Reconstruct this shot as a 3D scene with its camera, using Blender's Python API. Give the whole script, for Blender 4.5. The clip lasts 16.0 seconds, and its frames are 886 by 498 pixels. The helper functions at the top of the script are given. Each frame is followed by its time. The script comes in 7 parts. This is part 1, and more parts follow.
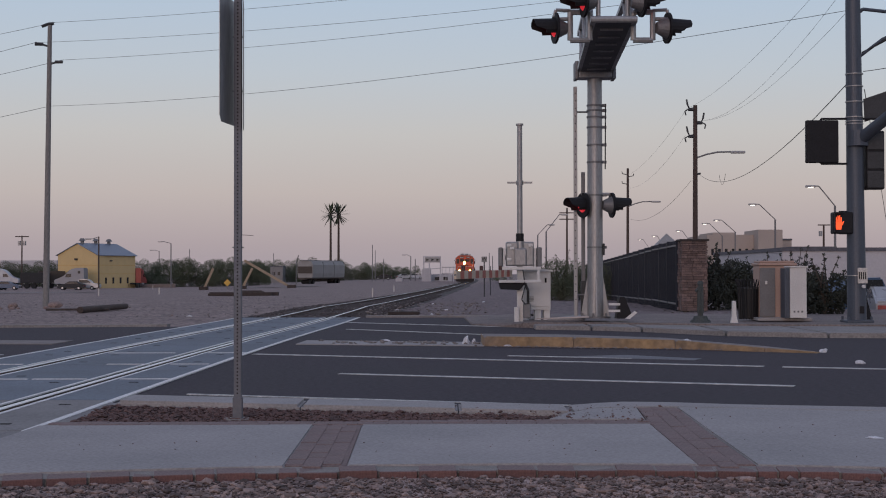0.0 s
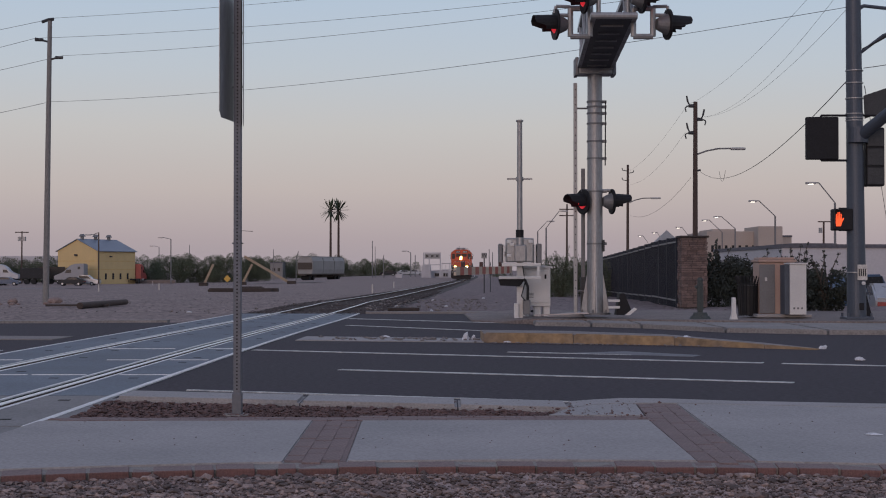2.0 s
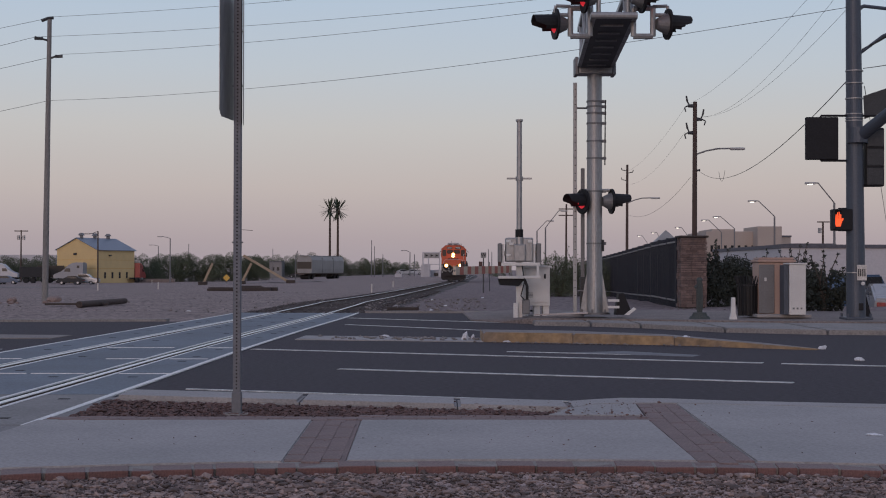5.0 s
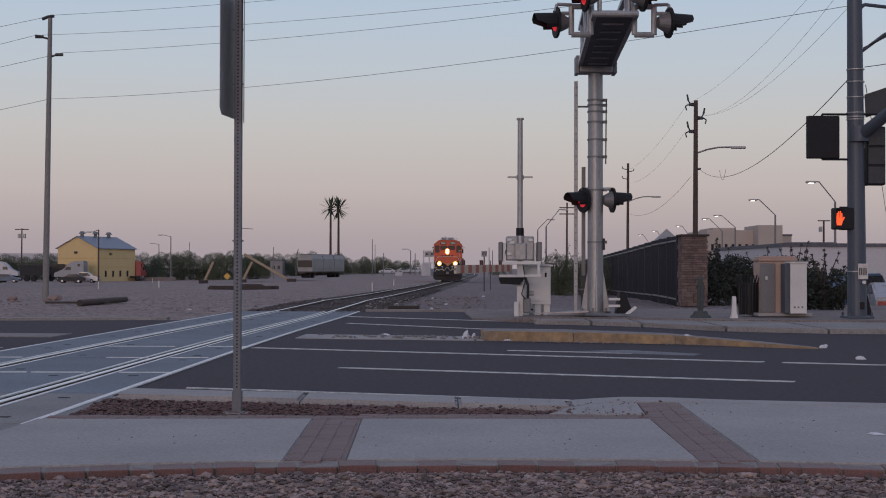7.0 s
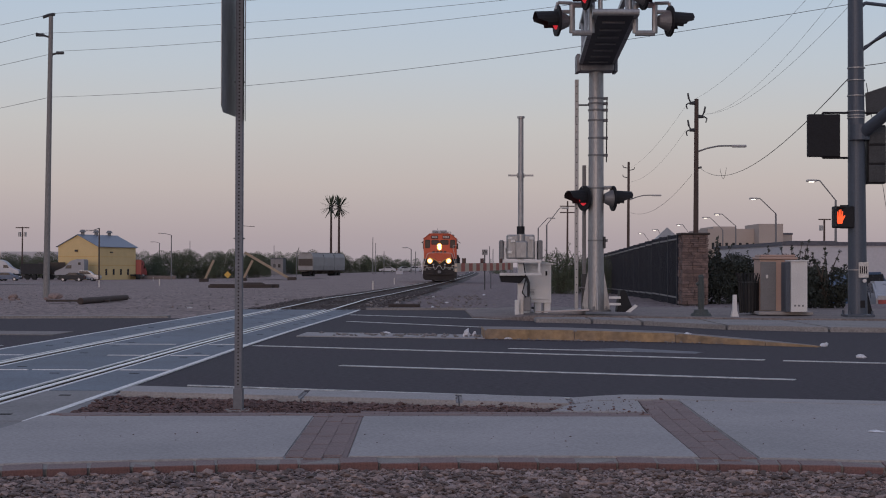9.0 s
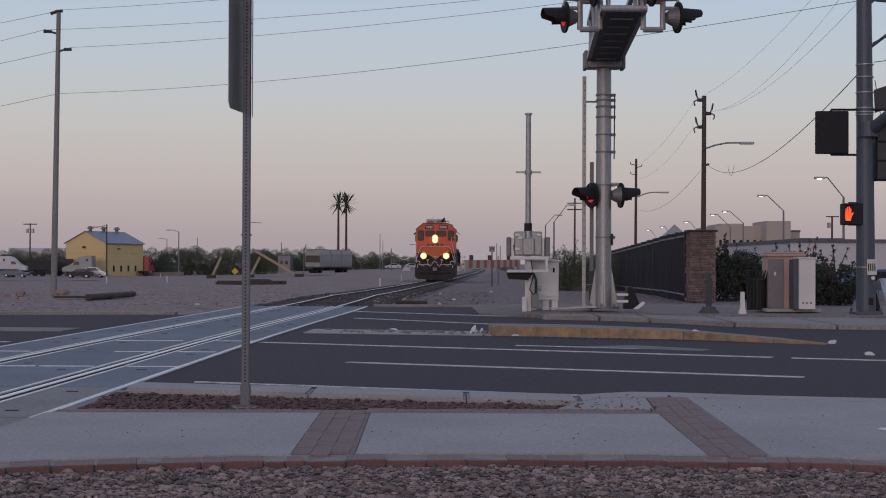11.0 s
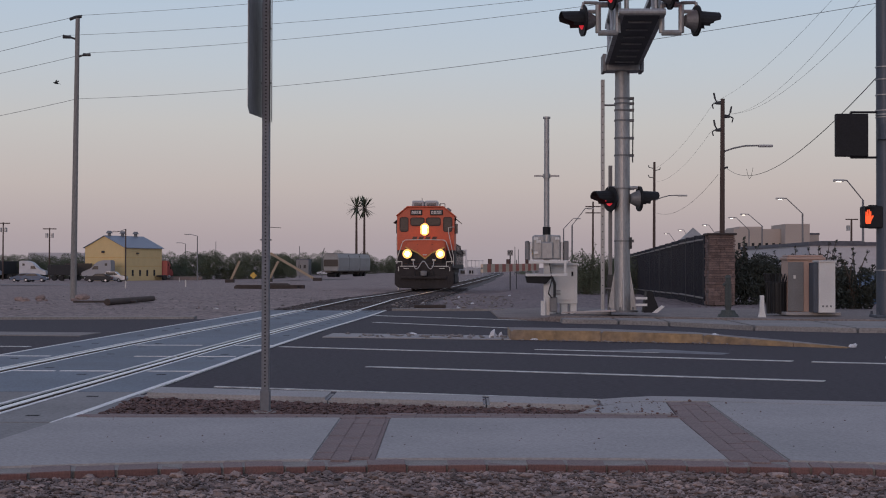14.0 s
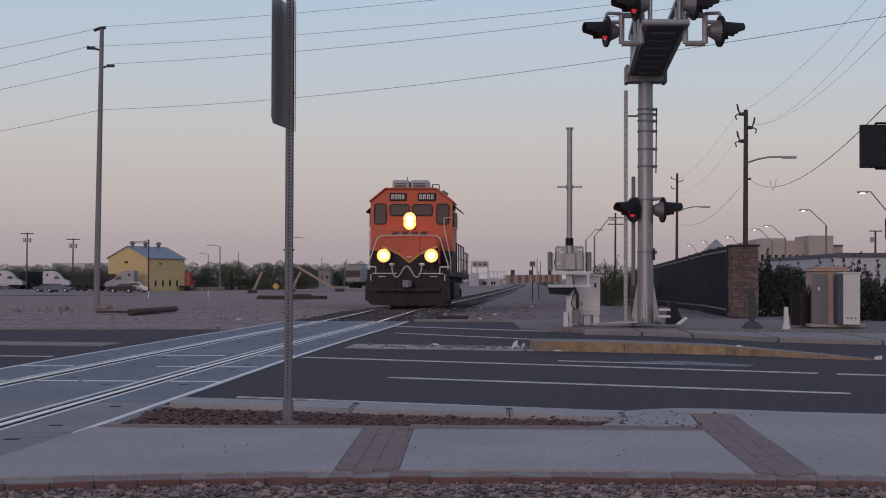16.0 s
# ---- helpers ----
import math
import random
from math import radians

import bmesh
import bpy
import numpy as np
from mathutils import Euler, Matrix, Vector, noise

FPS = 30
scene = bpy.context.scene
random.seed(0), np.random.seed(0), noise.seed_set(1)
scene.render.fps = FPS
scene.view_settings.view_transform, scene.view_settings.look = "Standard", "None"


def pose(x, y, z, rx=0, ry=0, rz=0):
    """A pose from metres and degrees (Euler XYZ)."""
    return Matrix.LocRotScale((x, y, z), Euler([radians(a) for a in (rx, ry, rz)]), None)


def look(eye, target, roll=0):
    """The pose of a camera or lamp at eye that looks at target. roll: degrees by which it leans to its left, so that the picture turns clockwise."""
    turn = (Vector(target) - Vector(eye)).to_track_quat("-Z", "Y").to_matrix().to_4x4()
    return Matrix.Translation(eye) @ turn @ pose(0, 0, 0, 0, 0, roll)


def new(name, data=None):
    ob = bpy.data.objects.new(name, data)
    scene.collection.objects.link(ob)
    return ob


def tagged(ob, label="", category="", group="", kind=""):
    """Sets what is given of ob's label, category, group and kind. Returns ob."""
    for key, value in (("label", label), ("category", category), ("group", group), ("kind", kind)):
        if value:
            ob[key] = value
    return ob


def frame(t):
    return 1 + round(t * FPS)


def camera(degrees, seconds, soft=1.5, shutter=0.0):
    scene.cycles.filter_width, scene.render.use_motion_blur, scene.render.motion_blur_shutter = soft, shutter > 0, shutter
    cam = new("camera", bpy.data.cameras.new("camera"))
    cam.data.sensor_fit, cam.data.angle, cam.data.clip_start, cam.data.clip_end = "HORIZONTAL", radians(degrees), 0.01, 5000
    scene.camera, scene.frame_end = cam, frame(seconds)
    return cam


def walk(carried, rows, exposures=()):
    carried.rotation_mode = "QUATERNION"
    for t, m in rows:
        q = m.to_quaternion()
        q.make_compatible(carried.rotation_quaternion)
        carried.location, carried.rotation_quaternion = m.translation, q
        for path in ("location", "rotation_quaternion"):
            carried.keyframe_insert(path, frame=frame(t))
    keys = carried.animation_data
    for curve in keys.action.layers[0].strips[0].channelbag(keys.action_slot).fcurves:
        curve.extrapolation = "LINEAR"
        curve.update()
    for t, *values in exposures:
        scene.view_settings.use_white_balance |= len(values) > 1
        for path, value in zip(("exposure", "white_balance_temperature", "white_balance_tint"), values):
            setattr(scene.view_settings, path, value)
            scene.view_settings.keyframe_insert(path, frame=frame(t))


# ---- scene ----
cam = camera(33.6, 16.0, soft=1.05)
walk(cam, [
    (0, pose(-0.008, -0.005, 1.082, 90.954, 0.072, -0.002)),
    (0.5, pose(-0.005, -0.004, 1.078, 90.885, 0.040, -0.001)),
    (1, pose(-0.003, -0.003, 1.081, 90.813, 0.048, 0.001)),
    (1.5, pose(-0.000, -0.000, 1.080, 90.773, 0.000, -0.000)),
    (2, pose(-0.006, -0.004, 1.081, 90.808, -0.001, -0.005)),
    (2.5, pose(-0.010, 0.000, 1.079, 90.794, -0.060, -0.001)),
    (3, pose(-0.009, -0.011, 1.080, 90.812, -0.030, -0.022)),
    (3.5, pose(-0.007, -0.008, 1.082, 90.796, -0.045, -0.011)),
    (4, pose(-0.011, -0.010, 1.082, 90.799, -0.058, -0.031)),
    (6.5, pose(-0.011, 0.024, 1.077, 90.749, -0.161, -0.003)),
    (7, pose(-0.012, 0.024, 1.081, 90.734, -0.136, -0.010)),
    (7.5, pose(-0.013, 0.030, 1.081, 90.723, -0.131, 0.002)),
    (8, pose(-0.015, 0.020, 1.079, 90.719, -0.163, -0.007)),
    (8.5, pose(-0.018, 0.035, 1.079, 90.731, -0.133, 0.028)),
    (9, pose(-0.016, 0.013, 1.075, 90.677, -0.164, 0.009)),
    (11.5, pose(-0.020, 0.048, 1.073, 90.553, -0.244, 0.375)),
    (12, pose(-0.022, 0.050, 1.075, 90.583, -0.256, 0.433)),
    (12.5, pose(-0.024, 0.039, 1.078, 90.625, -0.232, 0.476)),
    (13, pose(-0.027, 0.061, 1.075, 90.696, -0.236, 0.719)),
    (13.5, pose(-0.030, 0.046, 1.080, 90.702, -0.206, 0.850)),
    (14, pose(-0.029, 0.048, 1.079, 90.697, -0.104, 0.993)),
    (14.5, pose(-0.034, 0.061, 1.077, 90.837, -0.127, 1.163)),
    (15, pose(-0.037, 0.072, 1.079, 90.980, -0.161, 1.596)),
    (15.5, pose(-0.037, 0.076, 1.076, 91.070, -0.173, 1.720)),
    (16, pose(-0.040, 0.088, 1.075, 91.127, -0.223, 1.852)),
])

# ---- sky and light: dusk, sun just set behind the viewer ----
scene.view_settings.exposure = 0.0
world = bpy.data.worlds.new("dusk_sky")
scene.world = world
world.use_nodes = True
wn, wl = world.node_tree.nodes, world.node_tree.links
wn.clear()
w_out = wn.new("ShaderNodeOutputWorld")
w_bg = wn.new("ShaderNodeBackground")
w_tc = wn.new("ShaderNodeTexCoord")
w_sep = wn.new("ShaderNodeSeparateXYZ")
w_ramp = wn.new("ShaderNodeValToRGB")
w_sky = wn.new("ShaderNodeTexSky")
w_sky.sky_type = "NISHITA"
w_sky.sun_disc = False
w_sky.sun_elevation = radians(1.5)
w_sky.sun_rotation = radians(200)
w_gain = wn.new("ShaderNodeMix")
w_gain.data_type = "RGBA"
w_gain.blend_type = "ADD"
w_gain.inputs[0].default_value = 0.02
els = w_ramp.color_ramp.elements
els[0].position, els[0].color = 0.0, (0.405, 0.355, 0.395, 1)
els[1].position, els[1].color = 1.0, (0.325, 0.355, 0.52, 1)
for at, col in ((0.02, (0.445, 0.385, 0.415)), (0.055, (0.54, 0.485, 0.485)), (0.095, (0.57, 0.56, 0.57)), (0.135, (0.53, 0.585, 0.66)),
                (0.19, (0.47, 0.58, 0.73)), (0.30, (0.42, 0.48, 0.66))):
    e = els.new(at)
    e.color = (*col, 1)
wl.new(w_tc.outputs["Generated"], w_sep.inputs[0])
wl.new(w_sep.outputs["Z"], w_ramp.inputs[0])
wl.new(w_ramp.outputs[0], w_gain.inputs[6])
wl.new(w_sky.outputs[0], w_gain.inputs[7])
wl.new(w_gain.outputs[2], w_bg.inputs[0])
w_bg.inputs[1].default_value = 0.90
wl.new(w_bg.outputs[0], w_out.inputs[0])

sun_data = bpy.data.lights.new("sun", "SUN")
sun_data.energy, sun_data.angle, sun_data.color = 0.75, radians(25), (1.0, 0.74, 0.66)
sun = new("sun", sun_data)
sun.matrix_world = look((-16, -60, 9), (0, 0, 0))


# ---- materials ----
def material(name, color, rough=0.8, metal=0.0, second=None, scale=8.0, fine=60.0, amount=0.5, bump=0.2, stain=0.25, emit=None, power=0.0, spec=0.5, vary=0.0, stretch=(1, 1, 1)):
    """Base colour with variation at a coarse and a fine scale, bump relief and uneven gloss."""
    m = bpy.data.materials.new(name)
    m.use_nodes = True
    n, l = m.node_tree.nodes, m.node_tree.links
    b = n["Principled BSDF"]
    b.inputs["Metallic"].default_value = metal
    b.inputs["Specular IOR Level"].default_value = spec
    second = second or tuple(c * 0.7 for c in color)
    tc = n.new("ShaderNodeTexCoord")
    mp = n.new("ShaderNodeMapping")
    mp.inputs["Scale"].default_value = stretch
    l.new(tc.outputs["Object"], mp.inputs[0])
    big = n.new("ShaderNodeTexNoise")
    big.inputs["Scale"].default_value, big.inputs["Detail"].default_value = scale, 6
    small = n.new("ShaderNodeTexNoise")
    small.inputs["Scale"].default_value, small.inputs["Detail"].default_value = fine, 4
    for t in (big, small):
        l.new(mp.outputs[0], t.inputs["Vector"])
    r1 = n.new("ShaderNodeMapRange")
    r1.inputs["From Min"].default_value, r1.inputs["From Max"].default_value = 0.5 - 0.5 * (1 - amount) - 0.02, 0.5 + 0.5 * (1 - amount) + 0.02
    l.new(big.outputs["Fac"], r1.inputs["Value"])
    mix = n.new("ShaderNodeMix")
    mix.data_type = "RGBA"
    l.new(r1.outputs[0], mix.inputs[0])
    mix.inputs[6].default_value, mix.inputs[7].default_value = (*second, 1), (*color, 1)
    r2 = n.new("ShaderNodeMapRange")
    r2.inputs["From Min"].default_value, r2.inputs["From Max"].default_value = 0.3, 0.7
    r2.inputs["To Min"].default_value, r2.inputs["To Max"].default_value = 1 - stain, 1 + stain
    l.new(small.outputs["Fac"], r2.inputs["Value"])
    grain = n.new("ShaderNodeMix")
    grain.data_type, grain.blend_type = "RGBA", "MULTIPLY"
    grain.inputs[0].default_value = 1.0
    l.new(mix.outputs[2], grain.inputs[6])
    l.new(r2.outputs[0], grain.inputs[7])
    last = grain.outputs[2]
    if vary:
        info = n.new("ShaderNodeObjectInfo")
        geo = n.new("ShaderNodeNewGeometry")
        add = n.new("ShaderNodeMath")
        add.operation = "ADD"
        l.new(info.outputs["Random"], add.inputs[0])
        l.new(geo.outputs["Random Per Island"], add.inputs[1])
        r3 = n.new("ShaderNodeMapRange")
        r3.inputs["From Max"].default_value = 2.0
        r3.inputs["To Min"].default_value, r3.inputs["To Max"].default_value = 1 - vary, 1 + vary
        l.new(add.outputs[0], r3.inputs["Value"])
        v = n.new("ShaderNodeMix")
        v.data_type, v.blend_type = "RGBA", "MULTIPLY"
        v.inputs[0].default_value = 1.0
        l.new(last, v.inputs[6])
        l.new(r3.outputs[0], v.inputs[7])
        last = v.outputs[2]
    l.new(last, b.inputs["Base Color"])
    r4 = n.new("ShaderNodeMapRange")
    r4.inputs["To Min"].default_value, r4.inputs["To Max"].default_value = max(0.03, rough - 0.12), min(1.0, rough + 0.12)
    l.new(big.outputs["Fac"], r4.inputs["Value"])
    l.new(r4.outputs[0], b.inputs["Roughness"])
    if bump:
        bp = n.new("ShaderNodeBump")
        bp.inputs["Strength"].default_value = bump
        bp.inputs["Distance"].default_value = 0.5 / fine
        l.new(small.outputs["Fac"], bp.inputs["Height"])
        l.new(bp.outputs[0], b.inputs["Normal"])
    if emit:
        b.inputs["Emission Color"].default_value = (*emit, 1)
        b.inputs["Emission Strength"].default_value = power
    return m


M = {
    "dirt": material("desert_dirt", (0.268, 0.204, 0.184), 0.95, second=(0.172, 0.131, 0.121), scale=0.9, fine=7, stain=0.6, bump=0.6),
    "asphalt": material("asphalt", (0.0530, 0.0440, 0.0535), 0.85, second=(0.036, 0.0305, 0.037), scale=0.35, fine=45, stain=0.6, bump=0.35, spec=0.25, stretch=(0.4, 1, 1)),
    "concrete": material("pale_concrete", (0.350, 0.328, 0.323), 0.9, second=(0.255, 0.245, 0.24), scale=0.9, fine=50, stain=0.17, bump=0.1),
    "dusty_concrete": material("dusty_concrete", (0.285, 0.268, 0.258), 0.92, second=(0.19, 0.175, 0.168), scale=1.2, fine=30, stain=0.25, bump=0.15),
    "kerb": material("kerb_concrete", (0.25, 0.222, 0.21), 0.92, second=(0.155, 0.138, 0.132), scale=2.5, fine=40, stain=0.22),
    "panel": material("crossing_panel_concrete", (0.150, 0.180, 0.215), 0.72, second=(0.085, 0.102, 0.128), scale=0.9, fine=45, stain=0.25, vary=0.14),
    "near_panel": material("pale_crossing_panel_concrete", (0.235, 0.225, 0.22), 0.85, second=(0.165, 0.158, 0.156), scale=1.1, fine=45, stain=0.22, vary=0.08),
    "brick": material("red_brick", (0.185, 0.086, 0.074), 0.93, second=(0.105, 0.064, 0.061), scale=9, fine=90, stain=0.3, vary=0.25),
    "paver": material("dusty_red_paver", (0.215, 0.155, 0.145), 0.92, second=(0.17, 0.125, 0.12), scale=3, fine=70, stain=0.25, vary=0.10),
    "mortar": material("grey_mortar", (0.27, 0.245, 0.225), 0.95, scale=12, fine=90),
    "pebble": material("mixed_gravel", (0.37, 0.275, 0.24), 0.9, second=(0.16, 0.12, 0.115), scale=5, fine=80, vary=0.9),
    "lava": material("red_lava_gravel", (0.145, 0.085, 0.076), 0.95, second=(0.085, 0.055, 0.052), scale=6, fine=80, vary=0.5),
    "rock": material("reddish_brown_rock", (0.29, 0.21, 0.185), 0.95, second=(0.19, 0.14, 0.125), scale=3, fine=30, stain=0.3, bump=0.5),
    "ballast": material("track_ballast", (0.070, 0.056, 0.053), 0.95, second=(0.038, 0.031, 0.030), scale=2, fine=25, stain=0.4, bump=0.6, vary=0.4),
    "rail": material("worn_rail_steel", (0.80, 0.80, 0.82), 0.32, 1.0, second=(0.62, 0.61, 0.62), scale=3, fine=60, stain=0.1, bump=0.05),
    "rail_side": material("rusty_rail_web", (0.10, 0.06, 0.045), 0.85, scale=6, fine=60),
    "edge_steel": material("pale_edge_line", (0.78, 0.77, 0.75), 0.5, second=(0.55, 0.54, 0.53), scale=3, fine=40, stain=0.25),
    "gap": material("dark_flangeway", (0.009, 0.009, 0.009), 0.95, scale=6, fine=40),
    "tie": material("weathered_timber", (0.062, 0.048, 0.042), 0.95, second=(0.038, 0.03, 0.028), scale=5, fine=40, vary=0.25),
    "white_line": material("worn_white_paint", (0.62, 0.62, 0.60), 0.75, second=(0.30, 0.30, 0.30), scale=7, fine=60, amount=0.7, stain=0.3),
    "yellow_kerb": material("faded_yellow_paint", (0.34, 0.225, 0.115), 0.85, second=(0.19, 0.145, 0.11), scale=2.2, fine=9, stain=0.3),
    "galv": material("galvanised_steel", (0.36, 0.36, 0.36), 0.48, 0.55, second=(0.26, 0.26, 0.265), scale=3, fine=30, stain=0.12, bump=0.05, stretch=(1, 1, 0.3)),
    "dull_galv": material("dull_galvanised_steel", (0.20, 0.20, 0.205), 0.6, 0.4, second=(0.15, 0.15, 0.155), scale=3, fine=30, stain=0.12, bump=0.05),
    "post_steel": material("weathered_post_steel", (0.150, 0.158, 0.178), 0.6, 0.4, second=(0.115, 0.12, 0.138), scale=3, fine=30, stain=0.12, bump=0.05),
    "alu": material("white_grey_cabinet_paint", (0.66, 0.65, 0.63), 0.5, second=(0.55, 0.54, 0.53), scale=2, fine=40, stain=0.08, bump=0.03),
    "black": material("matt_black_metal", (0.017, 0.017, 0.020), 0.65, second=(0.012, 0.012, 0.014), scale=4, fine=40, bump=0.05, spec=0.25),
    "sign_back": material("dark_sign_back", (0.05, 0.052, 0.056), 0.55, 0.3, scale=3, fine=40, bump=0.05),
    "wood_pole": material("creosoted_pole_wood", (0.085, 0.058, 0.047), 0.9, second=(0.05, 0.036, 0.032), scale=2, fine=30, stretch=(3, 3, 0.3)),
    "grey_pole": material("weathered_grey_pole", (0.22, 0.21, 0.20), 0.75, second=(0.16, 0.155, 0.15), scale=2, fine=30, stretch=(2, 2, 0.3)),
    "stone": material("stacked_stone", (0.175, 0.118, 0.102), 0.92, second=(0.095, 0.072, 0.069), scale=7, fine=60, stain=0.3, vary=0.6),
    "fence": material("dark_fence_steel", (0.015, 0.021, 0.036), 0.55, second=(0.011, 0.016, 0.028), scale=3, fine=40, bump=0.05, spec=0.25),
    "signal_pole": material("blue_grey_painted_pole", (0.075, 0.09, 0.115), 0.5, 0.2, second=(0.055, 0.066, 0.088), scale=1.5, fine=30, stain=0.1, bump=0.04),
    "red_lens": material("lit_red_lens", (0.30, 0.01, 0.01), 0.3, emit=(1.0, 0.04, 0.06), power=0.5, bump=0),
    "dark_lens": material("unlit_dark_lens", (0.05, 0.012, 0.012), 0.3, bump=0),
    "hand_lamp": material("lit_orange_symbol", (0.6, 0.08, 0.03), 0.4, emit=(1.0, 0.09, 0.02), power=1.2, bump=0),
    "yellow_wall": material("pale_yellow_sheet_metal", (0.62, 0.46, 0.225), 0.75, second=(0.55, 0.41, 0.20), scale=0.8, fine=6, stain=0.05, bump=0.05),
    "grey_roof": material("grey_sheet_roof", (0.20, 0.235, 0.29), 0.5, 0.2, second=(0.17, 0.20, 0.25), scale=0.5, fine=6, stain=0.06, bump=0.05),
    "beige": material("beige_render", (0.40, 0.34, 0.30), 0.85, second=(0.36, 0.31, 0.275), scale=0.3, fine=5, stain=0.05),
    "white_wall": material("off_white_wall", (0.48, 0.47, 0.49), 0.8, second=(0.41, 0.40, 0.42), scale=0.3, fine=5, stain=0.06),
    "dark_roof": material("dark_roof_trim", (0.10, 0.10, 0.12), 0.7, scale=0.5, fine=5),
    # brown base paints in the reflection and interior light of the cab panes
    "cab_glass": material("cab_glass_interior_tone", (0.050, 0.030, 0.024), 0.3, second=(0.028, 0.020, 0.018), scale=2, fine=12, bump=0, spec=0.25),
    "dusty_paving": material("dusty_corner_paving", (0.225, 0.185, 0.172), 0.93, second=(0.135, 0.115, 0.107), scale=1.3, fine=22, stain=0.35),
    "grey_cable": material("thin_grey_wire", (0.10, 0.10, 0.11), 0.6, bump=0),
    "window": material("dark_window_glass", (0.02, 0.022, 0.026), 0.25, bump=0, spec=0.35),
    # frond green, its greyish tone painted in as haze
    "leaf": material("haze_greyed_green_foliage", (0.062, 0.082, 0.045), 0.8, second=(0.038, 0.052, 0.030), scale=0.5, fine=6, vary=0.45, bump=0),
    # grey-green paled in the base colour to imitate distance haze
    "far_leaf": material("haze_paled_grey_green_foliage", (0.102, 0.122, 0.076), 0.95, second=(0.074, 0.088, 0.057), scale=0.12, fine=2, vary=0.14, bump=0),
    "shrub_leaf": material("dark_shrub_foliage", (0.048, 0.056, 0.042), 0.8, second=(0.032, 0.038, 0.029), scale=1.0, fine=9, vary=0.45, bump=0),
    "bark": material("grey_brown_bark", (0.10, 0.08, 0.065), 0.95, scale=4, fine=30),
    "loco_orange": material("faded_orange_paint", (0.57, 0.086, 0.026), 0.5, second=(0.42, 0.064, 0.022), scale=1.5, fine=18, stain=0.12, bump=0.03),
    "emblem": material("dark_brown_emblem_paint", (0.055, 0.018, 0.011), 0.5, scale=2, fine=20, bump=0.03),
    "loco_yellow": material("yellow_stripe_paint", (0.62, 0.33, 0.06), 0.5, scale=2, fine=20, bump=0.03),
    "loco_black": material("grimy_black_paint", (0.020, 0.017, 0.018), 0.7, second=(0.033, 0.028, 0.028), scale=2, fine=18, stain=0.3, spec=0.3),
    "rail_white": material("grubby_white_paint", (0.60, 0.57, 0.53), 0.6, second=(0.45, 0.42, 0.39), scale=3, fine=30),
    "ac_grey": material("grey_unit_housing", (0.40, 0.40, 0.41), 0.5, second=(0.32, 0.32, 0.33), scale=3, fine=20, bump=0.03),
    # emissive orange that imitates the glare halo around the loco lamps
    "lamp_halo": material("orange_lamp_halo", (0.8, 0.5, 0.2), 0.3, emit=(1.0, 0.45, 0.10), power=1.5, bump=0),
    "headlamp": material("lit_warm_lamp", (0.9, 0.7, 0.4), 0.3, emit=(1.0, 0.60, 0.22), power=45.0, bump=0),
    "street_glow": material("lit_lamp_lens", (0.9, 0.85, 0.75), 0.3, emit=(1.0, 0.90, 0.75), power=2.5, bump=0),
    "gate_red": material("orange_red_gate_sheeting", (0.42, 0.085, 0.05), 0.55, second=(0.34, 0.075, 0.05), scale=6, fine=40, stain=0.1),
    "gate_white": material("aged_white_gate_sheeting", (0.55, 0.44, 0.33), 0.55, second=(0.47, 0.38, 0.30), scale=6, fine=40, stain=0.1),
    "hopper_grey": material("pale_grey_wagon_paint", (0.29, 0.285, 0.28), 0.6, second=(0.22, 0.215, 0.21), scale=0.6, fine=8, stain=0.12),
    "hopper_brown": material("brown_wagon_end", (0.075, 0.06, 0.05), 0.8, scale=1, fine=8),
    "truck_white": material("white_truck_paint", (0.38, 0.39, 0.42), 0.4, second=(0.44, 0.45, 0.48), scale=1, fine=10, stain=0.04, bump=0),
    "truck_grey": material("grey_truck_paint", (0.24, 0.25, 0.275), 0.4, second=(0.20, 0.21, 0.235), scale=1, fine=10, stain=0.05, bump=0),
    "car_blue": material("blue_car_paint", (0.045, 0.085, 0.155), 0.4, second=(0.036, 0.07, 0.13), scale=1, fine=10, stain=0.04, bump=0),
    "car_dark": material("dark_car_paint", (0.025, 0.027, 0.032), 0.5, spec=0.25, scale=1, fine=10, stain=0.04, bump=0),
    "car_silver": material("silver_car_paint", (0.42, 0.43, 0.45), 0.3, 0.3, scale=1, fine=10, stain=0.04, bump=0),
    "red_paint": material("dull_red_paint", (0.34, 0.05, 0.04), 0.5, scale=1, fine=10),
    "rubber": material("black_rubber", (0.018, 0.018, 0.018), 0.85, scale=6, fine=40),
    "bin_plastic": material("black_bin_steel", (0.006, 0.006, 0.008), 0.6, scale=6, fine=40),
    "valve_green": material("weathered_green_iron", (0.06, 0.072, 0.07), 0.7, second=(0.042, 0.05, 0.05), scale=6, fine=40),
    "copper_box": material("pinkish_tan_cabinet", (0.42, 0.29, 0.235), 0.55, second=(0.36, 0.25, 0.21), scale=2, fine=40, stain=0.08),
    "cable": material("black_cable", (0.02, 0.02, 0.022), 0.7, bump=0),
    "pale_wood": material("sun_bleached_timber", (0.34, 0.27, 0.19), 0.9, second=(0.26, 0.20, 0.14), scale=2, fine=20),
    "sign_yellow": material("yellow_sign_sheeting", (0.60, 0.36, 0.05), 0.5, scale=4, fine=30, stain=0.08, bump=0.03),
    "pale_board": material("dusty_white_board", (0.52, 0.46, 0.43), 0.8, second=(0.40, 0.34, 0.32), scale=3, fine=30, stain=0.15),
    "litter": material("pale_litter", (0.62, 0.62, 0.64), 0.8, scale=10, fine=60, vary=0.2),
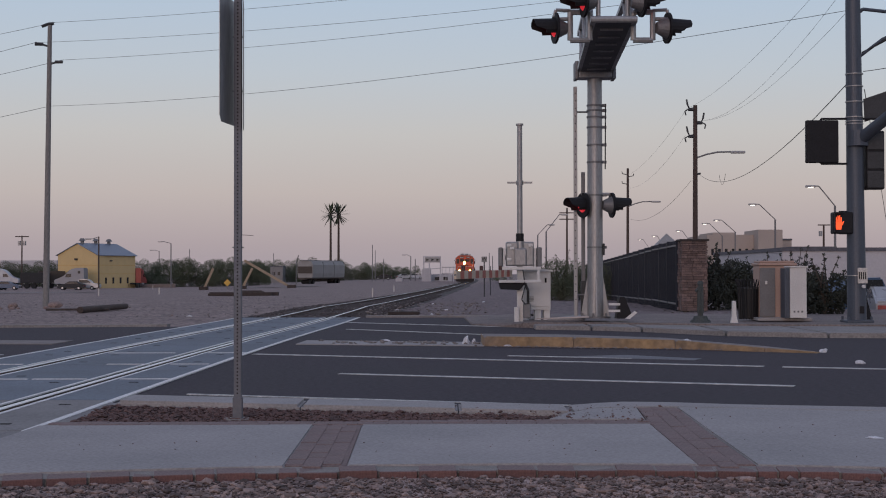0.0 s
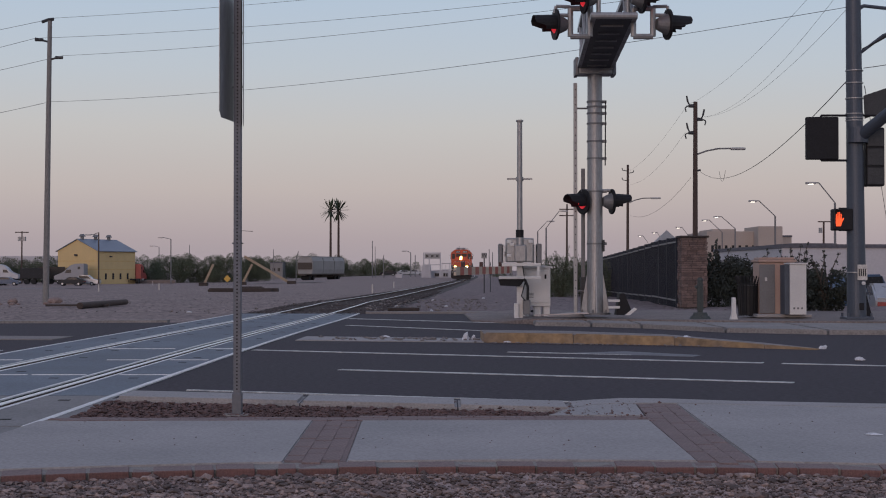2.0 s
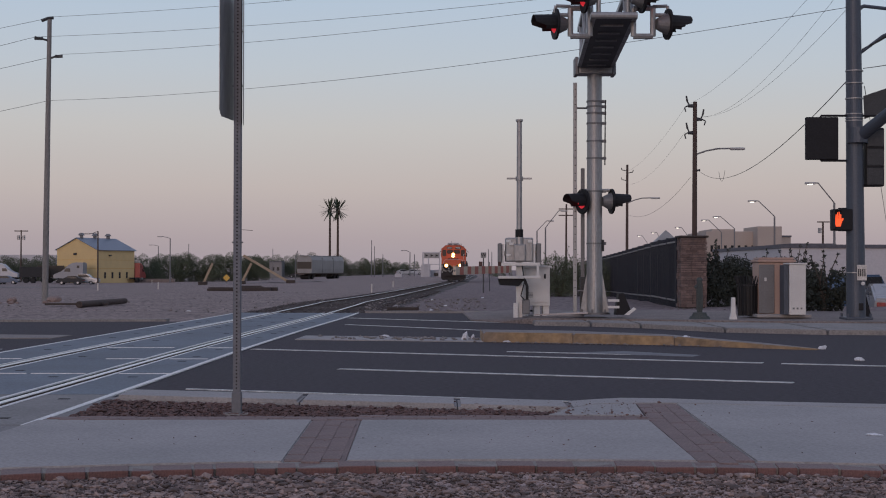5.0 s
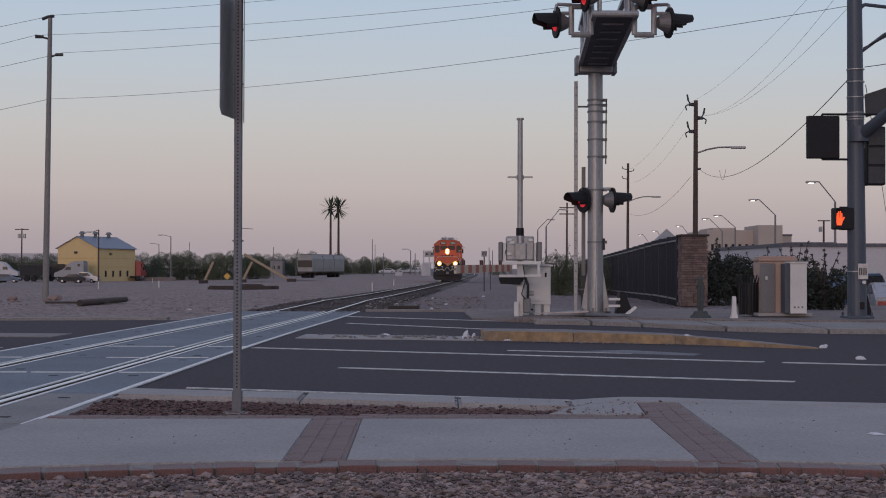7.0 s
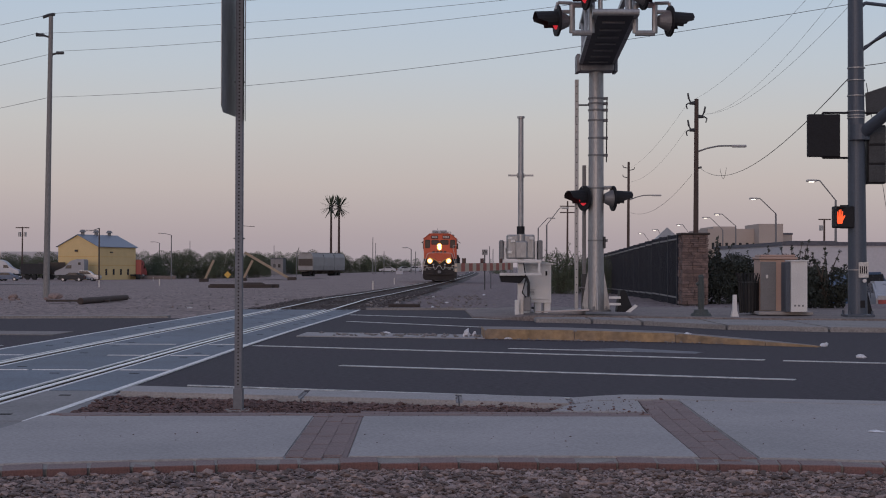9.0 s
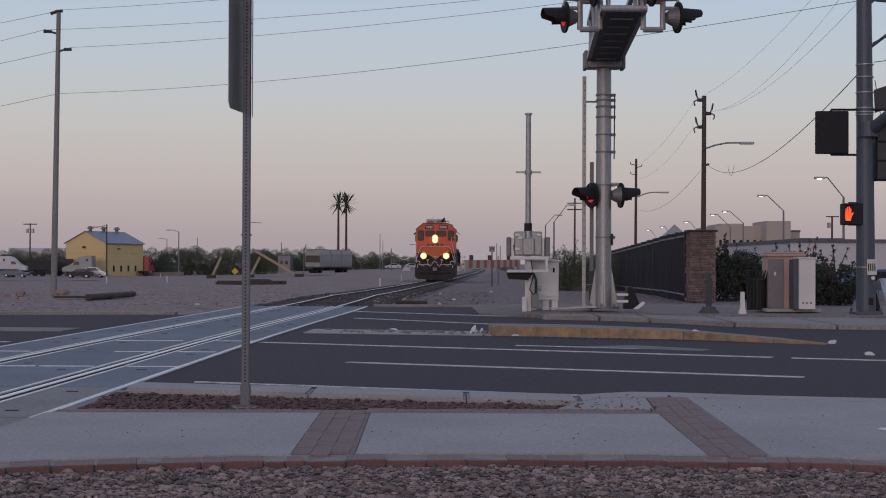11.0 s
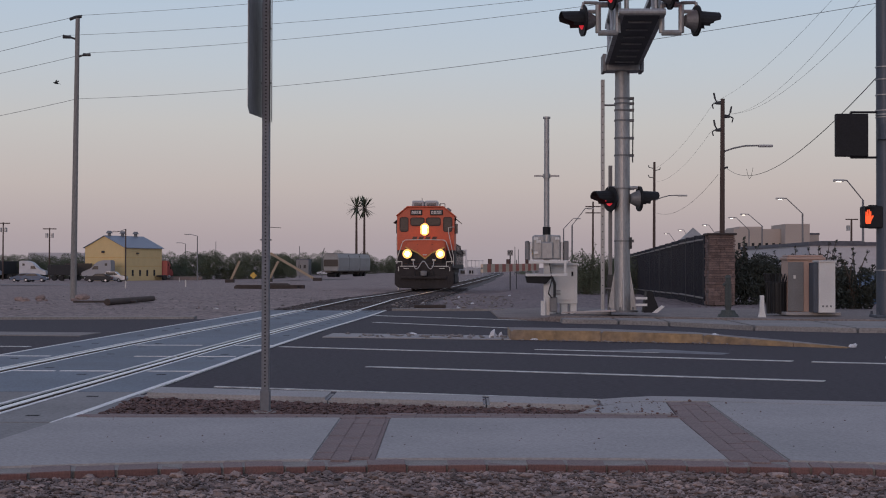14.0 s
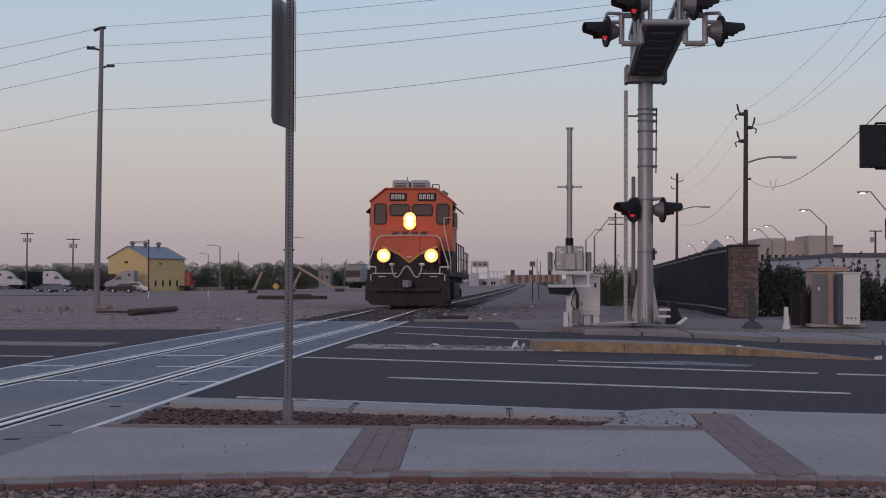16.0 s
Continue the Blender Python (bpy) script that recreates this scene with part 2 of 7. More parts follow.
    "blue_patch": material("grey_road_patch", (0.16, 0.165, 0.185), 0.75, scale=2, fine=50, bump=0.1),
}


def stain_dirt(m):
    """Greyer, ballast-stained soil on the east side of the line."""
    n, l = m.node_tree.nodes, m.node_tree.links
    b = n["Principled BSDF"]
    src = b.inputs["Base Color"].links[0].from_socket
    tc, sep, nz = n.new("ShaderNodeTexCoord"), n.new("ShaderNodeSeparateXYZ"), n.new("ShaderNodeTexNoise")
    nz.inputs["Scale"].default_value, nz.inputs["Detail"].default_value = 0.5, 5
    l.new(tc.outputs["Object"], sep.inputs[0])
    l.new(tc.outputs["Object"], nz.inputs["Vector"])

    def calc(op, a, c):
        k = n.new("ShaderNodeMath")
        k.operation = op
        for i, v in enumerate((a, c)):
            if isinstance(v, (int, float)):
                k.inputs[i].default_value = v
            else:
                l.new(v, k.inputs[i])
        return k.outputs[0]

    slope = calc("ADD", calc("MULTIPLY", sep.outputs["Y"], 0.0001), 0.0173)
    off = calc("SUBTRACT", sep.outputs["X"], calc("SUBTRACT", calc("MULTIPLY", slope, sep.outputs["Y"]), 4.3))
    off = calc("ADD", off, calc("MULTIPLY", nz.outputs["Fac"], 3.0))
    r = n.new("ShaderNodeMapRange")
    r.inputs["From Min"].default_value, r.inputs["From Max"].default_value = 0.0, 3.5
    l.new(off, r.inputs["Value"])
    mix = n.new("ShaderNodeMix")
    mix.data_type, mix.blend_type = "RGBA", "MULTIPLY"
    l.new(r.outputs[0], mix.inputs[0])
    l.new(src, mix.inputs[6])
    mix.inputs[7].default_value = (0.72, 0.72, 0.78, 1)
    l.new(mix.outputs[2], b.inputs["Base Color"])


stain_dirt(M["dirt"])


# ---- mesh helpers ----
def mesh_ob(name, bm, mat, parent=None, label="", smooth=False):
    me = bpy.data.meshes.new(name)
    bmesh.ops.recalc_face_normals(bm, faces=bm.faces)
    bm.to_mesh(me)
    bm.free()
    for m in mat if isinstance(mat, (list, tuple)) else [mat]:
        me.materials.append(m)
    if smooth:
        me.polygons.foreach_set("use_smooth", [True] * len(me.polygons))
    ob = new(name, me)
    if parent:
        ob.parent = parent
    if label:
        ob["label"] = label
    return ob


def part(name, bm, mat, parent, label="", smooth=False):
    return mesh_ob(name, bm, mat, parent, label, smooth)


def thing(name, x, y, z, rz=0.0, label="", category="", group="", kind=""):
    ob = new(name)
    ob.empty_display_size = 0.2
    ob.matrix_basis = pose(x, y, z, 0, 0, rz)
    return tagged(ob, label, category, group, kind)


def box(bm, x0, x1, y0, y1, z0, z1, bevel=0.0, m=None, mat=0):
    r = bmesh.ops.create_cube(bm, size=1.0)
    vs = r["verts"]
    for v in vs:
        v.co = Vector(((x0 + x1) / 2 + v.co.x * (x1 - x0), (y0 + y1) / 2 + v.co.y * (y1 - y0), (z0 + z1) / 2 + v.co.z * (z1 - z0)))
    fs = {f for v in vs for f in v.link_faces}
    if bevel:
        es = list({e for v in vs for e in v.link_edges})
        b = bmesh.ops.bevel(bm, geom=es, offset=bevel, segments=2, affect="EDGES", profile=0.5)
        fs = set(b["faces"]) | {f for f in fs if f.is_valid}
        vs = list({v for f in fs for v in f.verts})
    for f in fs:
        if f.is_valid:
            f.material_index = mat
    if m is not None:
        bmesh.ops.transform(bm, matrix=m, verts=vs)
    return bm


def rod(bm, a, b, r0, r1=None, seg=10, mat=0, caps=True):
    """A tapered round bar from a to b."""
    a, b = Vector(a), Vector(b)
    r1 = r0 if r1 is None else r1
    d = b - a
    turn = d.to_track_quat("Z", "Y").to_matrix()
    rings = []
    for c, r in ((a, r0), (b, r1)):
        rings.append([bm.verts.new(c + turn @ Vector((r * math.cos(2 * math.pi * i / seg), r * math.sin(2 * math.pi * i / seg), 0))) for i in range(seg)])
    fs = [bm.faces.new((rings[0][i], rings[0][(i + 1) % seg], rings[1][(i + 1) % seg], rings[1][i])) for i in range(seg)]
    if caps:
        fs += [bm.faces.new(rings[0][::-1]), bm.faces.new(rings[1])]
    for f in fs:
        f.material_index = mat
    return bm


def pipe(bm, pts, r, seg=6, mat=0):
    """A round bar through several points."""
    for a, b in zip(pts, pts[1:]):
        rod(bm, a, b, r, r, seg, mat)
    return bm


def prism(bm, profile, axis, a, b, mat=0):
    """Extrude a closed 2D profile along an axis from a to b: x -> (y, z), y -> (x, z), z -> (x, y)."""
    def at(p, t):
        return {"x": (t, p[0], p[1]), "y": (p[0], t, p[1]), "z": (p[0], p[1], t)}[axis]
    lo = [bm.verts.new(at(p, a)) for p in profile]
    hi = [bm.verts.new(at(p, b)) for p in profile]
    n = len(profile)
    fs = [bm.faces.new(lo), bm.faces.new(hi[::-1])] + [bm.faces.new((lo[i], hi[i], hi[(i + 1) % n], lo[(i + 1) % n])) for i in range(n)]
    for f in fs:
        f.material_index = mat
    return bm


def raw_ob(name, verts, faces, mat, parent=None):
    me = bpy.data.meshes.new(name)
    me.from_pydata(verts, [], faces)
    me.materials.append(mat)
    ob = new(name, me)
    if parent:
        ob.parent = parent
    return ob


def B():
    return bmesh.new()


# ---- the lie of the land ----
def smooth(t):
    t = max(0.0, min(1.0, t))
    return t * t * (3 - 2 * t)


def track_x(y):
    return -4.283 + 0.01725 * y + 0.00010667 * y * y - 1.85e-07 * y ** 3


def rail_x(y):
    """Centre of the track, easing west over the crossing."""
    return track_x(y) - 0.13 * (1 - smooth((y - 18) / 14)) + 0.10 * smooth((y - 25) / 10) * (1 - smooth((y - 42) / 12))


HALF_GAUGE = 0.69


def lie(x, y):
    """Height of the open ground: level at the crossing, falling gently with distance, more so to the west."""
    y = min(y, 400)
    z = -0.5 * (1 - math.exp(-max(0.0, y - 48) / 55))
    side = smooth((-x - 6) / 50)
    east = smooth((x - 11.5) / 2.5) * smooth((y - 45) / 5)
    return z - 1.25 * side * smooth((y - 50) / 200) - 0.9 * east


def rail_z(x, y):
    """Height of the rail heads."""
    return 0.018 if y < 36 else lie(x, y) + 0.055 - 0.04 * (1 - smooth((y - 50) / 40))


# ---- ground: one sheet to the horizon ----
def make_ground():
    xs = sorted({*[i * 1.0 for i in range(-30, 31)], *[s * v for s in (-1, 1) for v in (34, 40, 48, 58, 72, 90, 120, 170, 260, 420, 800, 1600, 3500)]})
    ys = [-300, -60, -20, -6, 0, 4, 7, 12, 18, 24, 28, 29, 29.5, 30, 30.5, 31.2, 32, 33, 34, *[35.0 + i * 0.6 for i in range(60)], *[72 + i * 2.0 for i in range(30)], 136, 145, 155, 170, 190, 210, 230, 250, 270, 290, 310, 340, 380, 450, 600, 900, 1600, 4000]
    vs, fs = [], []
    for y in ys:
        for x in xs:
            over = smooth((y - (35.3 if x > -5.6 else 29.4)) / 1.0)
            bumps = (noise.noise((x * 0.35, y * 0.35, 0)) * 0.05 + noise.noise((x * 1.1, y * 1.1, 4)) * 0.03) * over if y < 140 else 0
            swale = -0.14 * over * math.exp(-((x - track_x(y) - 3.2) / 1.6) ** 2) if y < 200 else 0
            berm = 0.10 * over * math.exp(-((x - track_x(y) - 5.5) / 2.2) ** 2) if y < 120 else 0
            vs.append((x, y, lie(x, y) - 0.16 + 0.13 * over + bumps + swale + berm - (0.10 * over * math.exp(-((x - track_x(y)) / 1.9) ** 4))))
    n = len(xs)
    for j in range(len(ys) - 1):
        for i in range(n - 1):
            fs.append((j * n + i, j * n + i + 1, (j + 1) * n + i + 1, (j + 1) * n + i))
    ob = raw_ob("ground", vs, fs, M["dirt"])
    ob.data.polygons.foreach_set("use_smooth", [True] * len(fs))
    tagged(ob, "bare brown desert dirt beside the railway line", "ground", kind="structure")


make_ground()


def flat(name, pts, z, mat, label="", category="", thick=0.05, kind="structure", parent=None, steps=1):
    """A thin slab with the given outline and its top at z."""
    bm = B()
    prism(bm, pts, "z", z - thick, z)
    ob = mesh_ob(name, bm, mat, parent, label)
    if not parent:
        tagged(ob, label, category, kind=kind)
    return ob


def gutter(x):
    return 11.5 - 0.27 * x


# road: one sheet of asphalt from the near gutter to the far dirt edge
east_edge = [(rail_x(y) + 1.405, y) for y in (36.0, 30.0, 24.0, 18.0, 12.2)]
west_edge = [(rail_x(y) - 1.58, y) for y in (2.0, 12.0, 18.0, 24.0, 30.0)]
flat("road", east_edge + [(0, gutter(0)), (2, gutter(2)), (40, 2.0), (60, 2.0), (60, 60.0), (24, 60.0), (11.5, 36.0), (0, 36.0)], 0.0, M["asphalt"], "dark worn asphalt road east of the crossing", "road")
flat("road", [(-70, 2.0)] + west_edge + [(-5.9, 30.0), (-10, 29.3), (-70, 27.0)], 0.0, M["asphalt"], "dark worn asphalt road west of the crossing", "road")


def stripe(name, x0, y0, x1, y1, w, label="worn white painted line on the asphalt", mat=None):
    d = Vector((x1 - x0, y1 - y0, 0)).normalized()
    n = Vector((-d.y, d.x, 0)) * w / 2
    pts = [(x0 - n.x, y0 - n.y), (x1 - n.x, y1 - n.y), (x1 + n.x, y1 + n.y), (x0 + n.x, y0 + n.y)]
    bm = B()
    prism(bm, pts, "z", -0.01, 0.005)
    return tagged(mesh_ob(name, bm, mat or M["white_line"]), label, "road line", "road lines", "structure")


stripe("lane_line", -1.12, 15.86, 3.35, 14.04, 0.12)
stripe("lane_line", -2.55, 19.75, 3.7, 17.0, 0.13)
stripe("lane_line", 3.9, 16.9, 9.5, 14.7, 0.13)
stripe("lane_line", 0.85, 19.25, 2.6, 18.55, 0.10)
stripe("lane_line", -2.1, 32.4, 1.25, 29.7, 0.16)
stripe("lane_line", -1.85, 28.5, 0.72, 25.95, 0.13)
stripe("lane_line", -18.0, 20.9, -5.9, 19.6, 0.13)
flat("road_patch", [(1.6, 19.0), (3.1, 18.2), (3.25, 18.5), (2.4, 19.35)], 0.006, M["blue_patch"], "smooth grey patch in the asphalt", "road patch", 0.01)
# flush concrete median, with grit along it
flat("median_strip", [(-2.25, 22.35), (0.6, 21.75), (0.6, 22.9), (-2.2, 23.6)], 0.012, M["concrete"], "flush dusty concrete median strip", "median strip")
flat("median_strip", [(-30, 25.4), (-6.0, 22.5), (-5.95, 23.6), (-30, 26.8)], 0.012, M["kerb"], "flush dusty concrete median strip", "median strip")


# ---- raised median with yellow painted kerb ----
def make_median():
    base = thing("median_island", 0, 0, 0, label="raised concrete median with faded yellow painted kerb", category="median", kind="structure")
    front = [(0.60, 21.8), (1.9, 21.42), (3.3, 20.92), (4.4, 20.12), (5.03, 19.76)]
    back = [(5.06, 20.05), (4.55, 20.95), (3.3, 21.95), (1.9, 22.7), (0.62, 23.1)]

    def taper(bm, full):
        # the nose runs down to the road
        for v in bm.verts:
            if v.co.z > 0:
                x = v.co.x
                k = 1.0 if x < 3.0 else 1.0 - 0.62 * (x - 3.0) / 1.4 if x < 4.4 else max(0.1, 0.38 - 0.26 * (x - 4.4) / 0.63)
                v.co.z *= k * full

    bm = B()
    rear = back[::-1]
    for i in range(4):
        (xa, ya), (xb, yb) = front[i], front[i + 1]
        prism(bm, [(xa, ya + 0.03), (xb, yb + 0.03), rear[i + 1], rear[i]], "z", -0.02, 0.135)
    taper(bm, 1.0)
    part("core", bm, M["kerb"], base, "dusty concrete top")
    for (x0, y0), (x1, y1) in zip(front, front[1:]):
        d = Vector((x1 - x0, y1 - y0)).normalized()
        n = Vector((-d.y, d.x)) * 0.15
        gap = d * 0.006
        bm = B()
        prism(bm, [(x0 + gap.x, y0 + gap.y), (x1 - gap.x, y1 - gap.y), (x1 + n.x - gap.x, y1 + n.y - gap.y), (x0 + n.x + gap.x, y0 + n.y + gap.y)], "z", -0.02, 0.145)
        bmesh.ops.bevel(bm, geom=[e for e in bm.edges if all(v.co.z > 0.05 for v in e.verts)], offset=0.02, segments=2, affect="EDGES")
        taper(bm, 1.0)
        part("kerb_stone", bm, M["yellow_kerb"], base, "yellow painted kerb, chipped")
    bm = B()
    prism(bm, [(0.585, 21.83), (0.598, 21.83), (0.598, 23.08), (0.585, 23.08)], "z", -0.02, 0.136)
    part("end_face", bm, M["yellow_kerb"], base)


make_median()


# ---- corner island with mast, cabinets and the far pavement ----
def make_corner():
    base = thing("corner_pavement", 0, 0, 0, label="dusty concrete corner pavement with kerb", category="pavement", kind="structure")
    front = [(1.75, 28.2), (2.8, 27.75), (3.65, 27.0), (4.85, 25.2), (6.4, 24.4), (9.5, 23.95), (12.5, 24.2)]
    depth = (0.9, 1.4, 1.8, 3.0, 3.4, 3.4, 2.8)
    bm = B()
    back = [(x, y + w - 0.1) for (x, y), w in zip(front, depth)]
    prism(bm, [(0.6, 30.6), (1.2, 29.6)] + back + [(12.9, 28), (13.2, 34.2), (1.9, 35.4), (0.5, 35.6)], "z", -0.03, 0.112)
    for v in bm.verts:
        if v.co.x < 1.5 and v.co.z > 0:
            v.co.z = 0.03
    part("paving", bm, M["dusty_paving"], base)
    # pale apron slabs with a low kerb edge and open joints
    for (x0, y0), (x1, y1), w0, w1 in zip(front, front[1:], depth, depth[1:]):
        bm = B()
        prism(bm, [(x0 + 0.02, y0), (x1 - 0.02, y1), (x1 - 0.02, y1 + w1), (x0 + 0.02, y0 + w0)], "z", -0.02, 0.082)
        bmesh.ops.bevel(bm, geom=[e for e in bm.edges if all(v.co.z > 0.05 for v in e.verts)], offset=0.02, segments=2, affect="EDGES")
        part("kerb_slab", bm, M["dusty_concrete"], base)


make_corner()
bm = B()
for i in range(24):
    x0, x1 = -3.15 - i * 2.5, -5.65 - i * 2.5
    if i == 0:
        x0, x1 = 2.4, -1.9
    yy = lambda x: 36.0 if x > -4.6 else 30.0 + 0.14 * (x + 5.9) if x > -10 else 29.43 + 0.04 * (x + 10)
    prism(bm, [(x0, yy(x0)), (x1, yy(x1)), (x1, yy(x1) + 0.34), (x0, yy(x0) + 0.34)], "z", -0.05, 0.05)
tagged(mesh_ob("road_edging", bm, M["dusty_concrete"]), "low dusty concrete edging along the dirt", "kerb", kind="structure")


# ---- near pavement: slabs, brick bands, planting strip ----
def brick_line(x):
    return 7.58 - 0.05 * (x - 0.5) ** 2


def make_near_pavement():
    base = thing("near_pavement", 0, 0, 0, label="pale concrete pavement slabs banded with dusty red brick", category="pavement", kind="structure")
    top = 0.075

    def slab(pts, name="slab"):
        bm = B()
        prism(bm, pts, "z", -0.05, top)
        bmesh.ops.bevel(bm, geom=[e for e in bm.edges if all(v.co.z > 0.05 for v in e.verts)], offset=0.008, segments=2, affect="EDGES")
        return part(name, bm, M["concrete"], base)

    f = lambda x: brick_line(x) + 0.212
    # the middle slab between the two paver bands, with saw-cut joints
    def run(xa, xb, ya, yb, n, fx0=None, fx1=None):
        """A slab with its front edge following the brick border."""
        xf0, xf1 = (xa if fx0 is None else fx0), (xb if fx1 is None else fx1)
        pts = [(xf0 + (xf1 - xf0) * i / 8, f(xf0 + (xf1 - xf0) * i / 8)) for i in range(9)] + [(xb, yb), (xa, ya)]
        slab(pts)

    run(-2.70, -0.875, 9.77, 9.82, 2, -2.80, -0.845)
    run(-0.55, 1.38, 9.82, 9.84, 2, -0.515, 1.34)
    run(1.75, 4.6, 11.08, 10.37, 2, 1.645, 4.6)
    slab([(0.72, 10.17), (1.39, 10.15), (1.45, 11.07), (1.12, 10.97), (0.88, 10.62)])
    bm = B()
    prism(bm, [(rail_x(y) + 1.40, y) for y in (4, 8, 12.2)] + [(-2.5, 12.2), (-2.5, 4)], "z", -0.05, 0.012)
    part("edge_strip", bm, M["near_panel"], base, "pale concrete strip beside the crossing")
    # kerb and gutter
    for x0, x1 in ((-2.58, -1.1), (-1.09, 0.1), (0.11, 0.92)):
        bm = B()
        prism(bm, [(x0, gutter(x0) - 0.05), (x1, gutter(x1) - 0.05), (x1, gutter(x1) - 0.62), (x0, gutter(x0) - 0.62)], "z", -0.05, 0.085)
        bmesh.ops.bevel(bm, geom=[e for e in bm.edges if all(v.co.z > 0.05 for v in e.verts)], offset=0.02, segments=2, affect="EDGES")
        part("kerb_stone", bm, M["concrete"], base)
    bm = B()
    prism(bm, [(0.93, 11.21), (1.16, 11.36), (1.39, 11.51), (1.74, 11.47), (2.22, 11.23), (3.28, 11.01), (4.6, 10.74), (4.6, 10.38), (3.19, 10.71), (2.17, 10.96), (1.75, 11.09), (1.45, 11.09), (1.12, 10.99), (0.93, 10.63)], "z", -0.05, 0.078)
    bmesh.ops.bevel(bm, geom=[e for e in bm.edges if all(v.co.z > 0.05 for v in e.verts)], offset=0.02, segments=2, affect="EDGES")
    part("kerb_stone", bm, M["concrete"], base, "lowered kerb of the ramp")
    bm = B()
    prism(bm, [(-2.3, gutter(-2.3) + 1.0), (1.2, gutter(1.2) + 0.72), (1.2, gutter(1.2) + 0.77), (-2.3, gutter(-2.3) + 1.07)], "z", -0.02, 0.008)
    part("gutter_lip", bm, M["white_line"], base, "pale worn gutter edge")
    # earth under the planting strip
    bm = B()
    prism(bm, [(-2.66, 9.98), (-0.85, 10.02), (-0.8, 10.16), (0.75, 10.16), (0.9, gutter(0.9) - 0.63), (-2.60, gutter(-2.60) - 0.63)], "z", -0.05, 0.03)
    part("planting_bed", bm, M["lava"], base, "bed of red lava gravel")
    bm = B()
    prism(bm, [(-2.85, brick_line(-2.85) + 0.03), (-2.5, brick_line(-2.5) + 0.03), *[(x / 2, brick_line(x / 2) + 0.03) for x in range(-4, 9)], (4.6, brick_line(4.6) - 0.02), (4.6, 8.9), (4.6, 10.5), (1.5, 11.3), (1.4, 10.14), (-2.69, 10.0)], "z", -0.06, 0.064)
    part("mortar_bed", bm, M["mortar"], base)
    for x0, x1, xa, xb, y0, y1 in ((-0.845, -0.515, -0.875, -0.548, 7.75, 9.82), (1.34, 1.645, 1.38, 1.69, 7.75, 9.84), (1.38, 1.69, 1.45, 1.75, 9.85, 11.08)):
        bm = B()
        prism(bm, [(x0 + 0.004, y0), (x1 - 0.004, y0), (xb - 0.004, y1), (xa + 0.004, y1)], "z", 0.0, 0.0695)
        part("paver_bedding", bm, M["paver"], base, "dusty sand between the pavers")
    return base, top


pavement, pave_top = make_near_pavement()


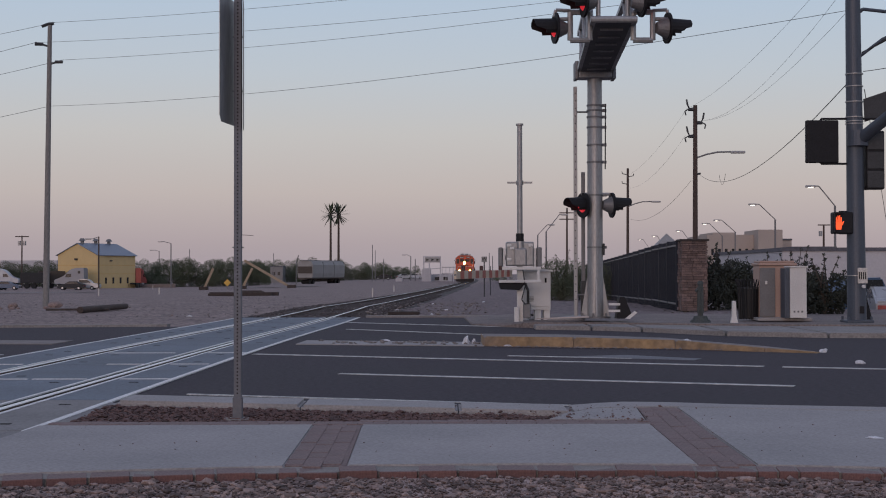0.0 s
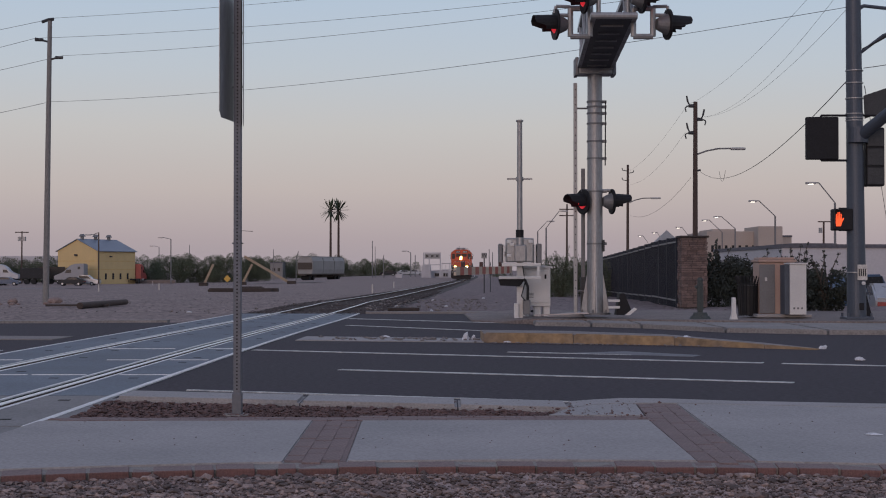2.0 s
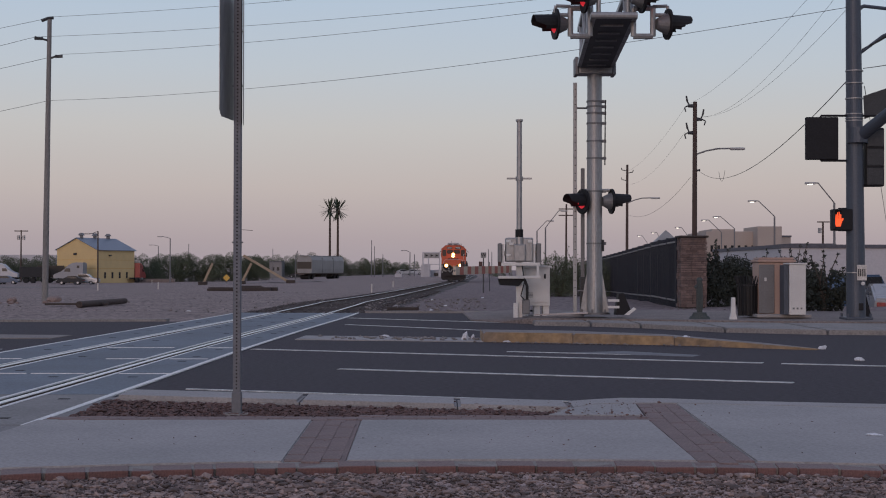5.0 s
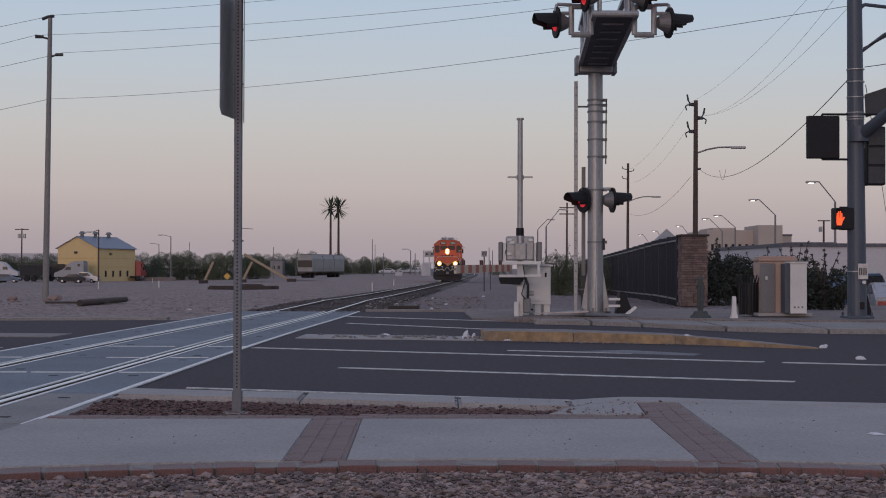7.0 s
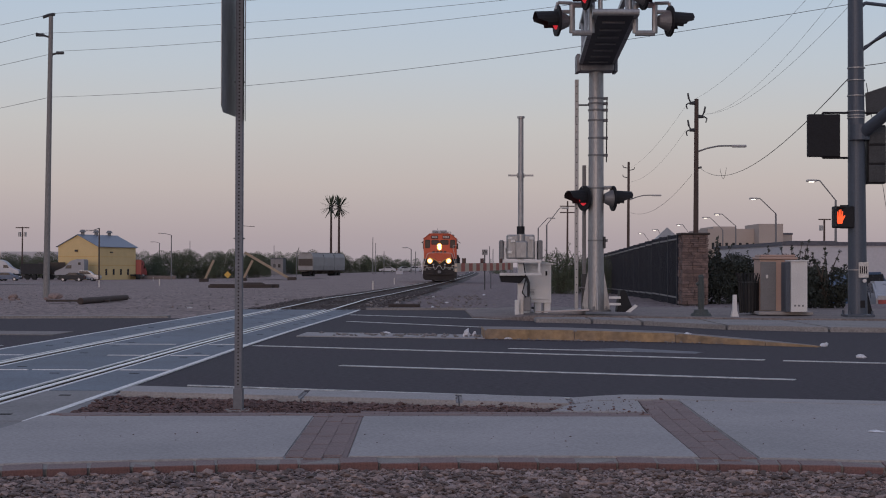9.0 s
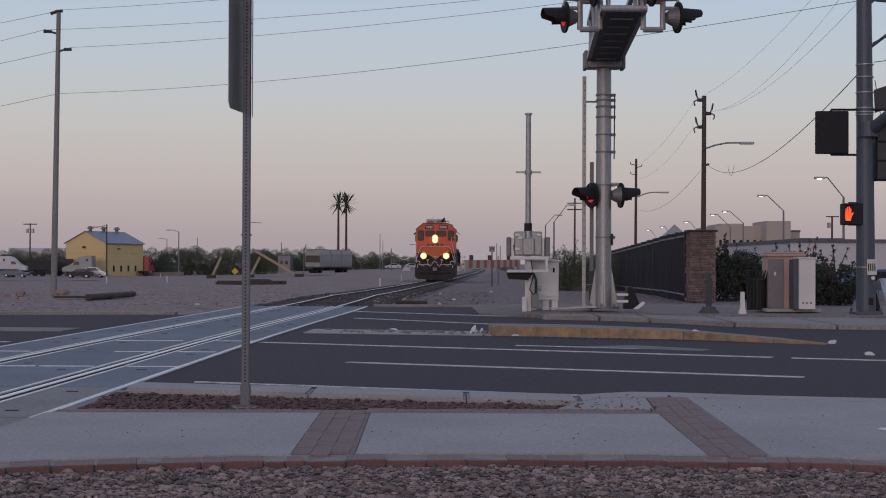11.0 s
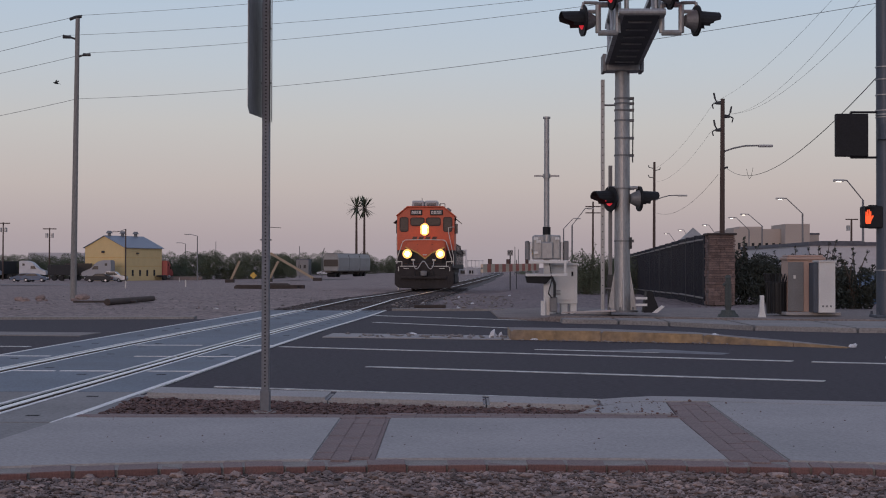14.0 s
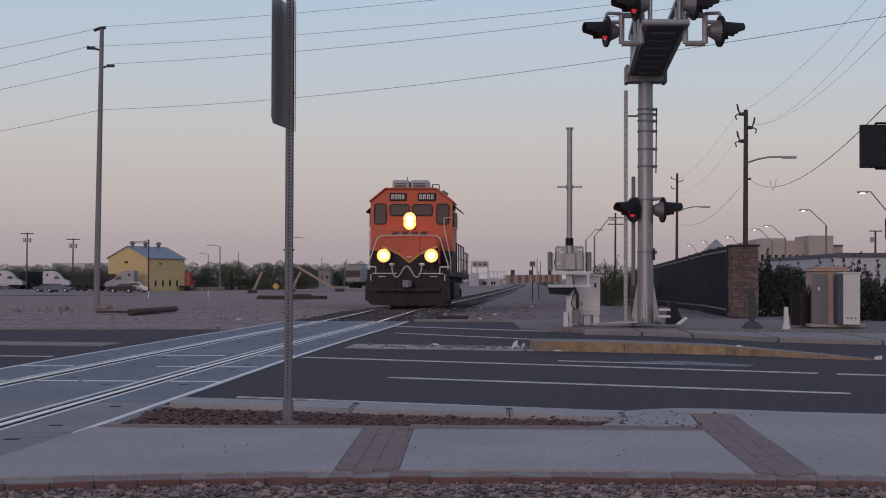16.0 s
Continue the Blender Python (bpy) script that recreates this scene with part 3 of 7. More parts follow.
# ---- railway crossing: panels, rails and open track ----
def make_track():
    cross = thing("railway_crossing", 0, 0, 0, label="concrete crossing panels between and beside the flush rails", category="railway crossing", kind="structure")
    rows = [0.23 + 2.45 * i for i in range(15)]
    rows = [y for y in rows if y < 35]
    cols = ((-1.55, -0.80), (-0.55, 0.55), (0.80, 1.37))
    bm = B()
    prism(bm, [(rail_x(1) - 1.58, 1), (rail_x(1) + 1.40, 1), (rail_x(35.9) + 1.40, 35.9), (rail_x(35.9) - 1.58, 35.9)], "z", -0.12, -0.07)
    part("flangeway_bed", bm, M["gap"], cross)
    for c0, c1 in cols:
        bm = B()
        prism(bm, [(rail_x(y) + c0 + 0.002, y) for y in (1, 12, 24, 35.8)] + [(rail_x(y) + c1 - 0.002, y) for y in (35.8, 24, 12, 1)], "z", -0.075, -0.003)
        part("panel_bearer", bm, M["gap"], cross, "dark rubber bearer under the panels")
    for y in rows:
        for c0, c1 in cols:
            bm = B()
            y1 = min(y + 2.44, 35.8)
            prism(bm, [(rail_x(y) + c0, y + 0.012), (rail_x(y) + c1, y + 0.012), (rail_x(y1) + c1, y1 - 0.012), (rail_x(y1) + c0, y1 - 0.012)], "z", -0.002, 0.012)
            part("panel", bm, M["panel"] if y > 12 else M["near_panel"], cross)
            for dy in (0.45, 2.0):
                for cx in ((c0 + c1) / 2,) if c1 - c0 < 1 else (c0 + 0.25, c1 - 0.25):
                    bm = B()
                    x = rail_x(y + dy) + cx
                    if random.random() < 0.55:
                        bm.free()
                        continue
                    box(bm, x - 0.045, x + 0.045, y + dy - 0.035, y + dy + 0.035, 0.0, 0.0145)
                    part("lifting_pocket", bm, M["gap"], cross)
    # pale steel angles along panel edges, and seams with worn white sealant
    for off, w in ((-1.56, 0.05), (1.38, 0.06), (-0.555, 0.04), (0.555, 0.04), (-0.80, 0.036), (0.80, 0.036)):
        bm = B()
        for y in range(10 if off > 1 else 1, 35):
            y1 = y + 1 if y < 34 else 35.8
            prism(bm, [(rail_x(y) + off - w / 2, y), (rail_x(y) + off + w / 2, y), (rail_x(y1) + off + w / 2, y1), (rail_x(y1) + off - w / 2, y1)], "z", 0.004, 0.016)
        part("edge_angle", bm, M["edge_steel"], cross)
    for y, a, b in ((14.93, -1.5, -0.85), (14.93, -0.52, -0.1), (14.93, 0.84, 1.40), (14.93, -0.05, 0.5), (17.38, -1.6, -0.9), (17.38, 0.1, 0.6), (17.38, 0.85, 1.3), (19.83, 0.85, 1.35), (19.83, -0.5, 0.4)):
        bm = B()
        box(bm, rail_x(y) + a, rail_x(y) + b, y - 0.03, y + 0.03, 0, 0.0165)
        part("seam", bm, M["edge_steel"], cross)

    # rails
    for name, side in (("rail", -1), ("rail", 1)):
        head, web = B(), B()
        ys = [-12, 0.5, 5, *range(8, 36, 2), *range(36, 120, 4), *range(120, 420, 12)]
        for y0, y1 in zip(ys, ys[1:]):
            x0, x1 = rail_x(y0) + side * HALF_GAUGE, rail_x(y1) + side * HALF_GAUGE
            z0, z1 = rail_z(x0, y0), rail_z(x1, y1)
            for bmx, w, top, bot in ((head, 0.034, 0.0, -0.007), (web, 0.036, -0.0071, -0.045), (web, 0.012, -0.044, -0.16), (web, 0.07, -0.155, -0.175)):
                q = [bmx.verts.new((x + s * w, y, z + t)) for x, y, z in ((x0, y0, z0), (x1, y1, z1)) for s, t in ((-1, bot), (1, bot), (1, top), (-1, top))]
                for k in range(4):
                    bmx.faces.new((q[k], q[(k + 1) % 4], q[4 + (k + 1) % 4], q[4 + k]))
        ob = mesh_ob("rail", head, M["rail"])
        tagged(ob, "polished steel running rail", "rail", "rails of the line", "structure")
        part("rail_web", web, M["rail_side"], ob, "rusty rail web and foot")

    # ballast bed
    vs, fs = [], []
    ys = [35.9 + i * 0.5 for i in range(60)] + [66 + i * 2 for i in range(40)] + [150, 170, 200, 240, 290, 350, 410]
    prof = ((-2.3, -0.2), (-1.7, -0.12), (-1.3, -0.075), (-0.69, -0.11), (0, -0.095), (0.69, -0.11), (1.3, -0.075), (1.7, -0.14), (2.2, -0.22))
    for y in ys:
        for dx, dz in prof:
            vs.append((rail_x(y) + dx, y, lie(rail_x(y), y) + dz + 0.03 + 0.03 * noise.noise((dx * 2, y * 1.7, 1))))
    n = len(prof)
    for j in range(len(ys) - 1):
        for i in range(n - 1):
            fs.append((j * n + i, j * n + i + 1, (j + 1) * n + i + 1, (j + 1) * n + i))
    bed = raw_ob("ballast_bed", vs, fs, M["ballast"])
    tagged(bed, "dark dusty ballast under the open track", "ballast", kind="structure")
    # sleepers
    y, count = 36.4, 0
    tie_mesh = None
    while y < 190:
        if tie_mesh is None:
            bm = B()
            box(bm, -1.3, 1.3, -0.11, 0.11, -0.17, 0.0, 0.012)
            ob = part("sleeper", bm, M["tie"], bed, "weathered timber sleeper")
            tie_mesh = ob.data
        else:
            ob = new("sleeper", tie_mesh)
            ob.parent = bed
        ob.matrix_basis = pose(rail_x(y) + random.uniform(-0.03, 0.03), y, lie(rail_x(y), y) - 0.035 + random.uniform(-0.012, 0.008), 0, 0, -1.5 + random.uniform(-1, 1))
        y += 0.53
        count += 1


make_track()


# ---- the locomotive ----
def make_loco():
    """Diesel hood locomotive, cab end leading. Local: y back from the front pilot, z up from the rail head."""
    lo = thing("locomotive", 0, 0, 0, label="orange and black diesel locomotive with lit headlights running on the rails", category="locomotive")
    O, K, W = M["loco_orange"], M["loco_black"], M["rail_white"]

    bm = B()  # pilot plate with cut corners and a ploughed lower edge
    prism(bm, [(-1.55, 1.05), (-1.57, 0.32), (-1.35, 0.13), (-0.5, 0.10), (0.5, 0.10), (1.35, 0.13), (1.57, 0.32), (1.55, 1.05)], "y", 0.45, 0.6)
    part("pilot", bm, K, lo)
    bm = B()
    box(bm, -1.2, 1.2, 0.25, 0.47, 0.62, 0.75, 0.02)
    box(bm, -1.5, 1.5, 0.5, 0.62, 1.03, 1.42, 0.02)
    part("buffer_beam", bm, K, lo)
    bm = B()  # coupler
    box(bm, -0.11, 0.11, 0.15, 0.6, 0.78, 1.0, 0.03)
    box(bm, -0.16, 0.10, -0.05, 0.22, 0.76, 1.04, 0.04)
    box(bm, 0.06, 0.17, 0.02, 0.16, 0.78, 1.02, 0.03)
    part("coupler", bm, M["dull_galv"], lo, "worn steel knuckle coupler")
    # frame, deck and sill
    bm = B()
    box(bm, -1.5, 1.5, 0.6, 17.6, 1.18, 1.42, 0.02)
    box(bm, -1.2, 1.2, 0.8, 17.4, 0.95, 1.2, 0.02)
    part("frame", bm, K, lo)
    # low nose with chamfered top
    bm = B()
    prism(bm, [(-1.08, 1.42), (1.08, 1.42), (1.08, 2.55), (0.96, 2.68), (-0.96, 2.68), (-1.08, 2.55)], "y", 1.15, 2.5)
    bmesh.ops.bevel(bm, geom=[e for e in bm.edges if all(v.co.y < 1.2 for v in e.verts)], offset=0.07, segments=3, affect="EDGES")
    part("nose", bm, O, lo)
    bm = B()
    box(bm, -1.085, 1.085, 1.135, 2.4, 1.43, 1.66)
    prism(bm, [(-1.06, 1.5), (1.06, 1.5), (1.06, 2.26), (0.40, 1.98), (0.0, 1.68), (-0.40, 1.98), (-1.06, 2.26)], "y", 1.136, 1.16)
    part("nose_band", bm, K, lo, "black lower part of the nose")
    bm = B()  # nose door with recess frame
    prism(bm, [(-0.36, 2.64), (0.36, 2.64), (0.36, 2.02), (0.0, 1.74), (-0.36, 2.02)], "y", 1.112, 1.15)
    part("nose_door", bm, O, lo)
    bm = B()
    prism(bm, [(-0.40, 1.98), (0.0, 1.66), (0.40, 1.98), (0.40, 2.05), (0.0, 1.735), (-0.40, 2.05)], "y", 1.10, 1.125)
    part("chevron", bm, M["loco_yellow"], lo, "yellow painted chevron")
    bm = B()
    box(bm, -0.10, 0.10, 1.085, 1.11, 1.87, 1.92, 0.008)
    part("door_plate", bm, M["rail_white"], lo)
    for s in (-1, 1):
        bm = B()
        prism(bm, [(s * 0.42, 1.98), (s * 1.05, 2.26), (s * 1.05, 2.34), (s * 0.42, 2.06)], "y", 1.128, 1.142)
        part("nose_stripe", bm, M["loco_yellow"], lo, "yellow painted stripe")
        for k in range(3):
            bm = B()
            rod(bm, (s * 0.39, 1.10, 1.85 + k * 0.3), (s * 0.39, 1.16, 1.85 + k * 0.3), 0.022, seg=8)
            part("door_hinge", bm, K, lo)

    # cab with angled roof
    prof = [(-1.60, 1.42), (1.52, 1.42), (1.52, 4.05), (0.90, 4.52), (-1.02, 4.52), (-1.60, 4.05)]
    bm = B()
    prism(bm, prof, "y", 2.4, 4.9)
    bmesh.ops.bevel(bm, geom=[e for e in bm.edges if all(v.co.y < 2.45 for v in e.verts) and all(v.co.z > 1.5 for v in e.verts)], offset=0.05, segments=3, affect="EDGES")
    cab = part("cab", bm, O, lo)
    bm = B()  # gutter lip over the roof edge
    lip = [(-1.64, 4.01), (-1.64, 4.07), (-1.04, 4.56), (0.92, 4.56), (1.56, 4.07), (1.56, 4.01), (0.90, 4.522), (-1.02, 4.522)]
    prism(bm, lip, "y", 2.30, 5.0)
    part("roof", bm, O, cab)
    bm = B()
    prism(bm, [(-1.615, 1.43), (1.535, 1.43), (1.535, 2.16), (-1.615, 2.16)], "y", 2.39, 4.92)
    part("cab_lower_band", bm, K, cab, "black lower band of the cab")

    def rounded(x0, x1, z0, z1, r):
        pts = []
        for cx, cz, a0 in ((x1 - r, z0 + r, -90), (x1 - r, z1 - r, 0), (x0 + r, z1 - r, 90), (x0 + r, z0 + r, 180)):
            for q in range(5):
                a = math.radians(a0 + q * 22.5)
                pts.append((cx + r * math.cos(a), cz + r * math.sin(a)))
        return pts

    def glazed(x0, x1, z0, z1):
        # rubber-sealed window with rounded corners
        inner, outer = rounded(x0, x1, z0, z1, 0.09), rounded(x0 - 0.04, x1 + 0.04, z0 - 0.04, z1 + 0.04, 0.12)
        bm = B()
        ring = [[bm.verts.new((p[0], yy, p[1])) for p in pts] for pts, yy in ((outer, 2.41), (outer, 2.36), (inner, 2.36), (inner, 2.40))]
        n = len(inner)
        for a, b in zip(ring, ring[1:]):
            for q in range(n):
                bm.faces.new((a[q], a[(q + 1) % n], b[(q + 1) % n], b[q]))
        fr = part("window_frame", bm, K, cab)
        bm = B()
        prism(bm, inner, "y", 2.375, 2.402)
        part("pane", bm, M["cab_glass"], fr)

    glazed(-0.83, -0.14, 3.52, 3.90)
    glazed(0.02, 0.74, 3.52, 3.90)
    glazed(-1.42, -1.02, 3.20, 3.92)
    glazed(0.95, 1.37, 3.20, 3.92)
    # headlight: two lamps one above the other
    bm = B()
    box(bm, -0.30, 0.12, 2.29, 2.41, 2.96, 3.62, 0.05)
    hl = part("headlight", bm, K, lo)
    for z in (3.19, 3.385):
        bm = B()
        rod(bm, (-0.09, 2.262, z), (-0.09, 2.30, z), 0.125, seg=20)
        part("lamp", bm, M["headlamp"], hl, "glowing warm headlight lens")
        # wider glowing disc added behind the lens, an imitated glare halo
        bm = B()
        rod(bm, (-0.09, 2.275, z), (-0.09, 2.29, z), 0.24, seg=20)
        part("halo_disc", bm, M["lamp_halo"], hl, "glowing orange disc imitating the glare halo around the lamp")
    # number boards
    for x0, x1 in ((-0.87, -0.22), (0.20, 0.90)):
        bm = B()
        box(bm, x0, x1, 2.33, 2.41, 4.06, 4.36, 0.025)
        nb = part("number_board", bm, K, cab)
        bm = B()
        for k in range(4):
            a = x0 + 0.07 + k * (x1 - x0 - 0.12) / 4
            b = a + (x1 - x0) * 0.155
            box(bm, a, b, 2.322, 2.332, 4.25, 4.30)
            box(bm, a, a + 0.04, 2.322, 2.332, 4.12, 4.245)
            box(bm, b - 0.04, b, 2.322, 2.332, 4.12, 4.245)
        part("number_bar", bm, W, nb, "plain white bars")
    # painted emblem over the nose: plain dark bars
    bm = B()
    for k in range(4):
        a = -0.80 + k * 0.36
        prism(bm, [(a, 2.74), (a + 0.25, 2.74), (a + 0.32, 2.90), (a + 0.07, 2.90)], "y", 2.385, 2.397)
    part("emblem", bm, M["emblem"], cab, "dark slanted bars of a painted emblem")
    # air conditioners, horn rail, antennas
    for x0, x1 in ((-0.80, -0.15), (-0.10, 0.60)):
        bm = B()
        box(bm, x0, x1, 2.7, 3.7, 4.53, 4.88, 0.07)
        ac = part("roof_unit", bm, M["ac_grey"], lo, "grey roof air conditioner")
        bm = B()
        for k in range(3):
            box(bm, x0 + 0.1, x1 - 0.1, 2.69, 2.705, 4.6 + k * 0.06, 4.63 + k * 0.06)
        part("grille", bm, K, ac)
    bm = B()
    pipe(bm, [(0.72, 3.0, 4.5), (0.72, 3.0, 4.72), (0.98, 3.0, 4.72), (0.98, 3.0, 4.45)], 0.02)
    part("grab_rail", bm, K, lo)
    for x, z in ((-0.9, 4.56), (0.62, 4.56), (-0.35, 4.9)):
        bm = B()
        rod(bm, (x, 4.2, 4.44), (x, 4.2, z + 0.2), 0.015)
        part("antenna", bm, K, lo)
    bm = B()
    for k in range(3):
        rod(bm, (1.10 + 0.06 * k, 3.3, 4.42 - 0.04 * k), (1.16 + 0.06 * k, 2.75, 4.42 - 0.04 * k), 0.03, 0.07)
    part("horn", bm, M["dull_galv"], lo)
    # side awnings and mirrors
    for s in (-1, 1):
        bm = B()
        prism(bm, [(s * 1.5, 3.98), (s * 1.86, 3.68), (s * 1.84, 3.65), (s * 1.5, 3.92)], "y", 3.0, 4.6)
        part("sunshade", bm, K, lo)
        bm = B()
        box(bm, s * 1.6 - 0.09, s * 1.6 + 0.09, 2.85, 2.89, 3.08, 3.62, 0.02)
        part("wind_deflector", bm, M["window"], lo)
        bm = B()
        box(bm, s * 1.523 - 0.006, s * 1.523 + 0.006, 3.1, 4.5, 3.1, 3.8)
        part("side_pane", bm, M["window"], cab)

    # front platform handrails, steps and ditch lights
    for s in (-1, 1):
        bm = B()
        pipe(bm, [(0, 0.72, 2.70), (s * 1.02, 0.72, 2.68), (s * 1.16, 0.66, 2.58), (s * 1.47, 0.58, 1.62), (s * 1.47, 0.58, 1.35)], 0.022)
        part("handrail", bm, W, lo, "grubby white handrail")
        bm = B()
        pipe(bm, [(s * 1.53, 2.38, 3.42), (s * 1.40, 2.3, 3.42), (s * 1.22, 2.28, 3.40), (s * 1.22, 2.2, 3.1), (s * 1.52, 1.5, 1.8), (s * 1.52, 1.5, 1.3)] if s > 0 else [(s * 1.55, 1.6, 2.9), (s * 1.52, 1.5, 1.3)], 0.02)
        part("grab_rail", bm, W, lo, "grubby white grab rail")
        bm = B()
        for k in range(4):
            box(bm, s * 1.35 - 0.2, s * 1.35 + 0.2, 0.62, 0.95, 0.35 + 0.28 * k, 0.38 + 0.28 * k)
        box(bm, s * 1.13 - 0.02, s * 1.13 + 0.02, 0.6, 1.0, 0.3, 1.42)
        part("step", bm, K, lo)
        bm = B()
        box(bm, s * 1.36 - 0.18, s * 1.36 + 0.18, 0.42, 0.45, 1.50, 1.55)
        pipe(bm, [(s * 1.18, 0.44, 1.52), (s * 1.18, 0.44, 1.25)], 0.02)
        rod(bm, (s * 1.36, 0.43, 1.02), (s * 1.36, 0.43, 1.25), 0.025)
        box(bm, s * 0.85 - 0.45, s * 0.85 + 0.45, 0.44, 0.47, 1.26, 1.30)
        box(bm, s * 0.95 - 0.14, s * 0.95 + 0.14, 0.43, 0.46, 1.15, 1.18)
        part("step_edge", bm, W, lo, "white safety edging")
        bm = B()
        box(bm, s * 0.88 - 0.21, s * 0.88 + 0.21, 0.62, 0.85, 1.73, 2.15, 0.05)
        rod(bm, (s * 0.88, 0.75, 1.4), (s * 0.88, 0.75, 1.8), 0.05)
        dl = part("ditch_light", bm, K, lo)
        bm = B()
        rod(bm, (s * 0.88 - 0.03, 0.602, 1.94), (s * 0.88 - 0.03, 0.64, 1.94), 0.125, seg=20)
        part("lamp", bm, M["headlamp"], dl, "glowing warm ditch light lens")
        # same added halo disc around the ditch lamp
        bm = B()
        rod(bm, (s * 0.88 - 0.03, 0.612, 1.94), (s * 0.88 - 0.03, 0.63, 1.94), 0.25, seg=20)
        part("halo_disc", bm, M["lamp_halo"], dl, "glowing orange disc imitating the glare halo around the lamp")
        bm = B()
        box(bm, s * 0.55 - 0.12, s * 0.55 + 0.06, 0.34, 0.5, 1.57, 1.66, 0.03)
        part("hose_bracket", bm, M["rail_white"], lo)
    half = [(0.55, 1.60), (0.53, 1.36), (0.46, 1.19), (0.37, 1.13), (0.27, 1.20), (0.17, 1.37), (0.08, 1.51)]
    bm = B()
    pipe(bm, [(-x - 0.03, 0.36, z) for x, z in half] + [(-0.03, 0.36, 1.55)] + [(x - 0.03, 0.36, z) for x, z in half[::-1]], 0.027, 7)
    part("hose", bm, M["ac_grey"], lo, "grey rubber jumper hose hung in a double loop")
    for k in range(5):
        bm = B()
        x = -0.5 + 0.25 * k
        pipe(bm, [(x, 0.44, 1.02), (x + 0.03, 0.33, 0.8), (x + 0.05, 0.32, 0.5)], 0.022)
        part("air_hose", bm, M["rubber"], lo)

    # long hood, radiator, exhaust, side walkway rails
    bm = B()
    prism(bm, [(-0.92, 1.42), (0.92, 1.42), (0.92, 3.95), (0.72, 4.2), (-0.72, 4.2), (-0.92, 3.95)], "y", 4.9, 17.2)
    part("hood", bm, O, lo)
    bm = B()
    prism(bm, [(-0.93, 1.43), (0.93, 1.43), (0.93, 2.5), (-0.93, 2.5)], "y", 4.95, 17.22)
    part("hood_band", bm, K, lo, "black lower band of the hood")
    bm = B()
    prism(bm, [(-1.0, 3.5), (1.0, 3.5), (1.0, 4.05), (0.8, 4.25), (-0.8, 4.25), (-1.0, 4.05)], "y", 13.2, 16.6)
    part("radiator", bm, O, lo)
    for s in (-1, 1):
        for k in range(14):
            bm = B()
            box(bm, s * 0.94 - 0.015, s * 0.94 + 0.015, 5.3 + k * 0.82, 6.04 + k * 0.82, 2.55, 3.8, 0.01)
            part("hood_door", bm, O, lo)
        bm = B()
        for k in range(9):
            rod(bm, (s * 1.48, 5.0 + k * 1.5, 1.4), (s * 1.48, 5.0 + k * 1.5, 2.55 if k < 6 else 2.35), 0.022)
        pipe(bm, [(s * 1.48, 5.0, 2.55), (s * 1.48, 12.5, 2.55), (s * 1.48, 12.8, 2.35), (s * 1.48, 17.2, 2.35)], 0.024)
        pipe(bm, [(s * 1.48, 5.0, 2.0), (s * 1.48, 17.0, 1.95)], 0.016)
        part("side_handrail", bm, K, lo)
    bm = B()
    box(bm, -1.4, 1.4, 6.6, 11.0, 0.28, 1.0, 0.12)
    part("fuel_tank", bm, K, lo)
    # trucks and wheels
    wheels = []
    for y0 in (2.0, 12.6):
        bm = B()
        for s in (-1, 1):
            prism(bm, [(y0 - 0.4, 0.55), (y0 + 0.2, 0.42), (y0 + 2.6, 0.42), (y0 + 3.2, 0.55), (y0 + 2.7, 0.95), (y0 + 0.1, 0.95)], "x", s * 1.05 - 0.09, s * 1.05 + 0.09)
            for yy in (y0, y0 + 2.74):
                box(bm, s * 1.18 - 0.08, s * 1.18 + 0.08, yy - 0.2, yy + 0.2, 0.32, 0.72, 0.04)
        box(bm, -1.0, 1.0, y0 + 1.1, y0 + 1.7, 0.5, 0.95, 0.03)
        part("bogie", bm, K, lo)
        for yy in (y0, y0 + 2.74):
            bm = B()
            rod(bm, (-0.9, 0, 0), (0.9, 0, 0), 0.09, seg=12)
            for s in (-1, 1):
                rod(bm, (s * 0.63, 0, 0), (s * 0.77, 0, 0), 0.508, 0.495, seg=28)
                rod(bm, (s * 0.60, 0, 0), (s * 0.63, 0, 0), 0.535, 0.53, seg=28)
                for k in range(4):
                    a = k * math.pi / 2
                    rod(bm, (s * 0.77, 0.3 * math.cos(a), 0.3 * math.sin(a)), (s * 0.785, 0.3 * math.cos(a), 0.3 * math.sin(a)), 0.06, seg=8)
            w = part("wheelset", bm, M["rail_side"], lo, "rusty wheelset with bright tread")
            w.matrix_basis = pose(0, yy, 0.51)
            wheels.append((w, yy))
    return lo, wheels


loco, wheelsets = make_loco()
FRONT_END, SPEED = 53.4, 12.0   # metres from the viewer at the end of the clip; metres a second


def front_y(t):
    return FRONT_END + SPEED * (16.0 - t)


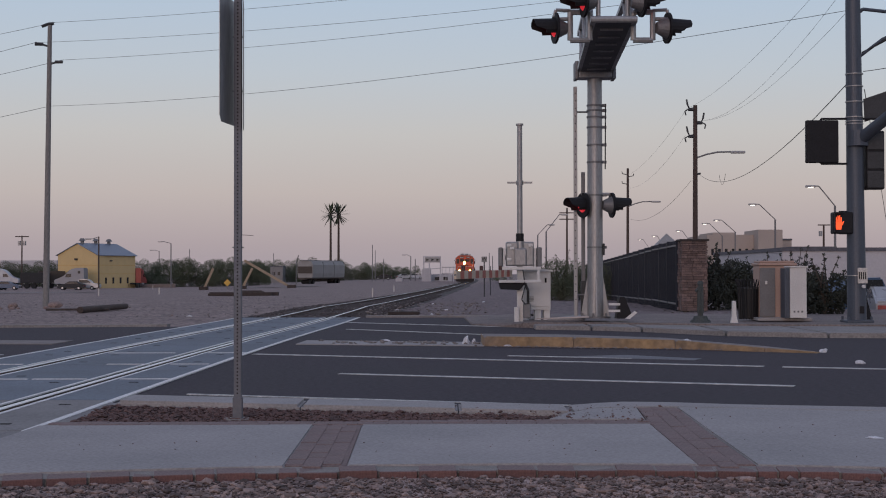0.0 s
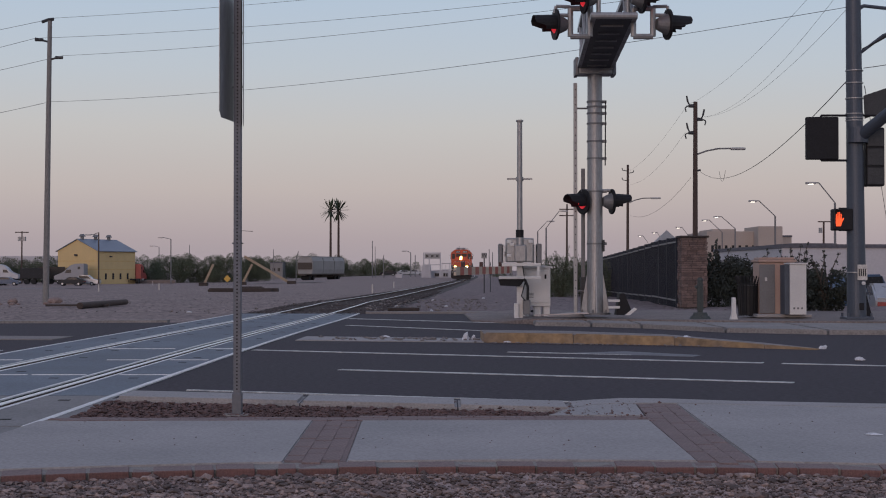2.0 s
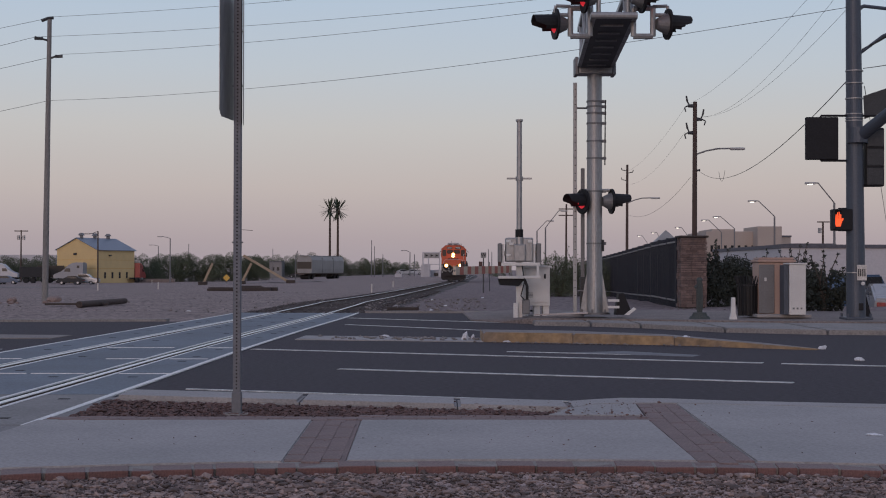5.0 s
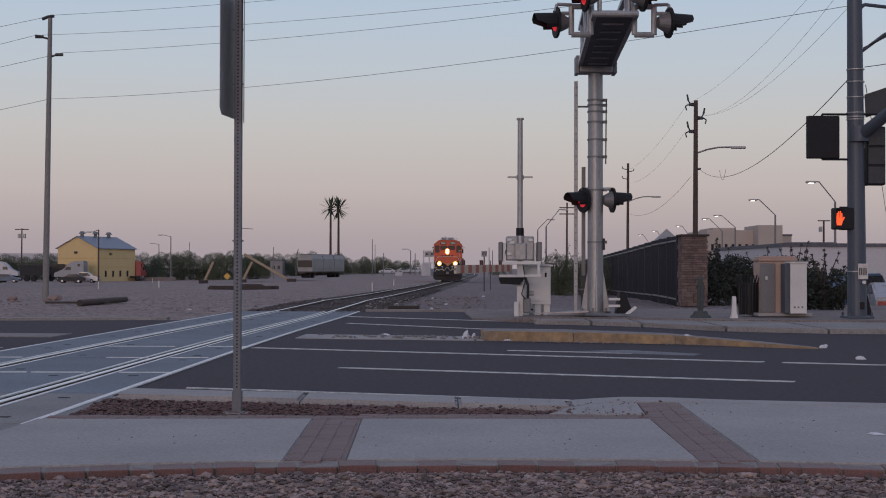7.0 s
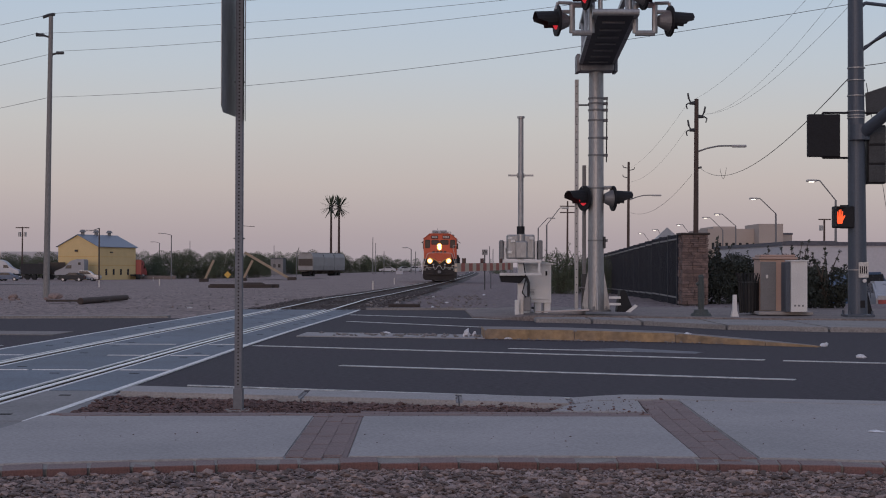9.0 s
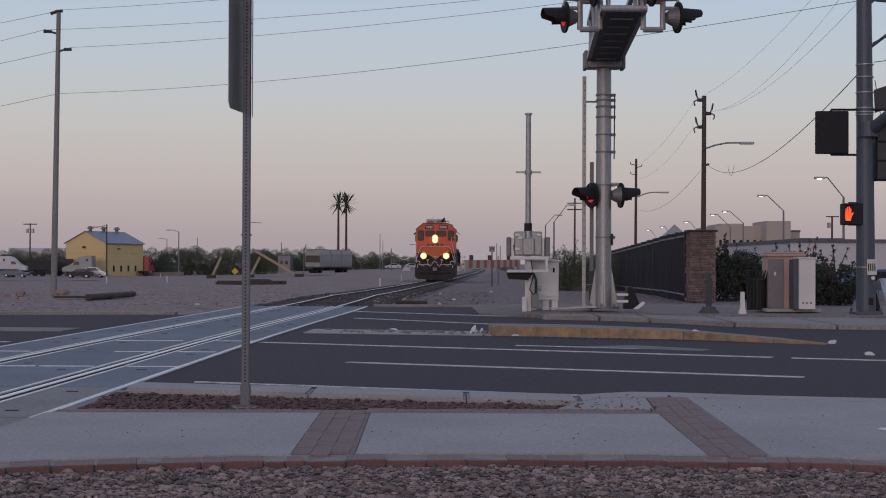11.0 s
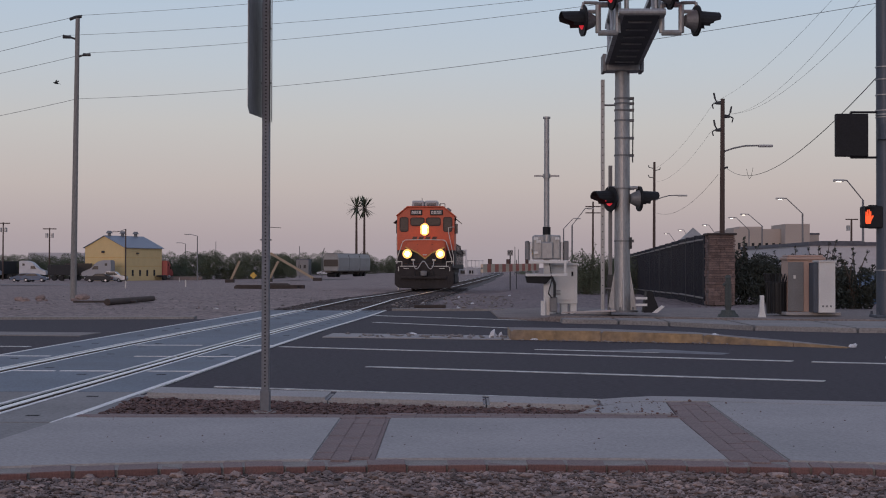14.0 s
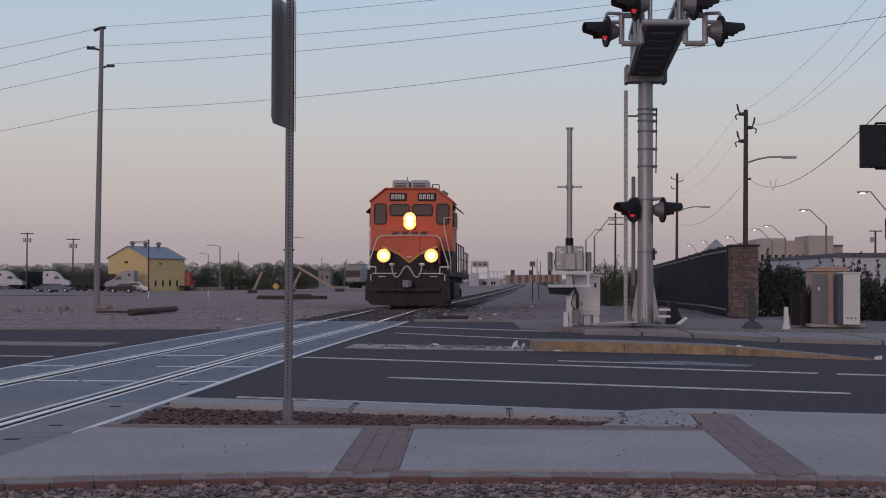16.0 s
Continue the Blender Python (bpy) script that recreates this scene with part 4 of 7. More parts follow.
def motions():
    rows = []
    for k in range(33):
        t = k * 0.5
        y = front_y(t)
        xa, xb = track_x(y + 2), track_x(y + 15)
        za = rail_z(xa, y + 2)
        zb = rail_z(xb, y + 15)
        turn = -math.degrees(math.atan2(xb - xa, 13))
        tilt = math.degrees(math.atan2(zb - za, 13))
        rows.append((t, pose(track_x(y), y, za, tilt, 0, turn)))
    walk(loco, rows)
    for w, yy in wheelsets:
        walk(w, [(k / 30, pose(0, yy, 0.51, math.degrees(SPEED * k / 30 / 0.508) % 360, 0, 0)) for k in range(0, 481)])
    # far cars: the dark one pulls away, the white one arrives, waits and leaves
    for car, y, steps in ((dark_car, 400, ((0, 678), (1.5, 684), (2.4, 688), (3.0, 668), (3.5, 635), (4.2, 585), (8, 300), (16, -320))),
                          (white_car, 404, ((0, 818), (4.0, 818), (5.2, 735), (6.2, 686), (9.0, 685), (11.5, 680), (12.1, 663), (12.5, 635), (12.9, 608), (16, 370)))):
        walk(car, [(t, pose(bearing(px, 488, y).x, y, lie(bearing(px, 488, y).x, y) + 0.03, 0, 0, 180)) for t, px in steps])
    # the bird leaves its perch behind the cabinet and climbs away westwards
    rows = [(0, pose(2.05, 33.3, 0.14)), (10.0, pose(2.05, 33.3, 0.14)), (10.4, pose(2.2, 36, 0.9))]
    for t, px, py in ((11.7, 538, 338), (12.1, 504, 308), (12.5, 446, 296), (12.9, 365, 272), (13.4, 230, 221), (14.0, 47, 150), (15, -255, 40), (16, -550, -60)):
        rows.append((t, Matrix.Translation(bearing(px, py, 45)) @ pose(0, 0, 0, 0, 12, 0)))
    walk(bird, rows)
    for w, s in bird_wings:
        walk(w, [(k / 15, pose(0, 0, 0.01, s * 38 * math.sin(k * 2 * math.pi * 4.3 / 15) if k > 150 else 0, 0, 0)) for k in range(0, 241)])


# ---- crossing equipment ----
def flasher(parent, x, y, z, face, lit, turn=10, r=0.27):
    """Round black flasher unit on a short stub, facing along x, with a long visor."""
    s = face
    bm = B()
    rod(bm, (x - s * 0.02, y, z), (x + s * 0.02, y, z), r, seg=24)
    u = part("flasher", bm, M["black"], parent, "black round crossing flasher with visor")
    bm = B()
    rod(bm, (x - s * 0.20, y, z), (x - s * 0.02, y, z), 0.10, 0.19, seg=18)
    part("housing", bm, M["dull_galv"], u)
    bm = B()  # visor, open below
    n = 12
    for k in range(n):
        a0, a1 = math.radians(-35 + 250 * k / n), math.radians(-35 + 250 * (k + 1) / n)
        d0, d1 = (0.18 + 0.20 * min(1.0, max(0.0, math.sin(a) * 2.5 + 0.6)) for a in (a0, a1))
        q = []
        for rr in (0.165, 0.175):
            q += [bm.verts.new((x + s * 0.02, y + rr * math.cos(a0), z + rr * math.sin(a0))), bm.verts.new((x + s * 0.02, y + rr * math.cos(a1), z + rr * math.sin(a1))),
                  bm.verts.new((x + s * (0.02 + d1), y + rr * 1.05 * math.cos(a1), z - 0.05 * d1 + rr * math.sin(a1))), bm.verts.new((x + s * (0.02 + d0), y + rr * 1.05 * math.cos(a0), z - 0.05 * d0 + rr * math.sin(a0)))]
        bm.faces.new(q[:4]), bm.faces.new(q[7:3:-1])
        bm.faces.new((q[2], q[3], q[7], q[6]))
    bmesh.ops.remove_doubles(bm, verts=bm.verts, dist=0.001)
    part("visor", bm, M["black"], u)
    bm = B()
    rod(bm, (x + s * 0.02, y, z), (x + s * 0.045, y, z), 0.155, 0.13, seg=20)
    part("lens", bm, M["red_lens"] if lit else M["dark_lens"], u, "red lens")
    u.matrix_basis = Matrix.Translation((x, y, z)) @ Matrix.Rotation(math.radians(turn), 4, "Z") @ Matrix.Translation((-x, -y, -z))
    return u


def make_cantilever():
    X, Y, g = 3.26, 31.5, 0.12
    th = thing("cantilever_mast", X, Y, g, label="tall grey steel railway crossing mast with cantilever arm and flashers", category="crossing signal")
    G = M["galv"]
    bm = B()
    rod(bm, (0, 0, 0), (0, 0, 5.5), 0.172, 0.155, seg=28)
    part("mast", bm, G, th, smooth=False)
    bm = B()
    rod(bm, (0, 0, 0), (0, 0, 0.04), 0.33, 0.33, seg=24)
    part("base_plate", bm, M["dull_galv"], th)
    for k in range(4):
        bm = B()
        prism(bm, [(0.16, 0.04), (0.30, 0.04), (0.30, 0.10), (0.175, 0.85), (0.16, 0.85)], "y", -0.014, 0.014)
        bmesh.ops.rotate(bm, verts=bm.verts, cent=(0, 0, 0), matrix=Matrix.Rotation(k * math.pi / 2, 3, "Z"))
        part("gusset", bm, G, th)
    for k in range(6):
        a = k * math.pi / 3 + 0.26
        bm = B()
        rod(bm, (0.29 * math.cos(a), 0.29 * math.sin(a), 0.03), (0.29 * math.cos(a), 0.29 * math.sin(a), 0.11), 0.02, seg=6)
        part("bolt", bm, M["dull_galv"], th)
    # saddle box at the top, arm reaching over the road
    bm = B()
    box(bm, -0.36, 0.36, -0.24, 0.24, 5.14, 5.5, 0.02)
    part("saddle", bm, G, th)
    for s in (-1, 1):
        bm = B()
        box(bm, s * 0.40 - 0.035, s * 0.40 + 0.035, -0.24, 0.25, 5.12, 5.5, 0.01)
        part("saddle_plate", bm, M["dull_galv"], th)
    d = Vector((-0.32, -6.3, 0.0))
    for s in (-1, 1):
        bm = B()
        w = Vector((s * 0.345, 0, 0))
        for za, zb in ((5.28, 5.36),):
            a, b = Vector((0, -0.2, 0)) + w, d + w * 1.03
            for z in (za, za + 0.75):
                q = [bm.verts.new(p + Vector((ox, 0, z + oz))) for p in (a, b) for ox, oz in ((-0.045, 0), (0.045, 0), (0.045, 0.09), (-0.045, 0.09))]
                for k in range(4):
                    bm.faces.new((q[k], q[(k + 1) % 4], q[4 + (k + 1) % 4], q[4 + k]))
                bm.faces.new(q[:4]), bm.faces.new(q[4:])
            for k in range(8):
                p = a.lerp(b, (k + 0.5) / 8) + Vector((0, 0, za))
                rod(bm, p, p + Vector((0, 0.35 if k % 2 else -0.35, 0.78)), 0.03)
        part("arm_chord", bm, G, th)
    bm = B()  # walkway plate under the arm
    a, b = Vector((0, -0.2, 5.27)), d + Vector((0, 0, 5.27))
    q = [bm.verts.new(p + Vector((sx * 0.31, 0, sz))) for p in (a, b) for sx, sz in ((-1, 0), (1, 0), (1, 0.03), (-1, 0.03))]
    for k in range(4):
        bm.faces.new((q[k], q[(k + 1) % 4], q[4 + (k + 1) % 4], q[4 + k]))
    bm.faces.new(q[:4]), bm.faces.new(q[4:])
    part("walkway", bm, M["sign_back"], th, "dark expanded-metal walkway")
    for k in range(7):
        p = a.lerp(b, (k + 0.6) / 7.3)
        bm = B()
        box(bm, p.x - 0.2, p.x + 0.2, p.y - 0.022, p.y + 0.022, p.z - 0.03, p.z)
        part("walkway_rib", bm, M["galv"], th)
    bm = B()
    rod(bm, d + Vector((-0.40, -0.02, 5.33)), d + Vector((0.40, -0.02, 5.33)), 0.06, seg=12)
    part("end_bar", bm, G, th)
    # bracket loops and lamps at the arm's end
    for s in (-1, 1):
        bm = B()
        x0, x1 = d.x + s * 0.38, d.x + s * 0.72
        y = d.y + 0.35
        pipe(bm, [(x0, y, 5.03), (x1, y, 5.03), (x1, y, 5.52), (x0, y, 5.52), (x0, y, 5.03)], 0.05, 8)
        pipe(bm, [(x1, y, 5.40), (x1 + s * 0.22, y, 5.40)], 0.035, 8)
        pipe(bm, [(x1, y, 5.55), (x1 + s * 0.25, y, 5.56), (x1 + s * 0.28, y, 5.44)], 0.03, 8)
        part("bracket", bm, G, th)
        flasher(th, d.x + s * 0.98, y, 5.24, s, s < 0)
        flasher(th, d.x + s * 0.50, y - 0.25, 5.66, s, True)
        bm = B()
        rod(bm, (d.x + s * 0.25, y - 0.2, 5.3), (d.x + s * 0.25, y - 0.2, 6.6), 0.04, seg=10)
        part("upright", bm, G, th)
    bm = B()
    pipe(bm, [(d.x - 0.3, d.y + 0.2, 6.3), (d.x + 0.3, d.y + 0.2, 6.3)], 0.04)
    part("top_rail", bm, G, th)
    # lower lamps
    bm = B()
    rod(bm, (-0.30, 0, 2.66), (0.33, 0, 2.66), 0.035)
    rod(bm, (-0.22, 0, 2.66), (-0.22, 0, 2.4), 0.03)
    part("lower_crossarm", bm, G, th)
    flasher(th, -0.26, -0.05, 2.42, -1, True, 26)
    flasher(th, 0.36, -0.05, 2.42, 1, False)
    # bands with pegs and a conduit
    for z in (4.55, 4.44, 4.30, 4.08, 3.7, 3.33, 2.62, 1.5):
        bm = B()
        rod(bm, (0, 0, z), (0, 0, z + 0.035), 0.176, seg=24)
        box(bm, 0.15, 0.25, -0.03, 0.03, z - 0.01, z + 0.05)
        part("band", bm, M["dull_galv"], th)
    bm = B()
    pipe(bm, [(0.23, -0.02, 4.6), (0.22, -0.02, 3.2)], 0.014)
    part("conduit", bm, M["black"], th)
    bm = B()
    box(bm, 0.16, 0.2, -0.1, 0.1, 1.35, 1.6, 0.01)
    part("id_plate", bm, M["sign_back"], th)


make_cantilever()


def make_gate():
    X, Y, g = 1.65, 31.6, 0.02
    th = thing("crossing_gate", X, Y, g, label="grey railway gate mechanism with red and white striped lowered arm", category="crossing gate")
    G, A = M["galv"], M["alu"]
    bm = B()
    rod(bm, (0, 0, 1.6), (0, 0, 4.28), 0.062, 0.055, seg=18)
    rod(bm, (0, 0, 4.25), (0, 0, 4.29), 0.08, seg=14)
    part("mast", bm, G, th)
    bm = B()
    box(bm, -0.27, 0.27, -0.04, 0.04, 3.0, 3.035)
    rod(bm, (0, 0, 2.97), (0, 0, 3.06), 0.08, seg=14)
    part("crossbar", bm, G, th)
    bm = B()
    rod(bm, (0, 0, 1.72), (0, 0, 1.92), 0.085, seg=18)
    part("collar", bm, M["black"], th)
    bm = B()
    box(bm, -0.3, 0.29, -0.2, 0.25, 1.22, 1.74, 0.03)
    mech = part("mechanism", bm, G, th)
    bm = B()
    box(bm, -0.13, 0.13, -0.27, -0.2, 1.22, 1.6, 0.03)
    rod(bm, (0, -0.16, 1.24), (0, -0.16, 1.75), 0.09, seg=16)
    part("gearbox_boss", bm, G, mech)
    for x, z in ((-0.24, 1.66), (-0.24, 1.36), (0.22, 1.66), (-0.18, 1.6)):
        bm = B()
        box(bm, x - 0.05, x + 0.05, -0.235, -0.2, z - 0.03, z + 0.03, 0.01)
        part("latch", bm, A, mech)
    for x0, x1 in ((-0.46, -0.38), (0.36, 0.46)):
        bm = B()
        box(bm, x0, x1, -0.2, 0.2, 1.2, 1.62, 0.02)
        part("counterweight", bm, M["dull_galv"], th)
    for x in (-0.35, 0.315):
        bm = B()
        box(bm, x - 0.02, x + 0.02, -0.16, 0.16, 1.15, 1.6, 0.005)
        rod(bm, (x - 0.1, 0, 1.4), (x + 0.1, 0, 1.4), 0.05)
        part("arm_plate", bm, A, th)
    bm = B()
    box(bm, -0.46, 0.44, -0.25, -0.19, 1.135, 1.205, 0.01)
    part("shelf_rail", bm, A, th)
    bm = B()
    box(bm, -0.46, 0.44, -0.27, -0.21, 0.86, 0.92, 0.01)
    part("shelf_rail", bm, A, th)
    bm = B()
    box(bm, 0.36, 0.41, -0.25, -0.2, 0.9, 1.15)
    part("shelf_post", bm, A, th)
    bm = B()
    prism(bm, [(-0.46, 0.86), (0.12, 0.86), (-0.02, 0.70), (-0.42, 0.72)], "y", -0.2, 0.2)
    part("tray", bm, M["black"], th)
    bm = B()
    box(bm, -0.065, 0.065, -0.065, 0.065, 0.0, 1.25, 0.01)
    part("post", bm, A, th)
    bm = B()
    box(bm, -0.13, -0.03, -0.16, -0.07, 0, 0.34, 0.01)
    part("post_gusset", bm, A, th)
    bm = B()
    box(bm, 0.06, 0.22, -0.2, -0.02, 0.10, 0.42, 0.02)
    part("junction_box", bm, M["dull_galv"], th)
    bm = B()
    pipe(bm, [(0.05, -0.2, 1.15), (0.1, -0.28, 0.8), (0.02, -0.3, 0.5), (0.1, -0.24, 0.4)], 0.012)
    pipe(bm, [(0.1, -0.2, 0.85), (0.16, -0.24, 0.7), (0.16, -0.2, 0.42)], 0.03)
    part("cable_loop", bm, M["cable"], th)
    # the lowered arm over the road
    tip = Vector((0.20 - X, 25.0 - Y, 1.035))
    root = Vector((-0.2, -0.3, 1.06))
    arm = part("arm", rod(B(), root, tip, 0.02), M["dull_galv"], th, "lowered gate arm")
    side = (tip - root).normalized()
    n = Vector((side.y, -side.x, 0)) * 0.022
    count = 17
    for k in range(count):
        a, b = root.lerp(tip, k / count), root.lerp(tip, (k + 0.998) / count)
        bm = B()
        q = [bm.verts.new(p + o + Vector((0, 0, z))) for p in (a, b) for o, z in ((n, -0.072), (-n, -0.072), (-n, 0.072), (n, 0.072))]
        for i in range(4):
            bm.faces.new((q[i], q[(i + 1) % 4], q[4 + (i + 1) % 4], q[4 + i]))
        bm.faces.new(q[:4]), bm.faces.new(q[4:])
        part("stripe_panel", bm, M["gate_red"] if k % 2 else M["gate_white"], arm)
    for k in (4, 10, 15):
        p = root.lerp(tip, k / count)
        bm = B()
        rod(bm, p + Vector((0, 0, 0.07)), p + Vector((0, 0, 0.16)), 0.035, seg=10)
        part("arm_lamp", bm, M["dark_lens"], arm)


make_gate()


def make_relay_cabinet():
    th = thing("relay_cabinet", 2.05, 32.4, 0.02, label="pale grey steel relay cabinet on legs beside the gate", category="cabinet")
    A = M["alu"]
    bm = B()
    box(bm, -0.3, 0.3, -0.25, 0.25, 0.26, 1.10, 0.01)
    body = part("body", bm, A, th)
    bm = B()
    prism(bm, [(-0.34, 1.10), (0.34, 1.10), (0.34, 1.13), (0.0, 1.18), (-0.34, 1.13)], "y", -0.3, 0.3)
    part("lid", bm, A, th)
    bm = B()
    box(bm, -0.24, 0.26, -0.275, -0.25, 0.34, 1.05, 0.006)
    door = part("door", bm, A, body)
    bm = B()
    box(bm, 0.17, 0.21, -0.30, -0.275, 0.86, 0.96, 0.006)
    part("handle", bm, M["black"], body)
    bm = B()
    for k in range(4):
        box(bm, -0.17, -0.07, -0.285, -0.275, 0.45 + 0.03 * k, 0.462 + 0.03 * k)
    part("vent", bm, M["dull_galv"], body)
    for x in (-0.24, 0.02, 0.22):
        bm = B()
        box(bm, x - 0.07, x + 0.07, -0.2, 0.2, 0, 0.26, 0.01)
        part("leg", bm, A, th)


make_relay_cabinet()


def make_upright_arm():
    th = thing("raised_gate_arm", 2.86, 31.7, 0.12, label="slim perforated grey steel upright beside the mast", category="post")
    bm = B()
    box(bm, -0.04, 0.04, -0.03, 0.03, 0.0, 5.0, 0.006)
    u = part("upright", bm, M["galv"], th)
    for k in range(28):
        bm = B()
        rod(bm, (0, -0.034, 0.4 + k * 0.165), (0, -0.028, 0.4 + k * 0.165), 0.012, seg=8)
        part("hole", bm, M["black"], u)
    for z in (4.45, 2.6, 0.5):
        bm = B()
        rod(bm, (0.03, 0, z), (0.3, 0, z), 0.02)
        part("strut", bm, M["dull_galv"], th)
    th = thing("conduit_post", 3.03, 31.75, 0.12, label="dark weathered steel conduit post beside the mast", category="post")
    bm = B()
    box(bm, -0.04, 0.04, -0.04, 0.04, 0, 3.15, 0.01)
    part("post", bm, M["dull_galv"], th)
    bm = B()
    box(bm, -0.055, 0.055, -0.055, 0.055, 0, 0.8, 0.01)
    part("sleeve", bm, M["sign_back"], th)
    # counterweight frame lying by the mast foot
    th = thing("counterweight_frame", 3.72, 31.3, 0.12, label="dark counterweight frame with pale bars at the mast foot", category="counterweight")
    bm = B()
    prism(bm, [(-0.05, 0), (0.22, 0), (0.27, 0.1), (0.12, 0.46), (0.02, 0.46)], "y", -0.2, 0.2)
    part("weight", bm, M["black"], th)
    for k in range(2):
        bm = B()
        box(bm, -0.22, 0.02, -0.25, -0.18, 0.14 + k * 0.14, 0.19 + k * 0.14)
        part("bar", bm, M["alu"], th)
    bm = B()
    prism(bm, [(0.12, 0), (0.32, 0.16), (0.38, 0.13), (0.22, 0)], "y", -0.3, -0.24)
    part("brace", bm, M["alu"], th)
    th = thing("concrete_pad", 2.75, 32.2, 0.06, label="pale sloping concrete pad beside the cabinet", category="concrete pad", kind="structure")
    bm = B()
    prism(bm, [(-0.5, 0), (0.3, 0), (0.3, 0.10), (-0.45, 0.02)], "y", -0.5, 0.5)
    part("pad", bm, M["concrete"], th)


make_upright_arm()


# ---- near sign post with plates seen almost edge on ----
def make_sign_post():
    th = thing("sign_post", -1.475, 10.5, 0.03, label="perforated square steel sign post with signs seen edge on", category="sign post")
    bm = B()
    box(bm, -0.027, 0.027, -0.027, 0.027, 0.0, 3.6, 0.005)
    post = part("post", bm, M["post_steel"], th)
    bm = B()
    box(bm, -0.034, 0.034, -0.034, 0.034, 0.0, 0.17, 0.005)
    part("sleeve", bm, M["post_steel"], th)
    for k in range(132):
        bm = B()
        z = 0.20 + k * 0.0254
        rod(bm, (0, -0.0285, z), (0, -0.026, z), 0.0062, seg=8)
        part("hole", bm, M["black"], post)
    for z in (1.24, 2.36, 2.75):
        bm = B()
        rod(bm, (-0.04, 0, z), (0.04, 0, z), 0.006, seg=6)
        part("bolt", bm, M["dull_galv"], post)
    for name, mat, m, w, z0 in (("sign_plate", M["galv"], pose(-0.058, -0.02, 0, 0, 0, 82.5), 0.52, 2.12), ("sign_plate", M["dull_galv"], pose(0.038, 0.0, 0, 0, 0, 97), 0.30, 2.09)):
        bm = B()
        prism(bm, [(-w / 2 + 0.05, z0), (w / 2 - 0.05, z0), (w / 2, z0 + 0.05), (w / 2, z0 + 0.9), (-w / 2, z0 + 0.9), (-w / 2, z0 + 0.05)], "y", -0.002, 0.002)
        ob = part(name, bm, mat, th, "dark sign plate seen almost edge on")
        ob.matrix_basis = m
    bm = B()
    pipe(bm, [(0.03, 0, 1.33), (0.11, 0, 1.325)], 0.002)
    part("wire_tie", bm, M["cable"], th)
    bm = B()
    rod(bm, (0, 0, -0.02), (0, 0, 0.02), 0.12, 0.10, seg=14)
    part("footing", bm, M["mortar"], th)


make_sign_post()


# ---- traffic signal pole on the corner ----
def make_signal():
    X, Y, g = 8.03, 28.5, 0.12
    th = thing("traffic_signal", X, Y, g, label="blue-grey traffic signal pole with mast arm and pedestrian signal", category="traffic signal")
    P, K = M["signal_pole"], M["black"]
    bm = B()
    rod(bm, (0, 0, 0), (-0.06, 0, 8.0), 0.185, 0.13, seg=28)
    pole = part("pole", bm, P, th)
    bm = B()
    box(bm, -0.26, 0.26, -0.26, 0.26, 0, 0.05, 0.01)
    part("base_plate", bm, P, th)
    bm = B()
    box(bm, 0.0, 0.09, -0.20, -0.17, 0.18, 0.32, 0.01)
    part("hand_hole", bm, K, th)
    for sx in (-1, 1):
        for sy in (-1, 1):
            bm = B()
            rod(bm, (sx * 0.22, sy * 0.22, 0.03), (sx * 0.22, sy * 0.22, 0.12), 0.025, seg=6)
            part("bolt", bm, P, th)
    for z in (4.82, 4.58, 4.28, 3.98, 3.9, 3.85, 0.9):
        bm = B()
        rod(bm, (-0.03, 0, z), (-0.03, 0, z + 0.02), 0.172 if z > 2 else 0.19, seg=24)
        part("band", bm, M["galv"], th)
    bm = B()
    rod(bm, (0.0, -0.05, 3.5), (1.9, -4.2, 5.6), 0.12, 0.085, seg=18)
    part("mast_arm", bm, P, th)
    bm = B()
    rod(bm, (0.0, -0.1, 3.42), (0.0, -0.1, 3.72), 0.20, seg=20)
    part("arm_collar", bm, P, th)
    bm = B()
    pipe(bm, [(0.05, 0, 5.15), (0.5, -0.1, 5.5), (1.2, -0.3, 5.8)], 0.03, 8)
    pipe(bm, [(0.0, 0, 5.98), (0.15, 0, 6.1), (0.6, 0, 6.05)], 0.035, 8)
    part("lamp_arm", bm, P, th)
    bm = B()
    prism(bm, [(0.18, 3.9), (0.75, 4.1), (0.75, 4.55), (0.16, 4.35)], "y", 0.02, 0.05)
    part("sign_back", bm, M["sign_back"], th)
    # blank-out sign box on two bars
    bm = B()
    box(bm, -0.98, -0.35, -0.06, 0.06, 3.1, 3.93, 0.02)
    sg = part("sign_box", bm, K, th, "black sign box seen from behind")
    for z in (3.085, 3.96):
        bm = B()
        rod(bm, (-0.68, 0, z), (0.0 if z < 3.5 else 0.4, 0, z), 0.022, seg=8)
        rod(bm, (-0.68, 0, z), (-0.68, 0, z + (0.06 if z < 3.5 else -0.06)), 0.022, seg=8)
        part("bracket_bar", bm, K, sg)
    # vehicle head seen from behind
    bm = B()
    box(bm, 0.17, 0.53, -0.1, 0.12, 2.58, 3.72, 0.03)
    hd = part("signal_head", bm, K, th, "black vehicle signal head seen from behind")
    for k in range(3):
        bm = B()
        rod(bm, (0.35, 0.12, 2.78 + k * 0.37), (0.35, 0.34, 2.76 + k * 0.37), 0.15, 0.15, seg=16)
        part("visor", bm, K, hd)
        bm = B()
        box(bm, 0.19, 0.51, -0.115, -0.1, 2.61 + k * 0.37, 2.94 + k * 0.37, 0.01)
        part("back_cover", bm, M["sign_back"], hd)
    for z in (2.6, 3.5):
        bm = B()
        rod(bm, (0, 0, z), (0.2, 0, z), 0.03)
        part("head_bracket", bm, K, hd)
    # pedestrian head
    bm = B()
    box(bm, -0.49, -0.10, -0.16, 0.08, 1.72, 2.14, 0.025)
